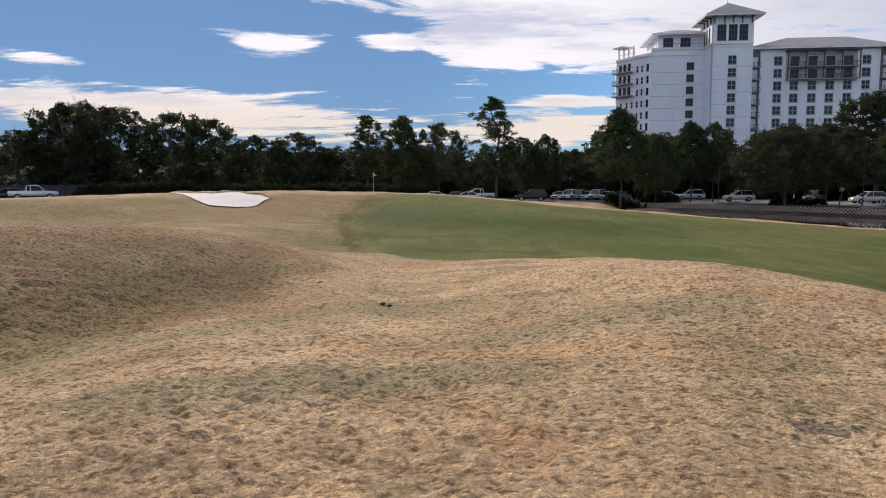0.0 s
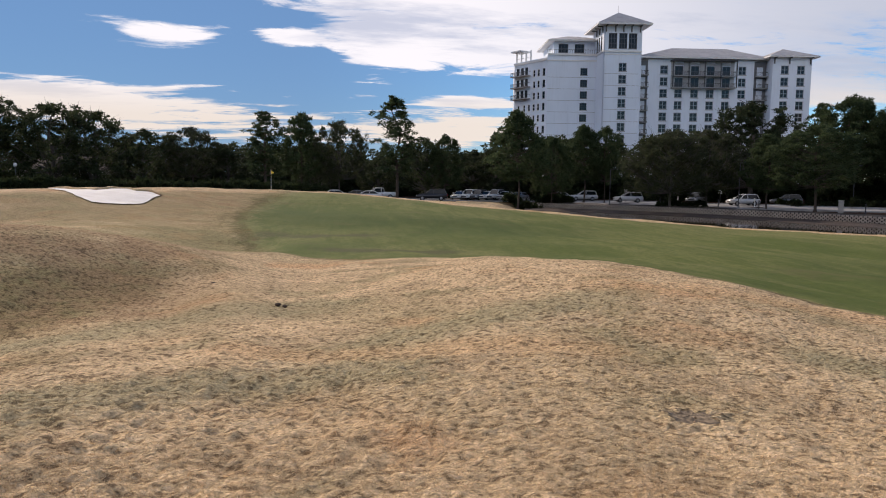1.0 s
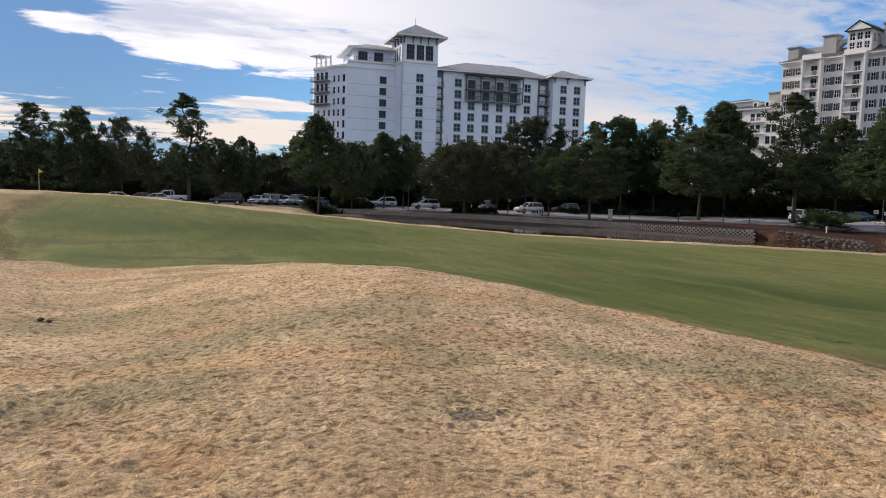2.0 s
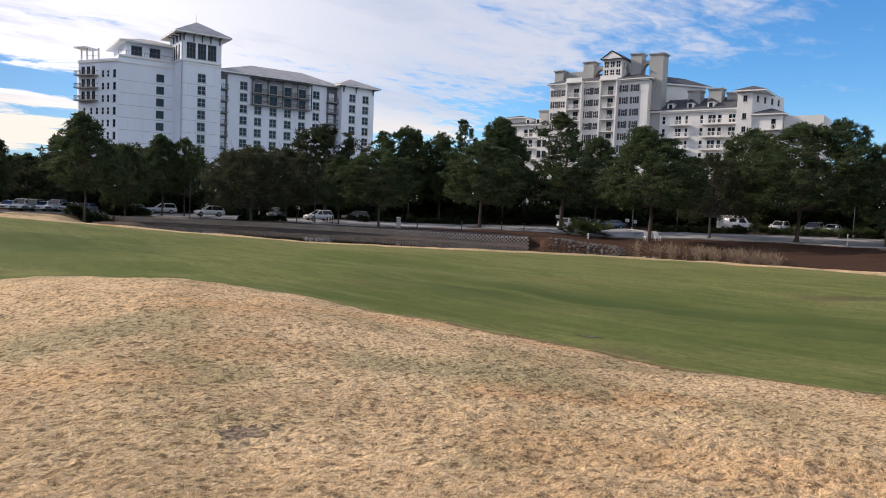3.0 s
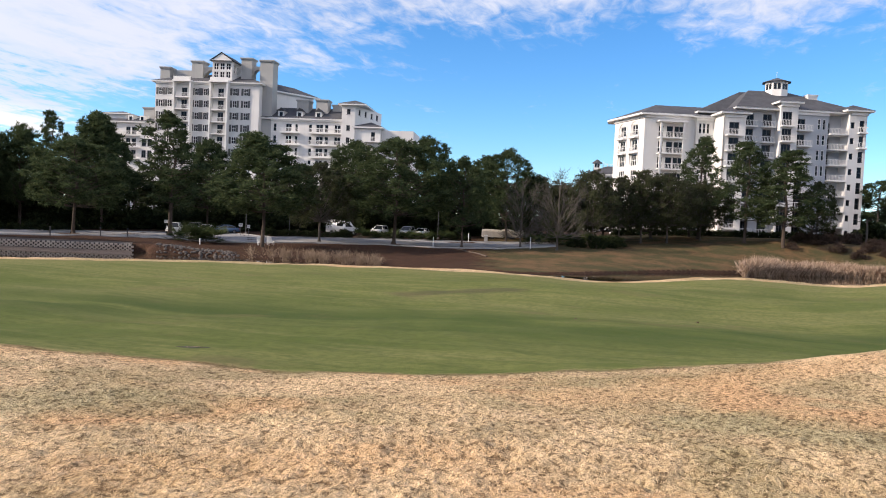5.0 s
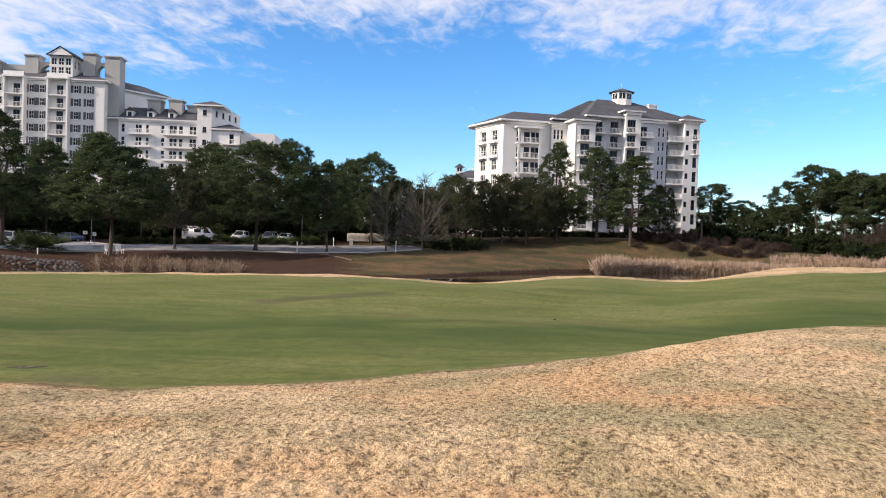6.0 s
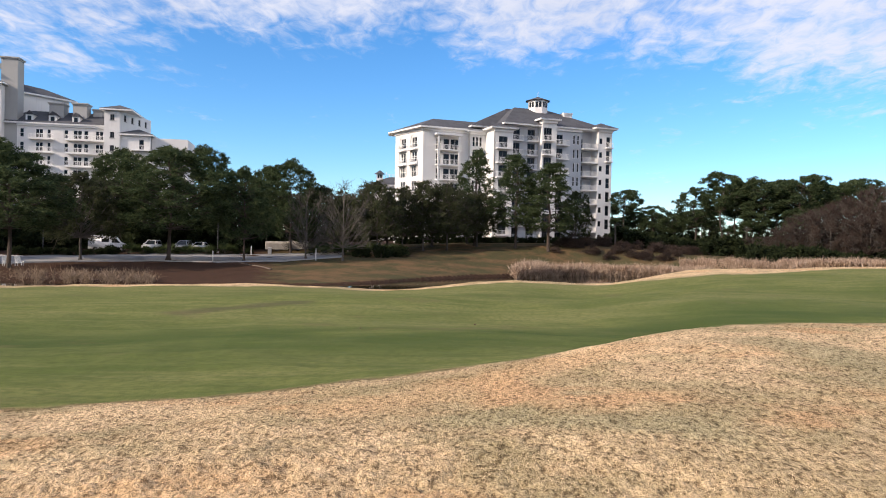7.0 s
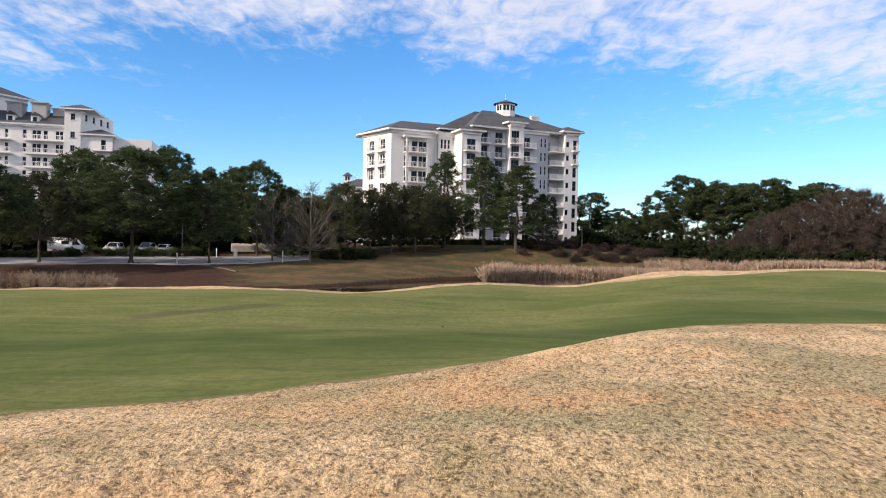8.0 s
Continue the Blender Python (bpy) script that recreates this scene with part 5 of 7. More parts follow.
# side outlines (x forward, z up) and greenhouse outlines of four bodies
BODIES = {
    "suv": (4.7, 1.86, [(-2.3, 0.35), (-2.35, 0.9), (-2.2, 1.05), (-1.0, 1.06), (0.75, 1.04), (2.05, 0.92), (2.33, 0.7), (2.33, 0.38)], [(-2.15, 1.05), (-1.85, 1.66), (-0.9, 1.74), (0.1, 1.7), (0.95, 1.05)], 0.36, (-1.4, 1.42)),
    "sedan": (4.7, 1.8, [(-2.3, 0.32), (-2.34, 0.85), (-2.1, 0.98), (-1.0, 0.95), (0.8, 0.93), (2.0, 0.8), (2.32, 0.6), (2.32, 0.34)], [(-1.75, 0.97), (-1.1, 1.38), (-0.4, 1.45), (0.2, 1.42), (1.05, 0.94)], 0.32, (-1.4, 1.42)),
    "pickup": (5.6, 1.95, [(-2.75, 0.5), (-2.8, 1.1), (-2.7, 1.15), (-0.75, 1.15), (1.0, 1.14), (2.5, 1.05), (2.78, 0.85), (2.78, 0.5)], [(-0.75, 1.14), (-0.7, 1.78), (-0.3, 1.86), (0.6, 1.84), (1.25, 1.14)], 0.4, (-1.75, 1.8)),
    "van": (5.8, 2.05, [(-2.9, 0.4), (-2.92, 2.4), (-2.75, 2.56), (0.9, 2.56), (1.25, 2.45), (1.95, 1.45), (2.65, 1.15), (2.9, 0.85), (2.9, 0.4)], [(0.55, 1.42), (0.6, 2.05), (1.15, 2.05), (1.75, 1.42)], 0.36, (-1.85, 1.95)),
}


def prism(bm, outline, half, taper=0.0, z_taper=None):
    lo = min(z for _, z in outline)
    hi = max(z for _, z in outline)
    sides = []
    for e in (-1, 1):
        sides.append([bm.verts.new((x, e * (half - taper * (z - lo) / max(hi - lo, 0.01)), z)) for x, z in outline])
    n = len(outline)
    bm.faces.new(sides[0][::-1])
    bm.faces.new(sides[1])
    for i in range(n):
        bm.faces.new((sides[0][i], sides[0][(i + 1) % n], sides[1][(i + 1) % n], sides[1][i]))


def make_vehicle(kind, colour, label):
    length, width, body, house, r, axles = BODIES[kind]
    ob = thing({"suv": "suv", "sedan": "car", "pickup": "pickup_truck", "van": "van"}[kind], Matrix.Identity(4), label, "car" if kind != "van" else "van")
    bm = bmesh.new()
    prism(bm, body, width / 2, 0.06)
    bmesh.ops.recalc_face_normals(bm, faces=bm.faces)
    bmesh.ops.bevel(bm, geom=bm.edges[:], offset=0.05, segments=2, affect="EDGES", clamp_overlap=True)
    shell = part("body", bm, PAINTS[colour], ob, smooth=True)
    if kind != "van":
        bm = bmesh.new()
        prism(bm, house, width / 2 - 0.08, 0.2)
        bmesh.ops.recalc_face_normals(bm, faces=bm.faces)
        part("glazing", bm, GLASS, shell)
        top = [(x, z) for x, z in house if z > 1.2]
        bm = bmesh.new()
        x0, x1, z1 = top[0][0] - 0.02, top[-1][0] + 0.02, max(z for _, z in top)
        prism(bm, [(x0, z1 - 0.1), (x0 + 0.15, z1 + 0.01), (x1 - 0.15, z1 + 0.01), (x1, z1 - 0.1)], width / 2 - 0.24)
        bmesh.ops.recalc_face_normals(bm, faces=bm.faces)
        part("roof", bm, PAINTS[colour], shell)
        pillars = [(house[0], top[0]), (house[-1], top[-1]), ((-0.3, house[0][1]), (-0.3, z1))]
        for (x, z), e in pillars:
            for s in (-1, 1):
                bm = bmesh.new()
                tube(bm, (x, s * (width / 2 - 0.1), z), (e[0], s * (width / 2 - 0.26), e[1]), 0.05, 0.045, 5)
                part("pillar", bm, PAINTS[colour], shell)
    else:
        for s in (-1, 1):
            bm = bmesh.new()
            y = s * (width / 2 - 0.015)
            bm.faces.new([bm.verts.new((x, y + s * 0.01, z)) for x, z in house])
            part("side_window", bm, GLASS, shell)
            part("cargo_window", boxes((-0.95, 0.1, min(y, y + s * 0.012), max(y, y + s * 0.012), 1.5, 2.05)), GLASS, shell)
        bm = bmesh.new()
        bm.faces.new([bm.verts.new(v) for v in ((1.3, -0.82, 2.40), (1.3, 0.82, 2.40), (1.97, 0.88, 1.47), (1.97, -0.88, 1.47))])
        bmesh.ops.translate(bm, verts=bm.verts, vec=(0.02, 0, 0.025))
        part("windscreen", bm, GLASS, shell)
        part("bumper", boxes((2.86, 3.0, -0.95, 0.95, 0.4, 0.85)), DARK_METAL, shell)
    for x in axles:
        for s in (-1, 1):
            bm = bmesh.new()
            tube(bm, (x, s * (width / 2 - 0.2), r), (x, s * (width / 2 + 0.01), r), r, r, 16)
            wheel = part("wheel", bm, TYRE, ob)
            bm = bmesh.new()
            tube(bm, (x, s * (width / 2), r), (x, s * (width / 2 + 0.025), r), r * 0.62, r * 0.55, 12)
            part("rim", bm, RIM, wheel)
    f, b = length / 2 - 0.03, -length / 2 - 0.02
    zl = 0.72 if kind in ("suv", "sedan") else 0.92
    for s in (-1, 1):
        y0, y1 = sorted((s * (width / 2 - 0.38), s * (width / 2 - 0.1)))
        part("headlight", boxes((f - 0.1, f + 0.03, y0, y1, zl - 0.1, zl + 0.08)), LAMP_CLEAR, shell)
        part("tail_light", boxes((b - 0.0, b + 0.1, y0 + 0.05, y1 + 0.02, zl, zl + 0.25)), LAMP_RED, shell)
        part("mirror", boxes((0.85, 1.0, min(s * (width / 2 - 0.03), s * (width / 2 + 0.16)), max(s * (width / 2 - 0.03), s * (width / 2 + 0.16)), 1.02 if kind != "van" else 1.45, 1.2 if kind != "van" else 1.8)), PAINTS[colour] if kind != "van" else DARK_METAL, shell)
    part("grille", boxes((f - 0.02, f + 0.035, -0.45, 0.45, zl - 0.22, zl - 0.02)), DARK_METAL, shell)
    part("number_plate", boxes((b - 0.01, b + 0.02, -0.17, 0.17, zl - 0.25, zl - 0.12)), TRIM, shell)
    return ob


MADE = {}


def park(kind, colour, az, d, heading, label, group="parked cars"):
    """heading: degrees by which the car's nose turns from straight away, to the left."""
    m = Matrix.Translation(on_ground(az, d, 0.06)) @ Matrix.Rotation(radians(az + 90 + heading), 4, "Z")
    key = (kind, colour)
    if key in MADE:
        ob = copy_thing(MADE[key], m)
        tagged(ob, label)
    else:
        ob = MADE[key] = make_vehicle(kind, colour, label)
        ob.matrix_world = m
    tagged(ob, group=group)


path = strip("cart_path", list(np.arange(-7.4, -4.6, 0.2)), lambda a: 101.0, lambda a: 102.6, 0.06, CONCRETE, 2)
tagged(path, "short pale concrete end of a cart path", "path", kind="structure")
park("suv", "black", -7.1, 106, 88, "black sport utility car standing on the pond road")
for i, (az, c, k) in enumerate(((-9.4, "white", "sedan"), (-10.1, "white", "suv"), (-10.8, "grey", "suv"), (-11.5, "white", "sedan"), (-12.2, "silver", "suv"), (-13.0, "white", "sedan"), (-14.1, "grey", "sedan"))):
    park(k, c, az, 122, 155, "%s %s parked in a row of the car park" % (c, {"sedan": "saloon car", "suv": "sport utility car"}[k]))
for az, c, k, d, hd in ((-17.2, "white", "sedan", 127, 100), (-19.2, "white", "suv", 126, 95), (-22.6, "white", "suv", 121, 100), (-27.6, "grey", "suv", 126, 160), (-30.9, "white", "suv", 118, 120), (-33.8, "grey", "suv", 124, 95), (-50.6, "white", "suv", 121, 170), (-52.0, "grey", "suv", 125, 165), (-52.9, "white", "sedan", 124, 165), (-54.2, "blue", "sedan", 125, 110)):
    park(k, c, az, d, hd, "%s %s parked beneath the trees" % (c, {"sedan": "saloon car", "suv": "sport utility car", "pickup": "pickup truck"}[k]))
for az, c, k, d, hd in ((0.9, "white", "sedan", 113, 92), (-0.9, "grey", "sedan", 116, 90), (-1.9, "white", "sedan", 113, 90), (-2.8, "white", "pickup", 116, 100), (31.6, "black", "sedan", 104, 90)):
    park(k, c, az, d, hd, "%s %s standing beyond the green" % (c, {"sedan": "saloon car", "pickup": "pickup truck"}[k]))
park("pickup", "white", 30.0, 104, -88, "white pickup truck standing before a fence")
park("van", "white", -63.3, 126, -98, "white high-roofed delivery van on the car park")
for az, c, k in ((-66.2, "white", "suv"), (-68.4, "silver", "suv"), (-69.6, "white", "sedan")):
    park(k, c, az, 128, 160, "%s %s parked behind the shrubs" % (c, {"sedan": "saloon car", "suv": "sport utility car"}[k]))


# ---- lamps, posts, signs, chairs, flag ----
def street_lamp(az, d, h):
    ob = thing("street_lamp", Matrix.Translation(on_ground(az, d)), "slim grey street lamp with a short arm", "lamp", "car park lamps")
    bm = bmesh.new()
    tube(bm, (0, 0, -0.2), (0, 0, h), 0.075, 0.05, 8)
    part("pole", bm, DARK_FRAME, ob)
    bm = bmesh.new()
    tube(bm, (0, 0, h - 0.1), (0.7, 0, h + 0.12), 0.035, 0.03, 6)
    part("arm", bm, DARK_FRAME, ob)
    part("lamp_head", boxes((0.6, 1.15, -0.14, 0.14, h + 0.06, h + 0.16)), DARK_FRAME, ob)
    bm = bmesh.new()
    tube(bm, (0, 0, -0.1), (0, 0, 0.35), 0.2, 0.18, 10)
    part("base", bm, CONCRETE, ob)


for row in ((-21.2, 112, 6.6), (-30.6, 108, 6.4), (-59.1, 124, 6.2), (-70.9, 124, 7.2), (-55.8, 122, 6.0), (-38.0, 124, 6.0)):
    street_lamp(*row)


def bollard(az, d, h, mat, label):
    ob = thing("bollard", Matrix.Translation(on_ground(az, d)), label, "post", "posts along the pond")
    bm = bmesh.new()
    tube(bm, (0, 0, -0.2), (0, 0, h), 0.07, 0.07, 8)
    part("post", bm, mat, ob)
    bm = bmesh.new()
    tube(bm, (0, 0, h), (0, 0, h + 0.1), 0.11, 0.03, 8)
    part("cap", bm, mat, ob)


for az, d in ((-22.0, 113), (-25.0, 110), (-29.2, 107), (-32.0, 106), (-38.8, 101), (-42.4, 104), (-45.6, 106), (-47.4, 105)):
    bollard(az, d, 1.15, DARK_METAL, "short dark metal post beside the road")
for az, d, h in ((-78.4, 107, 1.7), (-70.6, 103.5, 1.5), (-26.3, 118, 1.3), (-73.4, 118, 1.4), (-31.7, 114, 1.2), (-52.5, 97, 0.7)):
    bollard(az, d, h, TRIM, "white painted marker post")


def garden_chair(az, d, turn):
    ob = thing("garden_chair", Matrix.Translation(on_ground(az, d)) @ Matrix.Rotation(radians(az + turn), 4, "Z"), "white slatted garden chair on the mulched bank", "chair", "garden chairs")
    tilt = Matrix.Translation((0, 0.25, 0.38)) @ Matrix.Rotation(radians(-24), 4, "X")
    for k in range(5):
        part("back_slat", boxes((-0.34 + k * 0.14, -0.22 + k * 0.14, 0, 0.025, 0, 0.95 - 0.05 * abs(k - 2))), TRIM, ob).matrix_local = tilt
    part("seat", boxes((-0.36, 0.36, -0.35, 0.27, 0.36, 0.4)), TRIM, ob)
    for x in (-0.38, 0.34):
        for y in (-0.32, 0.22):
            part("leg", boxes((x, x + 0.05, y, y + 0.08, -0.05, 0.36 if y > 0 else 0.55)), TRIM, ob)
        part("armrest", boxes((x - 0.03, x + 0.1, -0.38, 0.4, 0.55, 0.59)), TRIM, ob)


garden_chair(-57.0, 100, 20)
garden_chair(-57.75, 100.2, 25)


def utility_box(az, d, w, h, label):
    ob = thing("utility_cabinet", Matrix.Translation(on_ground(az, d)) @ Matrix.Rotation(radians(az), 4, "Z"), label, "cabinet")
    part("body", boxes((-w / 2, w / 2, -0.25, 0.25, -0.1, h)), CONCRETE, ob)
    part("lid", boxes((-w / 2 - 0.04, w / 2 + 0.04, -0.29, 0.29, h, h + 0.06)), TRIM, ob)
    part("door", boxes((-w / 2 + 0.05, w / 2 - 0.05, -0.275, -0.25, 0.1, h - 0.08)), CONCRETE, ob)


utility_box(-37.3, 100.5, 0.6, 1.5, "grey utility cabinet beside a pine trunk")
utility_box(-74.8, 118, 0.6, 1.2, "low white utility cabinet by the road")


def sign_post(az, d, h, w, label):
    ob = thing("sign", Matrix.Translation(on_ground(az, d)) @ Matrix.Rotation(radians(az), 4, "Z"), label, "sign")
    part("post", boxes((-0.04, 0.04, -0.04, 0.04, -0.2, h)), DARK_FRAME, ob)
    part("panel", boxes((-w / 2, w / 2, -0.07, -0.045, h - 0.5, h)), TRIM, ob)
    part("lettering", boxes((-w / 2 + 0.08, w / 2 - 0.08, -0.078, -0.071, h - 0.2, h - 0.14), (-w / 2 + 0.08, w / 2 - 0.16, -0.078, -0.071, h - 0.34, h - 0.28)), DARK_METAL, ob)


for row in ((-22.4, 122, 2.2, 0.5), (-29.3, 120, 2.2, 0.5), (-55.4, 119, 2.0, 0.6), (-56.0, 119, 1.8, 0.5), (-50.0, 124, 2.2, 0.6)):
    sign_post(*row, "small white sign on a dark post")


def tarp_trailer(az, d, turn, label):
    ob = thing("covered_trailer", Matrix.Translation(on_ground(az, d)) @ Matrix.Rotation(radians(az + turn), 4, "Z"), label, "trailer")
    bm = bmesh.new()
    rng = random.Random(4)
    n, k = 11, 7
    grid = [[None] * k for _ in range(n)]
    for i in range(n):
        for j in range(k):
            x = -1.9 + 3.8 * i / (n - 1)
            t = math.pi * j / (k - 1)
            grid[i][j] = bm.verts.new((x, -1.05 * math.cos(t), (0.35 if j in (0, k - 1) else 1.0 + 0.75 * math.sin(t)) + rng.uniform(-0.05, 0.05)))
    for i in range(n - 1):
        for j in range(k - 1):
            bm.faces.new((grid[i][j], grid[i + 1][j], grid[i + 1][j + 1], grid[i][j + 1]))
    for e in (grid[0], grid[-1]):
        bm.faces.new(e)
    part("tarpaulin", bm, plain("canvas", (0.50, 0.46, 0.40), (0.40, 0.37, 0.33), 1.5, 0.9, 0.4, 0.03), ob)
    for s in (-1, 1):
        b2 = bmesh.new()
        tube(b2, (0, s * 0.8, 0.32), (0, s * 1.0, 0.32), 0.32, 0.32, 14)
        part("wheel", b2, TYRE, ob)
    part("drawbar", boxes((1.9, 3.0, -0.06, 0.06, 0.4, 0.5)), DARK_METAL, ob)


tarp_trailer(-75.3, 128, 4, "pale canvas-covered trailer parked by shrubs")
tarp_trailer(-76.9, 129, 8, "grey canvas-covered trailer parked by shrubs")


def build_flag():
    ob = thing("golf_flag", Matrix.Translation(on_ground(5.6, 77)), "yellow golf flag on a thin pole", "flag")
    bm = bmesh.new()
    tube(bm, (0, 0, -0.1), (0, 0, 2.15), 0.02, 0.016, 6)
    part("pole", bm, TRIM, ob)
    bm = bmesh.new()
    rows = [[bm.verts.new((0.06 * i, 0.05 * math.sin(i * 1.1) * i / 5, 2.1 - 0.42 * j + (-0.05 * i if j == 0 else 0.02 * i))) for j in (0, 1)] for i in range(8)]
    for a, b in zip(rows, rows[1:]):
        bm.faces.new((a[0], b[0], b[1], a[1]))
    part("cloth", bm, plain("flag_cloth", (0.75, 0.55, 0.06), (0.65, 0.47, 0.05), 4.0, 0.8), ob)


build_flag()


def globe_lamp(az, d, h):
    ob = thing("globe_lamp", Matrix.Translation(on_ground(az, d)), "white globe lamp on a dark post", "lamp")
    bm = bmesh.new()
    tube(bm, (0, 0, -0.2), (0, 0, h), 0.06, 0.05, 8)
    part("post", bm, DARK_METAL, ob)
    bm = bmesh.new()
    bmesh.ops.create_uvsphere(bm, u_segments=14, v_segments=8, radius=0.21, matrix=Matrix.Translation((0, 0, h + 0.2)) @ Matrix.Diagonal((1, 1, 1.25, 1)))
    part("globe", bm, TRIM, ob, smooth=True)


globe_lamp(23.0, 104, 3.6)
globe_lamp(-16.0, 118, 4.0)


# ---- low houses behind the hedge and beside the tower ----
def low_house(az, d, w, depth, h, roof_mat, wall_mat, label, turn=0.0, cupola=False):
    ob = thing("house", Matrix.Translation(on_ground(az, d)) @ Matrix.Rotation(radians(az + turn), 4, "Z"), label, "house")
    f = Facade(ob, (-w / 2, 0), (w / 2, 0), -0.5, h, wall_mat)
    for k in range(int(w / 4)):
        f.window(2.2 + 4 * k, h * 0.5, 1.3, 1.4, 2, 2, 0.09, TRIM, "low house")
    f.done()
    core(ob, -w / 2, w / 2, 0.4, depth, -0.5, h - 0.05, wall_mat, "body")
    hip_roof(ob, -w / 2, w / 2, 0, depth, h, depth * 0.3, 0.7, roof_mat)
    if cupola:
        cx, cy = -w / 2 + 2.0, depth / 2
        c = part("cupola", boxes((cx - 0.8, cx + 0.8, cy - 0.8, cy + 0.8, h + 0.2, h + 3.4)), TRIM, ob)
        bm = bmesh.new()
        bmesh.ops.create_cone(bm, cap_ends=True, segments=8, radius1=1.45, radius2=0.12, depth=1.0, matrix=Matrix.Translation((cx, cy, h + 3.9)))
        part("cupola_roof", bm, SLATE_ROOF, c)
        part("pane", boxes((cx - 0.55, cx - 0.1, cy - 0.84, cy - 0.8, h + 2.3, h + 3.2), (cx + 0.1, cx + 0.55, cy - 0.84, cy - 0.8, h + 2.3, h + 3.2)), GLASS, c)
        rail = boxes((cx + 1.6, w / 2 - 0.5, cy - 0.05, cy + 0.05, h + 3.25, h + 3.35), *[(cx + 1.6 + 0.9 * k, cx + 1.75 + 0.9 * k, cy - 0.08, cy + 0.08, h + depth * 0.3 - 0.6, h + (3.9 if k % 4 == 0 else 3.3)) for k in range(int((w - 4.5) / 0.9))])
        part("roof_balustrade", rail, TRIM, ob)


BROWN_ROOF = shingle("brown_shingle", (0.16, 0.11, 0.085), (0.11, 0.08, 0.06))
low_house(19.5, 128, 16, 9, 3.0, BROWN_ROOF, CREAM_WALL, "low house with a brown roof behind trees", 8)
low_house(29.0, 126, 12, 8, 2.8, BROWN_ROOF, CREAM_WALL, "low pale house behind a fence", -6)
low_house(6.0, 146, 9, 7, 2.8, BROWN_ROOF, CREAM_WALL, "small pale house behind the hedge", 5)
low_house(-84.6, 182, 13, 9, 14.0, SLATE_ROOF, CREAM_WALL, "pale house with a dark roof and cupola", 0, True)


def build_fence():
    ob = thing("board_fence", Matrix.Identity(4), "dark board fence behind the parked pickup", "fence")
    mat = plain("fence_board", (0.06, 0.06, 0.062), (0.04, 0.04, 0.042), 2.0, 0.85)
    board = mesh_of("board", boxes((-0.13, 0.13, -0.015, 0.015, 0, 1.9)), mat)
    post = mesh_of("post", boxes((-0.07, 0.07, -0.07, 0.07, -0.2, 2.05)), mat)
    a = 34.0
    k = 0
    while a > 25.6:
        m = Matrix.Translation(on_ground(a, 110)) @ Matrix.Rotation(radians(a), 4, "Z")
        share("board", board, ob, m)
        if k % 8 == 0:
            share("post", post, ob, m @ Matrix.Translation((0, -0.06, 0)))
        a -= 0.145
        k += 1


build_fence()


# ---- marks in the near turf ----
def build_divot(x, y, w, label):
    """A torn hollow with a lifted flap and loose soil."""
    ob = thing("divot", Matrix.Translation((x, y, ground_z(x, y))), label, "divot")
    rng = random.Random(int(w * 1000))
    bm = bmesh.new()
    n = 26

    def ring(r, z):
        loop = []
        for k in range(n):
            a = 6.283 * k / n
            q = r * (1 + 0.8 * noise.noise((math.cos(a) * 1.7, math.sin(a) * 1.7, 3.0)) + 0.45 * noise.noise((math.cos(a) * 5, math.sin(a) * 5, 1.0)))
            px, py = x + w * 0.5 * q * math.cos(a), y + w * 0.36 * q * math.sin(a)
            loop.append(bm.verts.new((px - x, py - y, ground_z(px, py) - ground_z(x, y) + z + rng.uniform(-0.002, 0.002))))
        return loop

    def join(loops):
        for a, b in zip(loops, loops[1:]):
            for k in range(n):
                bm.faces.new((a[k], a[(k + 1) % n], b[(k + 1) % n], b[k]))
    loops = [ring(r, z) for r, z in ((0.12, 0.008), (0.3, 0.008), (0.45, 0.009), (0.66, 0.012))]
    bm.faces.new(loops[0])
    join(loops)
    part("hollow", bm, plain("torn_soil", (0.05, 0.036, 0.022), (0.34, 0.245, 0.145), 22.0, 0.95, 0.5, 0.006, fine=60.0), ob)
    bm = bmesh.new()
    join([ring(r, z) for r, z in ((0.62, 0.008), (0.78, 0.018), (0.95, 0.017), (1.2, 0.006), (1.6, -0.025))])
    part("lifted_turf", bm, TURF if w > 0.45 else plain("dark_torn_turf", (0.035, 0.042, 0.016), (0.065, 0.062, 0.028), 14.0, 0.95, 0.4, 0.006, fine=60.0), ob)
    bm = bmesh.new()
    for k in range(7):
        a = rng.uniform(0, 6.28)
        c = Vector((w * 0.45 * math.cos(a) * rng.uniform(0.3, 1.1), w * 0.3 * math.sin(a) * rng.uniform(0.3, 1.1), 0.015))
        c.z += ground_z(x + c.x, y + c.y) - ground_z(x, y)
        bmesh.ops.create_icosphere(bm, subdivisions=1, radius=rng.uniform(0.006, 0.014), matrix=Matrix.Translation(c))
    tagged(part("clods", bm, plain("soil_clods", (0.34, 0.24, 0.15), (0.22, 0.155, 0.095), 9.0, 0.95), ob), kind="stuff")


build_divot(2.42, 4.45, 0.50, "scuffed divot with loose soil in straw turf")
build_divot(11.68, 8.54, 0.42, "dark divot torn in the mown fairway")


def clod(x, y, r, label):
    bm = bmesh.new()
    bmesh.ops.create_icosphere(bm, subdivisions=2, radius=r)
    for v in bm.verts:
        v.co *= 1 + 0.35 * noise.noise(v.co * (3 / r) + Vector((x, y, 0)))
        v.co.z *= 0.55
    ob = new("clod", mesh_of("clod", bm, plain("dry_clod", (0.11, 0.07, 0.045), (0.07, 0.045, 0.03), 12.0, 0.95)))
    ob.location = (x, y, ground_z(x, y) + r * 0.35)
    tagged(ob, label, "clod", "loose clods")


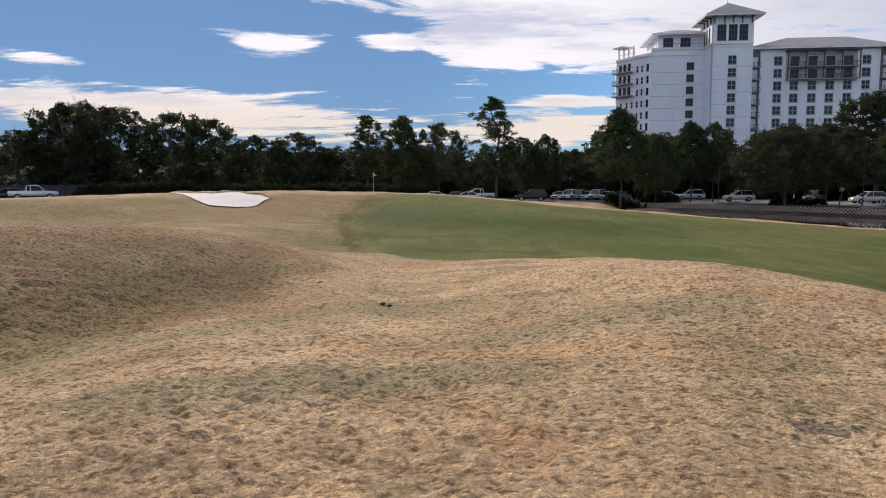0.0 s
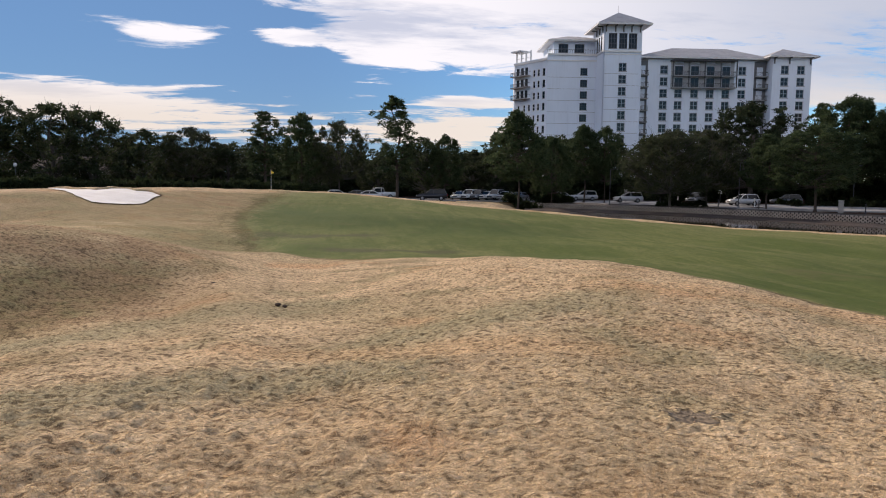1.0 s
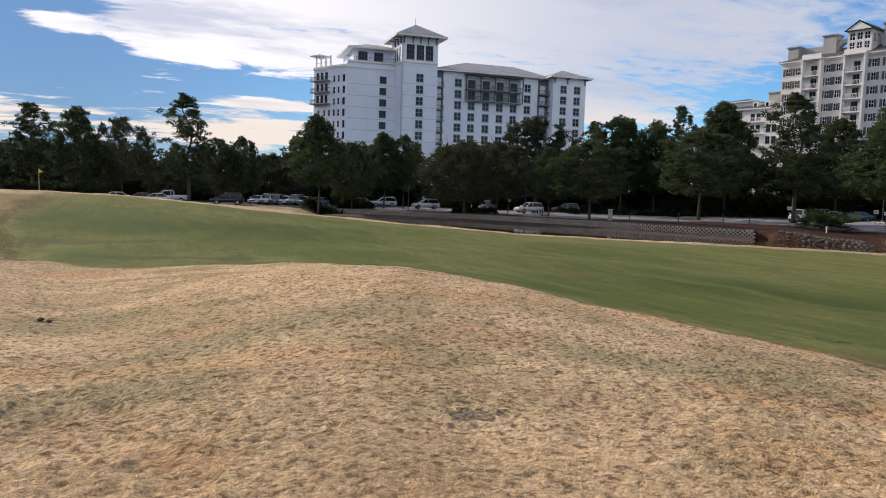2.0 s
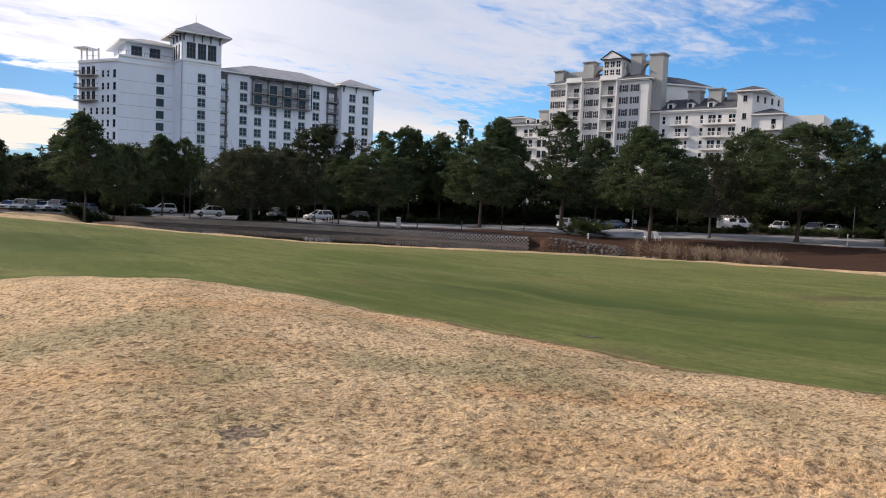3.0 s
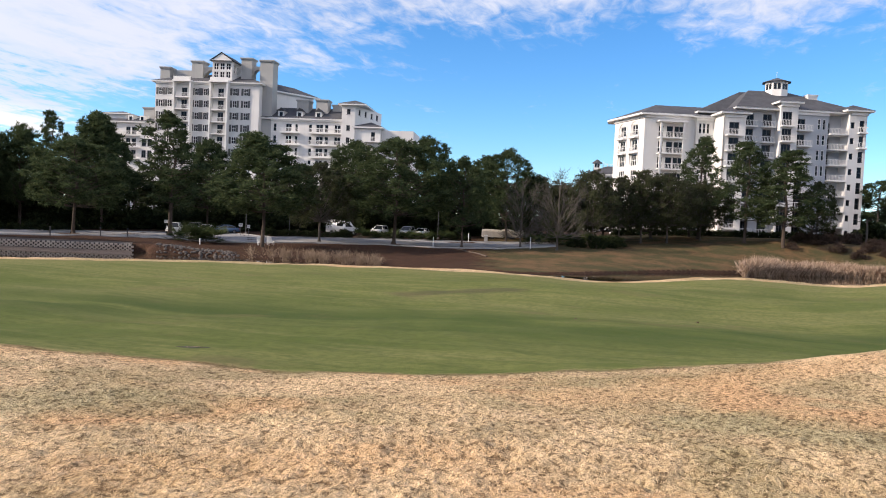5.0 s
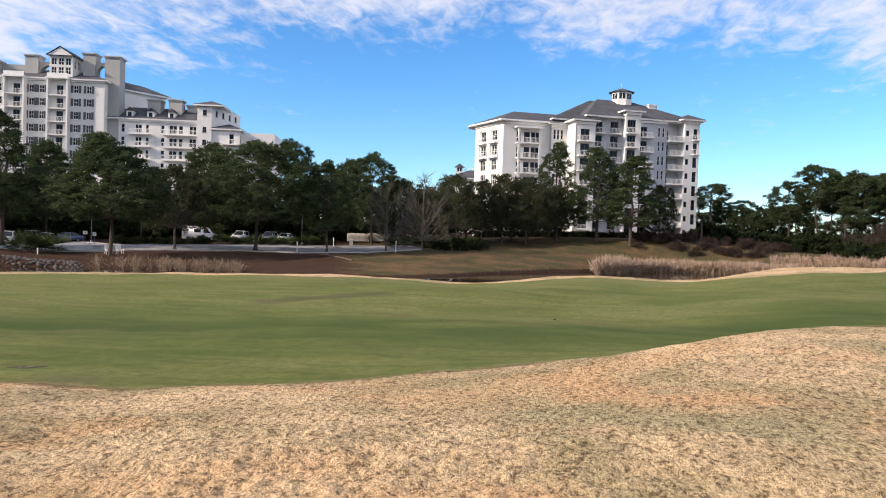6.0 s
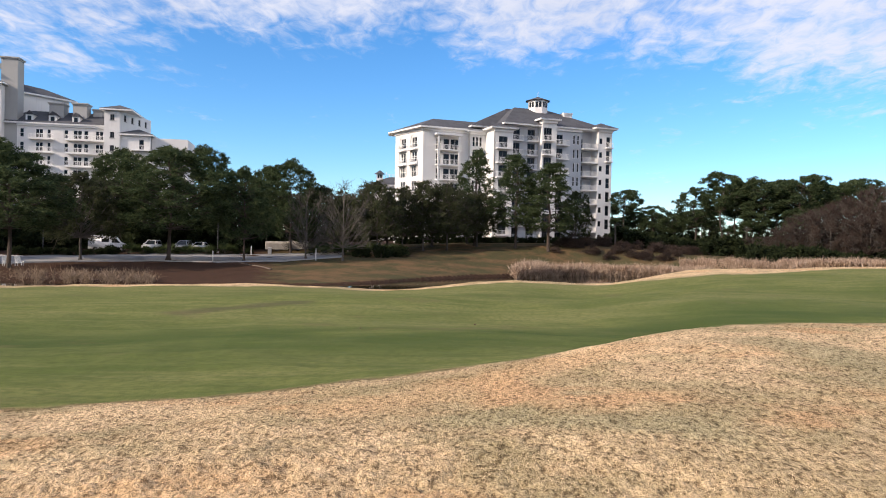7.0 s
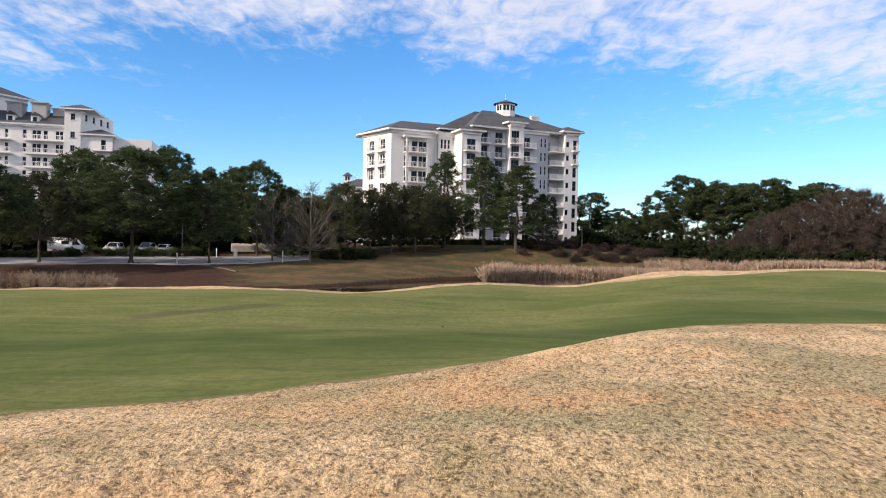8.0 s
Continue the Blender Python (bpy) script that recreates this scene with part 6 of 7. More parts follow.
for x, y, r in ((-0.98, 11.3, 0.05), (-0.88, 11.33, 0.045), (-2.5, 14.3, 0.045), (28.0, -0.9, 0.05), (24.0, 3.0, 0.04)):
    clod(x, y, r, "small dark clod of soil on turf")


def build_edging():
    """A buried timber edge that runs down the mulched bank."""
    bm = bmesh.new()
    pts = [on_ground(-72.6 - 2.4 * k / 8, 101.5 - 9.5 * k / 8, 0.04) for k in range(9)]
    limb_r = 0.13
    for p, q in zip(pts, pts[1:]):
        tube(bm, tuple(p), tuple(q), limb_r, limb_r, 6)
    tagged(new("timber_edging", mesh_of("timber_edging", bm, plain("grey_timber", (0.13, 0.095, 0.07), (0.07, 0.055, 0.043), 2.0, 0.9))), "weathered timber edging down the mulched bank", "edging")


build_edging()


# ---- trees ----
def leaf_material(name, dark, light, rough=0.7, sheen=0.12):
    m, n = material(name)
    r = n.add("NewGeometry").outputs["Random Per Island"]
    o = n.add("ObjectInfo").outputs["Random"]
    c = n.mix(r, dark, light)
    c = n.mix(n.math("MULTIPLY", o, 0.4), c, tuple(0.6 * v for v in dark))
    b = n.add("BsdfPrincipled", {"Base Color": c, "Roughness": rough, "Specular IOR Level": sheen})
    t = n.add("BsdfTranslucent", {"Color": c})
    n.add("OutputMaterial", {"Surface": n.add("MixShader", {0: 0.40, 1: b.outputs[0], 2: t.outputs[0]}).outputs[0]})
    return m


def bark_material(name, a, b):
    m, n = material(name)
    co = n.add("TexCoord").outputs["Object"]
    v = n.noise(n.add("Mapping", {0: co, 3: (6, 6, 1.2)}).outputs[0], 2.5, 6.0, 0.65)
    finish(n, n.mix(n.ramp(v, 0.35, 0.68), a, b), 0.95, v, 0.7, 0.04)
    return m


PINE_LEAF = leaf_material("pine_needles", (0.034, 0.058, 0.027), (0.115, 0.145, 0.064))
OAK_LEAF = leaf_material("oak_leaves", (0.030, 0.045, 0.022), (0.088, 0.102, 0.046))
HAZY_LEAF = leaf_material("thin_winter_leaves", (0.042, 0.054, 0.028), (0.100, 0.110, 0.052))
BROWN_LEAF = leaf_material("bare_red_twigs", (0.050, 0.036, 0.030), (0.115, 0.083, 0.066))
DRY_LEAF = leaf_material("dry_bank_grass", (0.13, 0.095, 0.065), (0.46, 0.35, 0.25))
REED_LEAF = leaf_material("dry_reeds", (0.20, 0.14, 0.095), (0.74, 0.57, 0.43))
SHRUB_LEAF = leaf_material("shrub_leaves", (0.016, 0.027, 0.012), (0.046, 0.058, 0.022))
FROND = leaf_material("palm_fronds", (0.03, 0.05, 0.02), (0.09, 0.11, 0.04))
BARK = bark_material("pine_bark", (0.085, 0.062, 0.047), (0.048, 0.037, 0.029))
GREY_BARK = bark_material("grey_bark", (0.115, 0.10, 0.085), (0.06, 0.053, 0.046))


def tri_mesh(name, tris, mat):
    """A mesh of loose triangles from an array (n, 3, 3)."""
    n = len(tris)
    me = bpy.data.meshes.new(name)
    me.vertices.add(3 * n)
    me.vertices.foreach_set("co", np.ascontiguousarray(tris, dtype=np.float32).ravel())
    me.loops.add(3 * n)
    me.loops.foreach_set("vertex_index", np.arange(3 * n, dtype=np.int32))
    me.polygons.add(n)
    me.polygons.foreach_set("loop_start", np.arange(0, 3 * n, 3, dtype=np.int32))
    me.update(calc_edges=True)
    me.materials.append(mat)
    return me


def unit(v):
    return v / (np.linalg.norm(v, axis=-1, keepdims=True) + 1e-9)


def sprays(rng, centres, radii, per, length, width, up=0.25):
    """Leaf triangles round clump centres: narrow blades pointing outwards."""
    c = np.repeat(np.asarray(centres), per, axis=0)
    r = np.repeat(np.asarray(radii), per)[:, None]
    d = unit(rng.normal(size=c.shape))
    d[:, 2] = d[:, 2] * 0.75 + up
    d = unit(d)
    base = c + d * r * rng.uniform(0.1, 0.8, (len(c), 1))
    side = unit(np.cross(d, unit(rng.normal(size=c.shape))))
    ln = length * rng.uniform(0.6, 1.3, (len(c), 1))
    wd = width * rng.uniform(0.6, 1.3, (len(c), 1))
    return np.stack([base - side * wd, base + side * wd, base + d * ln], axis=1)


def limb(bm, pts, r0, r1, sides=5):
    for i in range(len(pts) - 1):
        f0, f1 = i / (len(pts) - 1), (i + 1) / (len(pts) - 1)
        tube(bm, pts[i], pts[i + 1], r0 + (r1 - r0) * f0, r0 + (r1 - r0) * f1, sides, cap=i == len(pts) - 2)


def make_tree(name, seed, label, leaf, bark, height, spread, bare, pads, pad_r, clumps, per, length, width, shape, trunk_r, lean=0.02, flat=0.6, twigs=0, tall=1.0, up=0.25, rise=0.28):
    """One tree: a tapered trunk, limbs that carry uneven pads of leaf clumps, and gaps between the pads."""
    rng = np.random.default_rng(seed)
    ob = thing(name, Matrix.Identity(4), label, "tree")
    bm = bmesh.new()
    stops = [0, 0.2, 0.42, 0.64, 0.85, tall]
    bend = np.array([[rng.normal() * lean * height * f, rng.normal() * lean * height * f, height * f] for f in stops])
    bend[0] = (0, 0, -0.3)
    limb(bm, [tuple(p) for p in bend], trunk_r, trunk_r * 0.12, 9)
    for k in range(5):
        a = rng.uniform(0, 6.28)
        tube(bm, (math.cos(a) * trunk_r * 1.9, math.sin(a) * trunk_r * 1.9, -0.3), (0, 0, 0.7), trunk_r * 0.35, trunk_r * 0.5, 5)

    def spine(f):
        return np.array([np.interp(f, stops, bend[:, i]) for i in range(3)])
    centres, radii = [], []
    for t in range(pads):
        g = min(max((t + 0.5 + rng.uniform(-0.4, 0.4)) / pads, 0.0), 1.0)
        f = bare + (1 - bare) * g
        reach = max(spread / 2 * shape(g) - pad_r * 0.6, 0.15)
        a = t * 2.4 + rng.uniform(-0.5, 0.5)
        r = reach * rng.uniform(0.55, 1.05) if g < 0.93 else reach * 0.3
        out = np.array([math.cos(a), math.sin(a), 0])
        root = spine(max(f - 0.05 - rise * r / height, bare * 0.85))
        c = spine(min(f, tall)) + out * r
        c[2] = height * f - pad_r * flat * 0.5
        mid = root + (c - root) * 0.5 + np.array([0, 0, -0.08 * r])
        limb(bm, [tuple(root), tuple(mid), tuple(c)], trunk_r * (0.36 - 0.22 * g), 0.02, 4)
        size = pad_r * rng.uniform(0.7, 1.25) * (1 - 0.25 * g)
        for k in range(int(clumps * rng.uniform(0.7, 1.3))):
            o = unit(rng.normal(size=3)) * rng.uniform(0.25, 1.0) ** 0.6
            centres.append(c + o * size * np.array([1, 1, flat]))
            radii.append(size * 0.42)
        for k in range(twigs):
            e = c + unit(rng.normal(size=3) + out * 0.6 + np.array([0, 0, 0.9])) * rng.uniform(0.5, 1.1) * size * 1.3
            q = mid + (c - mid) * rng.uniform(0.2, 1)
            tube(bm, tuple(q), tuple(e), 0.026, 0.007, 3, False)
            for j in range(2):
                e2 = e + unit(rng.normal(size=3) + out * 0.5 + np.array([0, 0, 0.8])) * rng.uniform(0.4, 0.9)
                tube(bm, tuple(q + (e - q) * rng.uniform(0.4, 1)), tuple(e2), 0.014, 0.005, 3, False)
    part("trunk", bm, bark, ob)
    tris = sprays(rng, np.array(centres), np.array(radii), per, length, width, up)
    tris[:, :, 2] = np.maximum(tris[:, :, 2], 0.15)
    crown = new("crown", tri_mesh("crown", tris, leaf))
    crown.parent = ob
    return ob


def cone_shape(g):
    return (0.62 + 0.38 * min(g / 0.3, 1)) * (1 - max(g - 0.3, 0) / 0.7 * 0.68)


def round_shape(g):
    return max(0.28, math.sqrt(max(1 - ((g - 0.4) / 0.66) ** 2, 0.05)))


def slim_shape(g):
    return 0.4 + 0.55 * math.sin(math.pi * min(0.1 + g * 0.9, 1)) * (0.75 + 0.25 * math.sin(g * 19))


def flat_shape(g):
    return 0.45 + 0.55 * math.sqrt(max(1 - ((g - 0.5) / 0.6) ** 2, 0.02))


# each kind: pattern trees, then copied to their places
PATTERN = {
    "pine": [make_tree("pine_tree", 11 + i, "dark green pine tree with a rounded crown and bare lower trunk", PINE_LEAF, BARK, 14.0, 9.5, 0.27 + 0.03 * i, 92 + i, 1.0, 8, 44, 0.32, 0.055, (round_shape, cone_shape, round_shape, cone_shape)[i], 0.155, flat=0.95, rise=0.45) for i in range(4)],
    "deep": [make_tree("wood_tree", 101 + i, "dark tree deep in the wood behind the car park", OAK_LEAF, GREY_BARK, 11.0, 10.0, 0.14, 20, 1.9, 6, 24, 0.5, 0.22, round_shape, 0.2, lean=0.03, flat=0.75, tall=0.9) for i in range(2)],
    "slim": [make_tree("slim_pine", 31 + i, "tall slender pine with thin open tufts of needles", PINE_LEAF, BARK, 15.0, 5.5, 0.30, 60, 0.80, 6, 36, 0.32, 0.055, slim_shape, 0.17, flat=0.9) for i in range(2)],
    "cone": [make_tree("young_pine", 131 + i, "pine with a pointed open crown on a slim straight trunk", PINE_LEAF, BARK, 15.0, 7.5, 0.26, 72, 0.85, 6, 34, 0.34, 0.055, cone_shape, 0.15, flat=0.9) for i in range(2)],
    "oak": [make_tree("oak_tree", 41 + i, "dark evergreen oak with a dense broad crown", OAK_LEAF, GREY_BARK, 11.0, 10.0, 0.2, 66, 1.15, 8, 38, 0.24, 0.09, round_shape, 0.26, lean=0.03, flat=0.8, tall=0.9, twigs=2, rise=0.8) for i in range(3)],
    "hazy": [make_tree("winter_tree", 51 + i, "broad tree with thin olive winter foliage on fine twigs", HAZY_LEAF, GREY_BARK, 11.5, 11.5, 0.31, 84, 1.2, 8, 50, 0.24, 0.06, round_shape, 0.17, lean=0.03, flat=0.9, twigs=4, tall=0.85, rise=0.9) for i in range(2)],
    "bare": [make_tree("bare_tree", 61 + i, "leafless grey tree with upswept fine twigs", HAZY_LEAF, GREY_BARK, 9.5, 7.5, 0.2, 34, 1.0, 3, 14, 0.18, 0.03, round_shape, 0.14, lean=0.02, flat=0.9, twigs=9, tall=0.85, rise=1.1) for i in range(2)],
    "grove": [make_tree("tall_pine", 71 + i, "tall pine with a bare trunk and a flat-topped crown", PINE_LEAF, BARK, 15.0, 7.5, (0.44, 0.52, 0.58, 0.48)[i], 58, 0.95, 8, 36, 0.34, 0.06, flat_shape, 0.17, lean=0.035, flat=0.6) for i in range(4)],
    "brown": [make_tree("bare_thicket_tree", 81 + i, "leafless red-brown thicket tree with dense twigs", BROWN_LEAF, GREY_BARK, 10.0, 9.5, 0.14, 48, 1.2, 6, 34, 0.9, 0.022, flat_shape, 0.13, lean=0.04, flat=1.0, twigs=8, tall=0.95, up=1.3) for i in range(2)],
}


def true_size(ob):
    """Height and spread of a pattern tree's crown."""
    me = [c for c in ob.children if c.name.startswith("crown")][0].data
    co = np.empty(3 * len(me.vertices), np.float32)
    me.vertices.foreach_get("co", co)
    co = co.reshape(-1, 3)
    return float(np.percentile(co[:, 2], 99.3)), 2 * float(np.percentile(np.hypot(co[:, 0], co[:, 1]), 94))


SIZES = {o.name: true_size(o) for group in PATTERN.values() for o in group}
USED = set()
PICK = random.Random(5)


def plant(kind, rows, group):
    """Rows of azimuth, distance, height and crown width, in degrees and metres."""
    for az, d, high, wide in rows:
        options = [o for o in PATTERN[kind] if o.name not in USED] or PATTERN[kind]
        src = options[PICK.randrange(len(options))]
        h0, w0 = SIZES[src.name]
        p = on_ground(az, d)
        m = Matrix.Translation(p) @ Matrix.Rotation(PICK.uniform(0, 6.28), 4, "Z") @ Matrix.Diagonal((wide / w0, wide / w0, high / h0, 1))
        if src.name in USED:
            ob = copy_thing(src, m @ Matrix.Diagonal((1 / src.scale.x, 1 / src.scale.y, 1 / src.scale.z, 1)))
        else:
            USED.add(src.name)
            src.matrix_basis = m
            ob = src
        tagged(ob, group=group)


WOOD_OAKS = [(30.7, 118, 9.3, 14.1), (27.9, 118, 13.2, 12.2), (24.8, 122, 13.5, 13.1), (20.8, 118, 12.6, 13.2), (18, 120, 12.1, 11.5), (14.8, 125, 9.9, 10.5), (8.9, 128, 8.2, 10.2), (2.2, 124, 9.3, 8.9), (-2.8, 126, 6.8, 8), (-6.6, 122, 10, 8.3), (-10.4, 132, 8.6, 9.5), (-12.3, 128, 9, 8.2)]
WOOD_HAZY = [(26.5, 126, 14.4, 11.1), (11.4, 126, 10.8, 10.6), (0.3, 116, 12.2, 8.8)]
LEFT_PINES = [(3.3, 116, 13.2, 6.9), (-8.1, 120, 10.6, 6.7), (-14, 110, 14.9, 8.8), (-16.7, 114, 12.3, 6.6)]
SLIM_PINES = [(6.1, 112, 13, 6.3), (-4.3, 108, 15.3, 6.7)]
LOT_A = [(-19.2, 118, 12.3, 7.1), (-20.8, 118, 12, 5.7), (-32.5, 106, 9.9, 6.3), (-35.7, 100, 10.6, 10.8), (-37.6, 135, 17.1, 10.2), (-40.4, 138, 16.8, 7.2), (-43.8, 113, 13.2, 13.5), (-45.1, 135, 19.3, 11.3)]
LOT_SLIM = [(-35.9, 140, 16.7, 6.1), (-42.2, 140, 19.7, 5.4)]
LOT_HAZY = [(-61.5, 108, 11.6, 11.5), (-25.7, 108, 11.8, 12.9), (-28.3, 112, 11, 10.7)]
LOT_OAK = [(-31.4, 130, 16.3, 15.6), (-16.1, 130, 9.9, 7.3)]
MID_PINES = [(-38, 138, 17.1, 8.3), (-40.5, 135, 15.6, 7), (-45.6, 132, 18.5, 10), (-52.9, 130, 15.7, 9.9), (-57.1, 97, 14.8, 12.8), (-64, 130, 16.6, 10.9), (-67.4, 106, 15.4, 16.0), (-69.7, 135, 18.1, 12.4), (-74.5, 130, 14.7, 7.8), (-76.4, 122, 15.4, 10.2), (-72.9, 106, 13.1, 8.5)]
MID_SLIM = [(-50.3, 116, 18.4, 8.8)]
MID_OAK = [(-79, 126, 11.1, 10.6)]
B3_BARE = [(-77.6, 108, 9.8, 6.6), (-80.5, 106, 11.6, 7.6)]
B3_MORE = [(-80.8, 128, 9.5, 9.5), (-82.0, 134, 10.0, 10.5), (-84.0, 130, 9.0, 9.0), (-87.6, 134, 8.2, 9.5), (-90.4, 136, 8.0, 9.0), (-78.0, 133, 11.0, 10.0)]
B3_OAK = [(-99.0, 132, 9.6, 5.8)]
B3_HAZY = [(-83.2, 118, 11.8, 9.0), (-85.2, 122, 10.8, 9.0), (-86.9, 124, 12.0, 10.0), (-88.8, 125, 11.4, 10.4), (-91.2, 130, 9.8, 9.0), (-80.9, 120, 9.8, 8.0)]
B3_PINES = [(-91.0, 134, 17.8, 8.0), (-94.3, 128, 16.6, 9.6), (-96.9, 126, 15.2, 11.5)]
GROVE = [(-102.6, 165, 12.4, 8.3), (-104.9, 165, 9.4, 6.7), (-106.4, 160, 7.6, 6.9), (-108.0, 152, 13.0, 7.8), (-109.9, 150, 16.2, 9.6), (-111.3, 158, 15.0, 8.4), (-112.5, 150, 15.0, 9.4), (-114.2, 156, 15.4, 8.5), (-115.3, 150, 15.6, 10.1), (-116.7, 156, 14.8, 8.7), (-117.9, 152, 14.6, 9.0), (-119.0, 156, 15.2, 9.0), (-120.2, 152, 13.6, 9.2), (-110.8, 168, 15.0, 8.5), (-113.4, 170, 16.0, 9.0), (-116.0, 170, 15.0, 8.5), (-108.8, 170, 10.0, 8.3), (-103.6, 172, 8.0, 6.7), (-105.6, 172, 6.5, 6.7), (-107.2, 168, 8.5, 6.7), (-112.0, 146, 8.5, 5.6), (-114.8, 146, 9.0, 5.6)]
BROWN = [(-119.9, 132, 12.0, 8.0), (-116.0, 134, 8.6, 7), (-124.0, 128, 11.2, 9.0), (-117.9, 136, 10.6, 8), (-121.8, 134, 12.4, 8), (-114.4, 130, 5.6, 6.8), (-117, 126, 9.2, 7.6), (-118.8, 125, 8.4, 7), (-120.9, 122, 11.6, 8.2), (-122.6, 122, 9.4, 8.2), (-112.8, 132, 3.9, 6.4), (-115.2, 128, 7.4, 6.0), (-119.6, 121, 7.0, 7.5), (-123.4, 118, 8.4, 7.5)]
for kind, rows, group in (("oak", WOOD_OAKS, "wood behind the hedge"), ("hazy", WOOD_HAZY, "wood behind the hedge"), ("pine", LEFT_PINES, "pines by the car park"), ("slim", SLIM_PINES, "pines by the car park"),
                          ("pine", LOT_A, "pines by the car park"), ("slim", LOT_SLIM, "pines by the car park"), ("hazy", LOT_HAZY, "trees on the car park"), ("oak", LOT_OAK, "trees on the car park"),
                          ("pine", MID_PINES, "pines by the pond road"), ("slim", MID_SLIM, "pines by the pond road"), ("oak", MID_OAK, "trees by the pond road"), ("bare", B3_BARE, "trees below the tower"),
                          ("oak", B3_OAK, "trees below the tower"), ("hazy", B3_HAZY, "trees below the tower"), ("oak", B3_MORE, "trees below the tower"), ("cone", B3_PINES, "pines before the tower"), ("grove", GROVE, "pine grove"), ("brown", BROWN, "bare thicket")):
    plant(kind, rows, group)

plant("deep", [(-101.5 - i * 1.15, 178 + (i * 37 % 11), 6.4 + (i * 29 % 7) * 0.6 + (1.5 if i > 12 else 0.0), 8.0) for i in range(22)], "wood behind the grove")
# deeper rows of the wood, seen between the nearer trees
deep = random.Random(17)
for i in range(74):
    az = 38 - i * 1.58 + deep.uniform(-0.6, 0.6)
    if az < -79:
        break
    low = az > -12
    kind = "deep"
    plant(kind, [(az, deep.uniform(138, 158), deep.uniform(8.0, 10.0) if low else deep.uniform(10.0, 13.0), deep.uniform(9, 12.5))], "deeper wood")
for i in range(44):
    az = 37 - i * 2.4 + deep.uniform(-0.8, 0.8)
    if az < -66:
        break
    plant("deep", [(az, deep.uniform(160, 172), deep.uniform(7.5, 10.0), deep.uniform(11, 14))], "deeper wood")


# ---- shrubs, hedge, palms and reeds ----
def make_shrub(name, seed, label, leaf, w, d, h, clumps, per, length, width, group=""):
    rng = np.random.default_rng(seed)
    ob = thing(name, Matrix.Identity(4), label, "shrub", group)
    u = unit(rng.normal(size=(clumps, 3)))
    u[:, 2] = np.abs(u[:, 2])
    c = u * np.array([w / 2, d / 2, h]) * rng.uniform(0.45, 0.88, (clumps, 1))
    crown = new("foliage", tri_mesh("foliage", sprays(rng, c, np.full(clumps, 0.3), per, length, width), leaf))
    crown.parent = ob
    bm = bmesh.new()
    for k in range(10):
        e = c[k % clumps] * 0.85
        tube(bm, (e[0] * 0.1, e[1] * 0.1, -0.15), tuple(e), 0.035, 0.01, 4)
    tagged(part("stem", bm, GREY_BARK, ob), kind="stuff")
    return ob


def make_palmetto(name, seed, label, trunk, fronds, size, group=""):
    """Fan palms: stalks that carry folded fans of narrow leaflets."""
    rng = np.random.default_rng(seed)
    ob = thing(name, Matrix.Identity(4), label, "palm", group)
    bm = bmesh.new()
    if trunk > 0.5:
        limb(bm, [(0, 0, -0.3), (0.05, 0, trunk * 0.5), (0.1, 0.05, trunk)], 0.2, 0.15, 8)
    tris = []
    for k in range(fronds):
        a, e = rng.uniform(0, 6.28), rng.uniform(-0.35, 1.35) if trunk > 0.5 else rng.uniform(0.15, 1.3)
        d = np.array([math.cos(a) * math.cos(e), math.sin(a) * math.cos(e), math.sin(e)])
        base = np.array([0.1 if trunk > 0.5 else rng.normal() * 0.5, rng.normal() * (0.03 if trunk > 0.5 else 0.5), trunk])
        hub = base + d * size * 0.55
        tube(bm, tuple(base), tuple(hub), 0.02, 0.012, 3, False)
        side = unit(np.cross(d, np.array([0, 0, 1.0])))
        for j in range(13):
            f = (j / 12 - 0.5) * 2.5
            v = d * math.cos(f) + side * math.sin(f)
            v = unit(v + np.array([0, 0, -0.15 * abs(f)]))
            w = np.cross(v, np.cross(d, side)) * 0.035 * size
            tris.append([hub - w, hub + w, hub + v * size * 0.55])
    tagged(part("stem", bm, GREY_BARK, ob), kind="stuff")
    fr = new("crown", tri_mesh("crown", np.array(tris), FROND))
    fr.parent = ob
    return ob


SHRUBS = [make_shrub("shrub", 91 + i, "low dark green evergreen shrub in a planting bed", SHRUB_LEAF, 3.0, 2.4, 1.4, 40, 36, 0.26, 0.075) for i in range(2)]
PALMETTOS = [make_palmetto("palmetto", 95 + i, "low fan-leaved palmetto clump beside the road", 0.0, 26, 1.7) for i in range(2)]
PALM = make_palmetto("fan_palm", 99, "small fan palm with a straight grey trunk", 4.6, 34, 1.8)
BRUSH = [make_shrub("brush", 121 + i, "low red-brown leafless brush on the bank", BROWN_LEAF, 3.2, 2.4, 1.5, 40, 40, 0.5, 0.022) for i in range(2)]
shrub_sources = {"brush": BRUSH, "shrub": SHRUBS, "palmetto": PALMETTOS, "palm": [PALM]}


def set_plants(kind, rows, group, scale=1.0):
    for az, d, s in rows:
        options = [o for o in shrub_sources[kind] if o.name not in USED] or shrub_sources[kind]
        src = options[PICK.randrange(len(options))]
        m = Matrix.Translation(on_ground(az, d)) @ Matrix.Rotation(PICK.uniform(0, 6.28), 4, "Z") @ Matrix.Diagonal((s, s, s * PICK.uniform(0.85, 1.1), 1))
        if src.name in USED:
            ob = copy_thing(src, m @ Matrix.Diagonal((1 / src.scale.x, 1 / src.scale.y, 1 / src.scale.z, 1)))
        else:
            USED.add(src.name)
            src.matrix_basis = m
            ob = src
        tagged(ob, group=group)


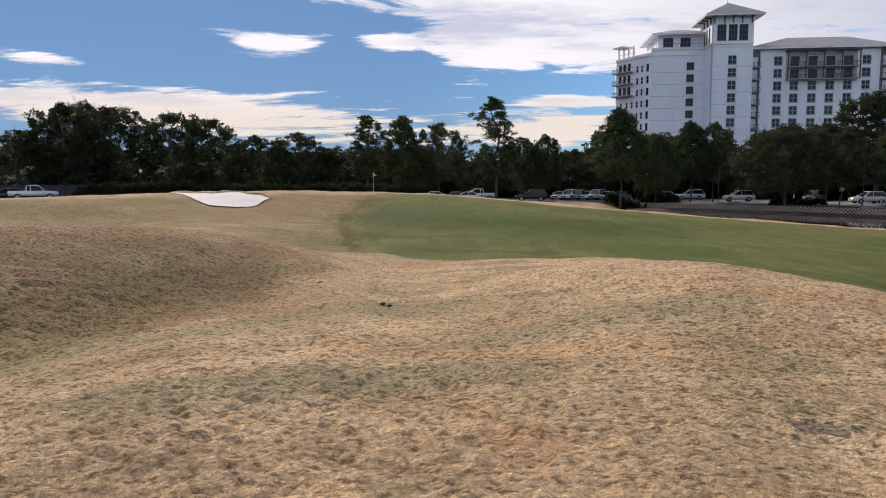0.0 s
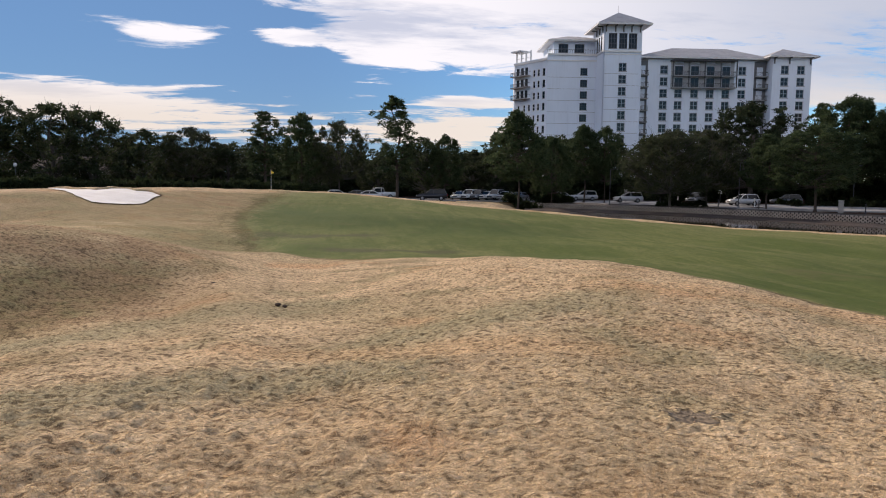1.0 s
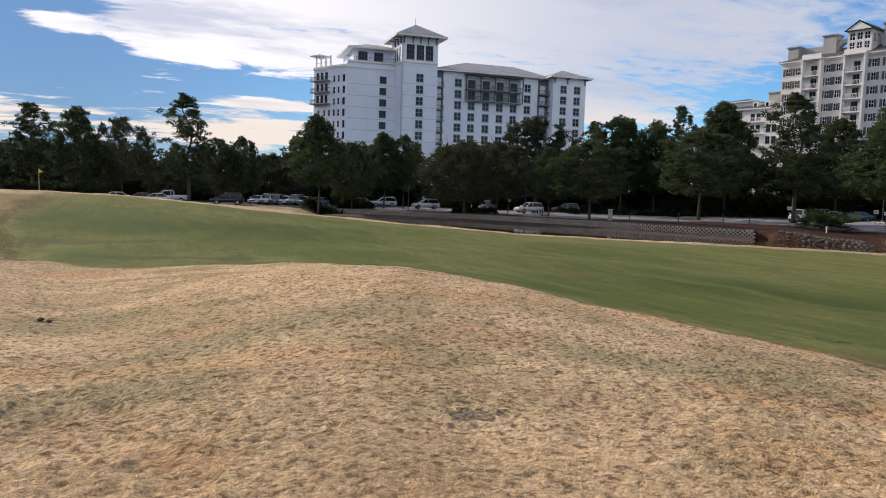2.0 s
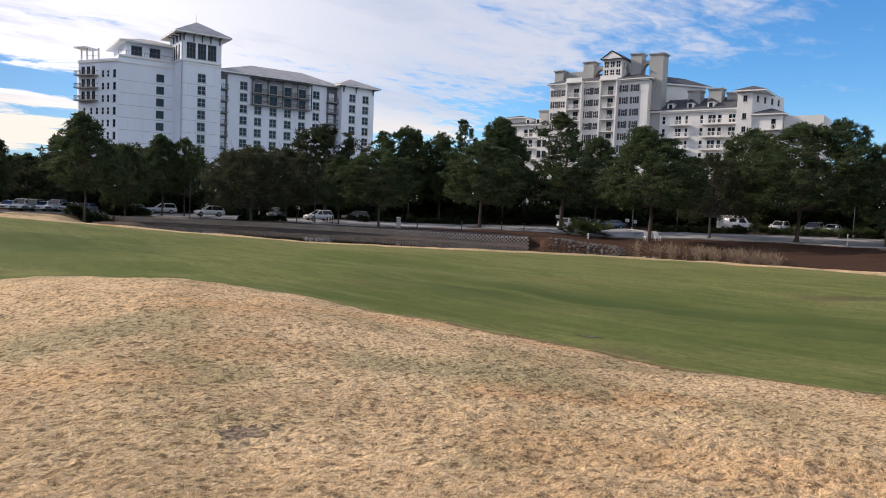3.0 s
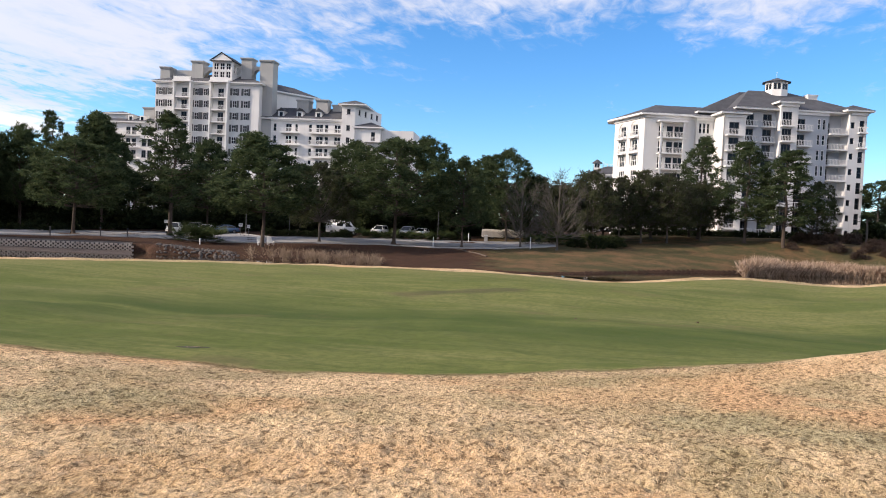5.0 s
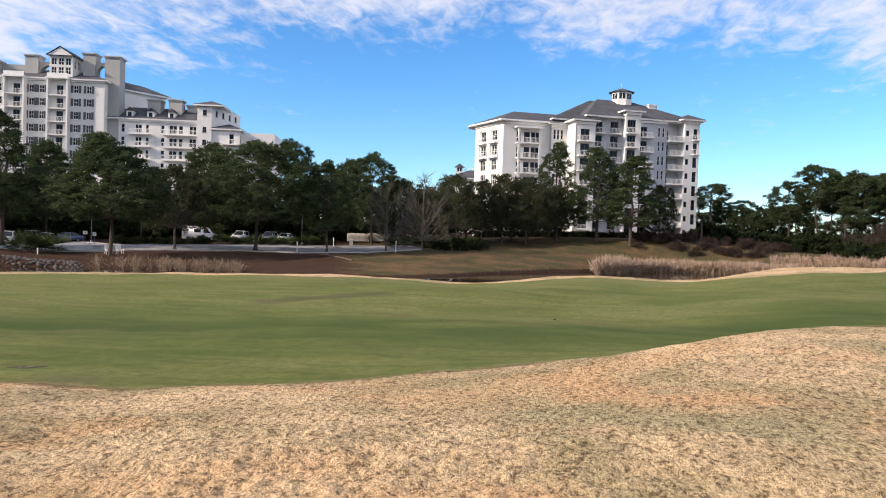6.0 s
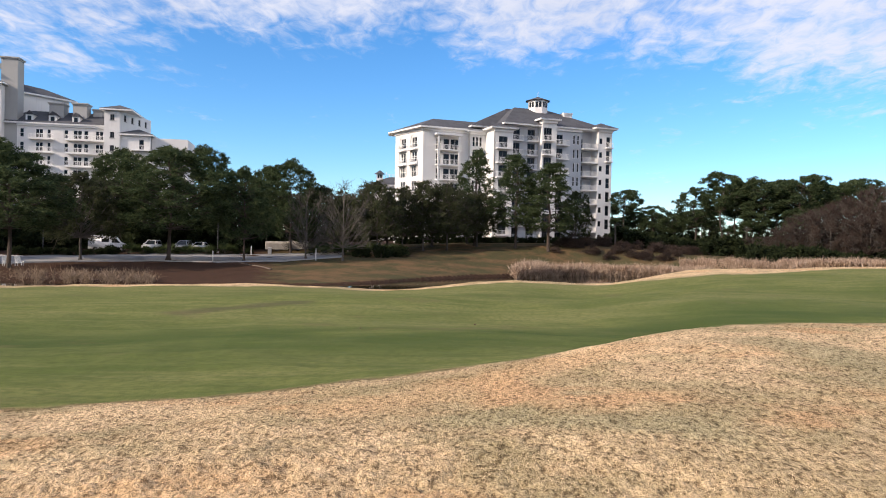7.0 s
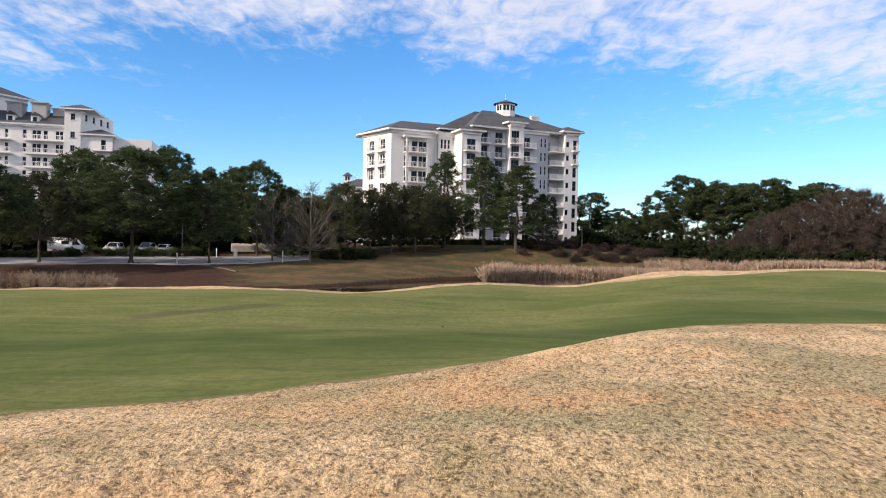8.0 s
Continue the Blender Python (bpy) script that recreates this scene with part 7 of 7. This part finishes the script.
bed = random.Random(23)
set_plants("palmetto", [(-78.5, 116, 1.1), (-80, 118, 1.3), (-81.6, 115, 1.2), (-83, 117, 1.3), (-84.4, 116, 1.3), (-52.3, 101, 1.9), (-53.2, 102, 1.5), (-51.0, 104, 1.0), (-64.6, 119, 1.2), (-65.8, 120, 1.0), (-67.2, 119, 1.1), (-68.6, 120, 1.2), (-69.8, 119, 1.0), (-71.4, 120, 1.2)], "palmettos by the road")
set_plants("shrub", [(-82.0, 113, 1.4), (-83.6, 112, 1.5), (-85.0, 114, 1.5), (-79.4, 121, 1.2)], "shrubs by the road")
set_plants("shrub", [(-57.5 - i * 0.75, 119 + bed.uniform(-1, 1), bed.uniform(0.75, 1.1)) for i in range(9)], "hedge along the road")
set_plants("shrub", [(-66 - i * 0.9, 121 + bed.uniform(-2, 2), bed.uniform(0.6, 1.0)) for i in range(9)], "shrubs of the car park")
set_plants("shrub", [(-33.5 - i * 0.95, 121 + bed.uniform(-2, 2), bed.uniform(0.8, 1.2)) for i in range(12)], "shrubs of the car park")
set_plants("shrub", [(-13.4 - i * 0.5, 116 + bed.uniform(-2, 2), bed.uniform(0.9, 1.4)) for i in range(10)], "shrubs by the pond wall")
set_plants("shrub", [(-25 - i * 0.6, 110 + bed.uniform(-1, 1), bed.uniform(0.6, 0.9)) for i in range(6)], "shrubs of the car park")
set_plants("shrub", [(-85 - i * 0.62, 144 + bed.uniform(-1, 1), bed.uniform(0.85, 1.1)) for i in range(30)], "hedge below the tower")
set_plants("shrub", [(-102 - i * 0.5, 146 + bed.uniform(-6, 6), bed.uniform(1.6, 3.0)) for i in range(40)], "undergrowth of the grove")
set_plants("shrub", [(-101 - i * 0.62, 172 + bed.uniform(-6, 6), bed.uniform(2.4, 3.6)) for i in range(38)], "undergrowth of the grove")
set_plants("shrub", [(-111.5 - i * 0.55, 119 + bed.uniform(-2, 2), bed.uniform(1.4, 2.2)) for i in range(26)], "undergrowth of the thicket")
set_plants("brush", [(-97.5 - i * 0.42, bed.uniform(124, 134), bed.uniform(0.8, 1.3)) for i in range(26)], "brush above the reeds")
set_plants("palm", [(-102.1, 140, 1.0), (-110.3, 144, 0.9), (-111.6, 143, 1.05)], "fan palms")
set_plants("shrub", [(26.6 - i * 0.39, 97 + bed.uniform(-0.7, 0.7), bed.uniform(1.3, 1.6)) for i in range(64)], "clipped hedge behind the green")


set_plants("shrub", [(36 - i * 1.15 + bed.uniform(-0.4, 0.4), bed.uniform(134, 142), bed.uniform(2.6, 3.7)) for i in range(98)], "undergrowth of the wood")


def build_reeds():
    """Cattails at the pond's edge, too many to count."""
    rng = np.random.default_rng(7)
    az, d, h = [], [], []
    for count, a0, a1, near, far, high in ((17000, -96, -110, 1.5, 6.0, 1.95), (4200, -94.4, -96.6, 2.0, 9.0, 2.5), (15000, -107, -128, -2.0, 5.0, 1.4)):
        a = rng.uniform(a1, a0, count)
        az.append(a)
        base = at_az(BK_D, a)
        d.append(base - rng.uniform(near, far, count))
        h.append(high * rng.uniform(0.6, 1.15, count))
    az, d, h = np.concatenate(az), np.concatenate(d), np.concatenate(h)
    x, y = -d * np.sin(np.radians(az)), d * np.cos(np.radians(az))
    z = np.array([max(ground_z(a, b), POND_Z) for a, b in zip(x.tolist(), y.tolist())])
    lush = np.array([noise.noise((a * 0.55, b * 0.55, 1.0)) + 0.5 * noise.noise((a * 1.7, b * 1.7, 6.0)) for a, b in zip(x.tolist(), y.tolist())])
    keep = lush > rng.uniform(-0.7, 0.15, len(x))
    h = (h * (1 + 0.35 * np.clip(lush, -0.6, 0.8)))[keep]
    p = np.stack([x, y, z - 0.1], 1)[keep]
    lean = rng.normal(size=p.shape) * 0.34
    lean[:, 2] = 1
    tip = p + unit(lean) * h[:, None]
    side = unit(np.cross(unit(lean), rng.normal(size=p.shape))) * rng.uniform(0.035, 0.10, (len(p), 1))
    tris = [np.stack([p - side, p + side, tip], 1)]
    mid = p + (tip - p) * 0.55
    for k in range(3):
        e = mid + unit(rng.normal(size=p.shape) + np.array([0, 0, 0.5])) * h[:, None] * 0.4
        tris.append(np.stack([mid - side * 0.8, mid + side * 0.8, e], 1))
    ob = new("reeds", tri_mesh("reeds", np.concatenate(tris), REED_LEAF))
    tagged(ob, "dry straw-coloured cattail reeds along the pond", "reeds", kind="stuff")


build_reeds()


def build_dry_grass():
    rng = np.random.default_rng(8)
    a = rng.uniform(-66.5, -56.2, 4200)
    a = a[np.array([noise.noise((v * 1.7, 0.3, 0.0)) + 0.5 * noise.noise((v * 5.0, 4.3, 0.0)) for v in a.tolist()]) > rng.uniform(-0.35, 0.3, len(a))]
    d = at_az(BK_D, a) + rng.uniform(-0.8, 3.4, len(a))
    x, y = -d * np.sin(np.radians(a)), d * np.cos(np.radians(a))
    z = np.array([max(ground_z(p, q), POND_Z) for p, q in zip(x.tolist(), y.tolist())])
    p = np.stack([x, y, z - 0.05], 1)
    v = unit(rng.normal(size=p.shape) * 0.5 + np.array([0, 0, 1.0]))
    h = rng.uniform(0.5, 1.5, (len(p), 1))
    side = unit(np.cross(v, rng.normal(size=p.shape))) * rng.uniform(0.015, 0.04, (len(p), 1))
    mid = p + v * h * 0.6
    tip = p + v * h + rng.normal(size=p.shape) * 0.25
    tris = np.concatenate([np.stack([p - side, p + side, mid], 1), np.stack([mid - side, mid + side, tip], 1), np.stack([mid - side, mid + side * 0.5, mid + unit(rng.normal(size=p.shape)) * 0.7], 1)])
    tagged(new("dry_grass", tri_mesh("dry_grass", tris, DRY_LEAF)), "tangled dry straw grass on the mulched bank", "grass", kind="stuff")


build_dry_grass()


def build_blades():
    """Short dormant blades of the near turf."""
    rng = np.random.default_rng(9)
    groups, tint = [], []
    for count, d0, d1, length, width in ((210000, 2.6, 4.6, 0.026, 0.0022), (80000, 4.6, 6.5, 0.026, 0.003)):
        a = rng.uniform(-125, 35, count)
        d = np.sqrt(rng.uniform(d0 ** 2, d1 ** 2, count))
        f = layers(a, d)[0]
        keep = f < rng.uniform(0.25, 0.55, count)
        a, d = a[keep], d[keep]
        x, y = -d * np.sin(np.radians(a)), d * np.cos(np.radians(a))
        # blades gather in small tufts
        clump = np.array([noise.noise((p * 9.0, q * 9.0, 0.0)) + 0.6 * noise.noise((p * 24.0, q * 24.0, 5.0)) for p, q in zip(x.tolist(), y.tolist())])
        keep = clump > rng.uniform(-0.9, 0.1, len(x))
        x, y, clump = x[keep], y[keep], clump[keep]
        z = np.array([ground_z(p, q) for p, q in zip(x.tolist(), y.tolist())])
        p = np.stack([x, y, z - 0.004], 1)
        v = unit(rng.normal(size=p.shape) * np.array([0.75, 0.75, 0.3]) + np.array([0.12, -0.1, 0.75]))
        side = unit(np.cross(v, rng.normal(size=p.shape))) * width * rng.uniform(0.6, 1.3, (len(p), 1))
        ln = length * rng.uniform(0.5, 1.25, (len(p), 1)) * (0.85 + 0.5 * np.clip(clump, -0.5, 0.8))[:, None]
        groups.append(np.stack([p - side, p + side, p + v * ln], 1))
        tint.append(np.repeat(np.array(layers(np.degrees(np.arctan2(-p[:, 0], p[:, 1])), np.hypot(p[:, 0], p[:, 1]))), 3, axis=1))
    ob = new("grass_blades", tri_mesh("grass_blades", np.concatenate(groups), BLADE))
    for name, v in zip(LAYERS, np.concatenate(tint, axis=1)):
        ob.data.attributes.new(name, "FLOAT", "POINT").data.foreach_set("value", v.astype(np.float32))
    tagged(ob, "short straw-coloured dormant grass blades", "grass", kind="stuff")


build_blades()
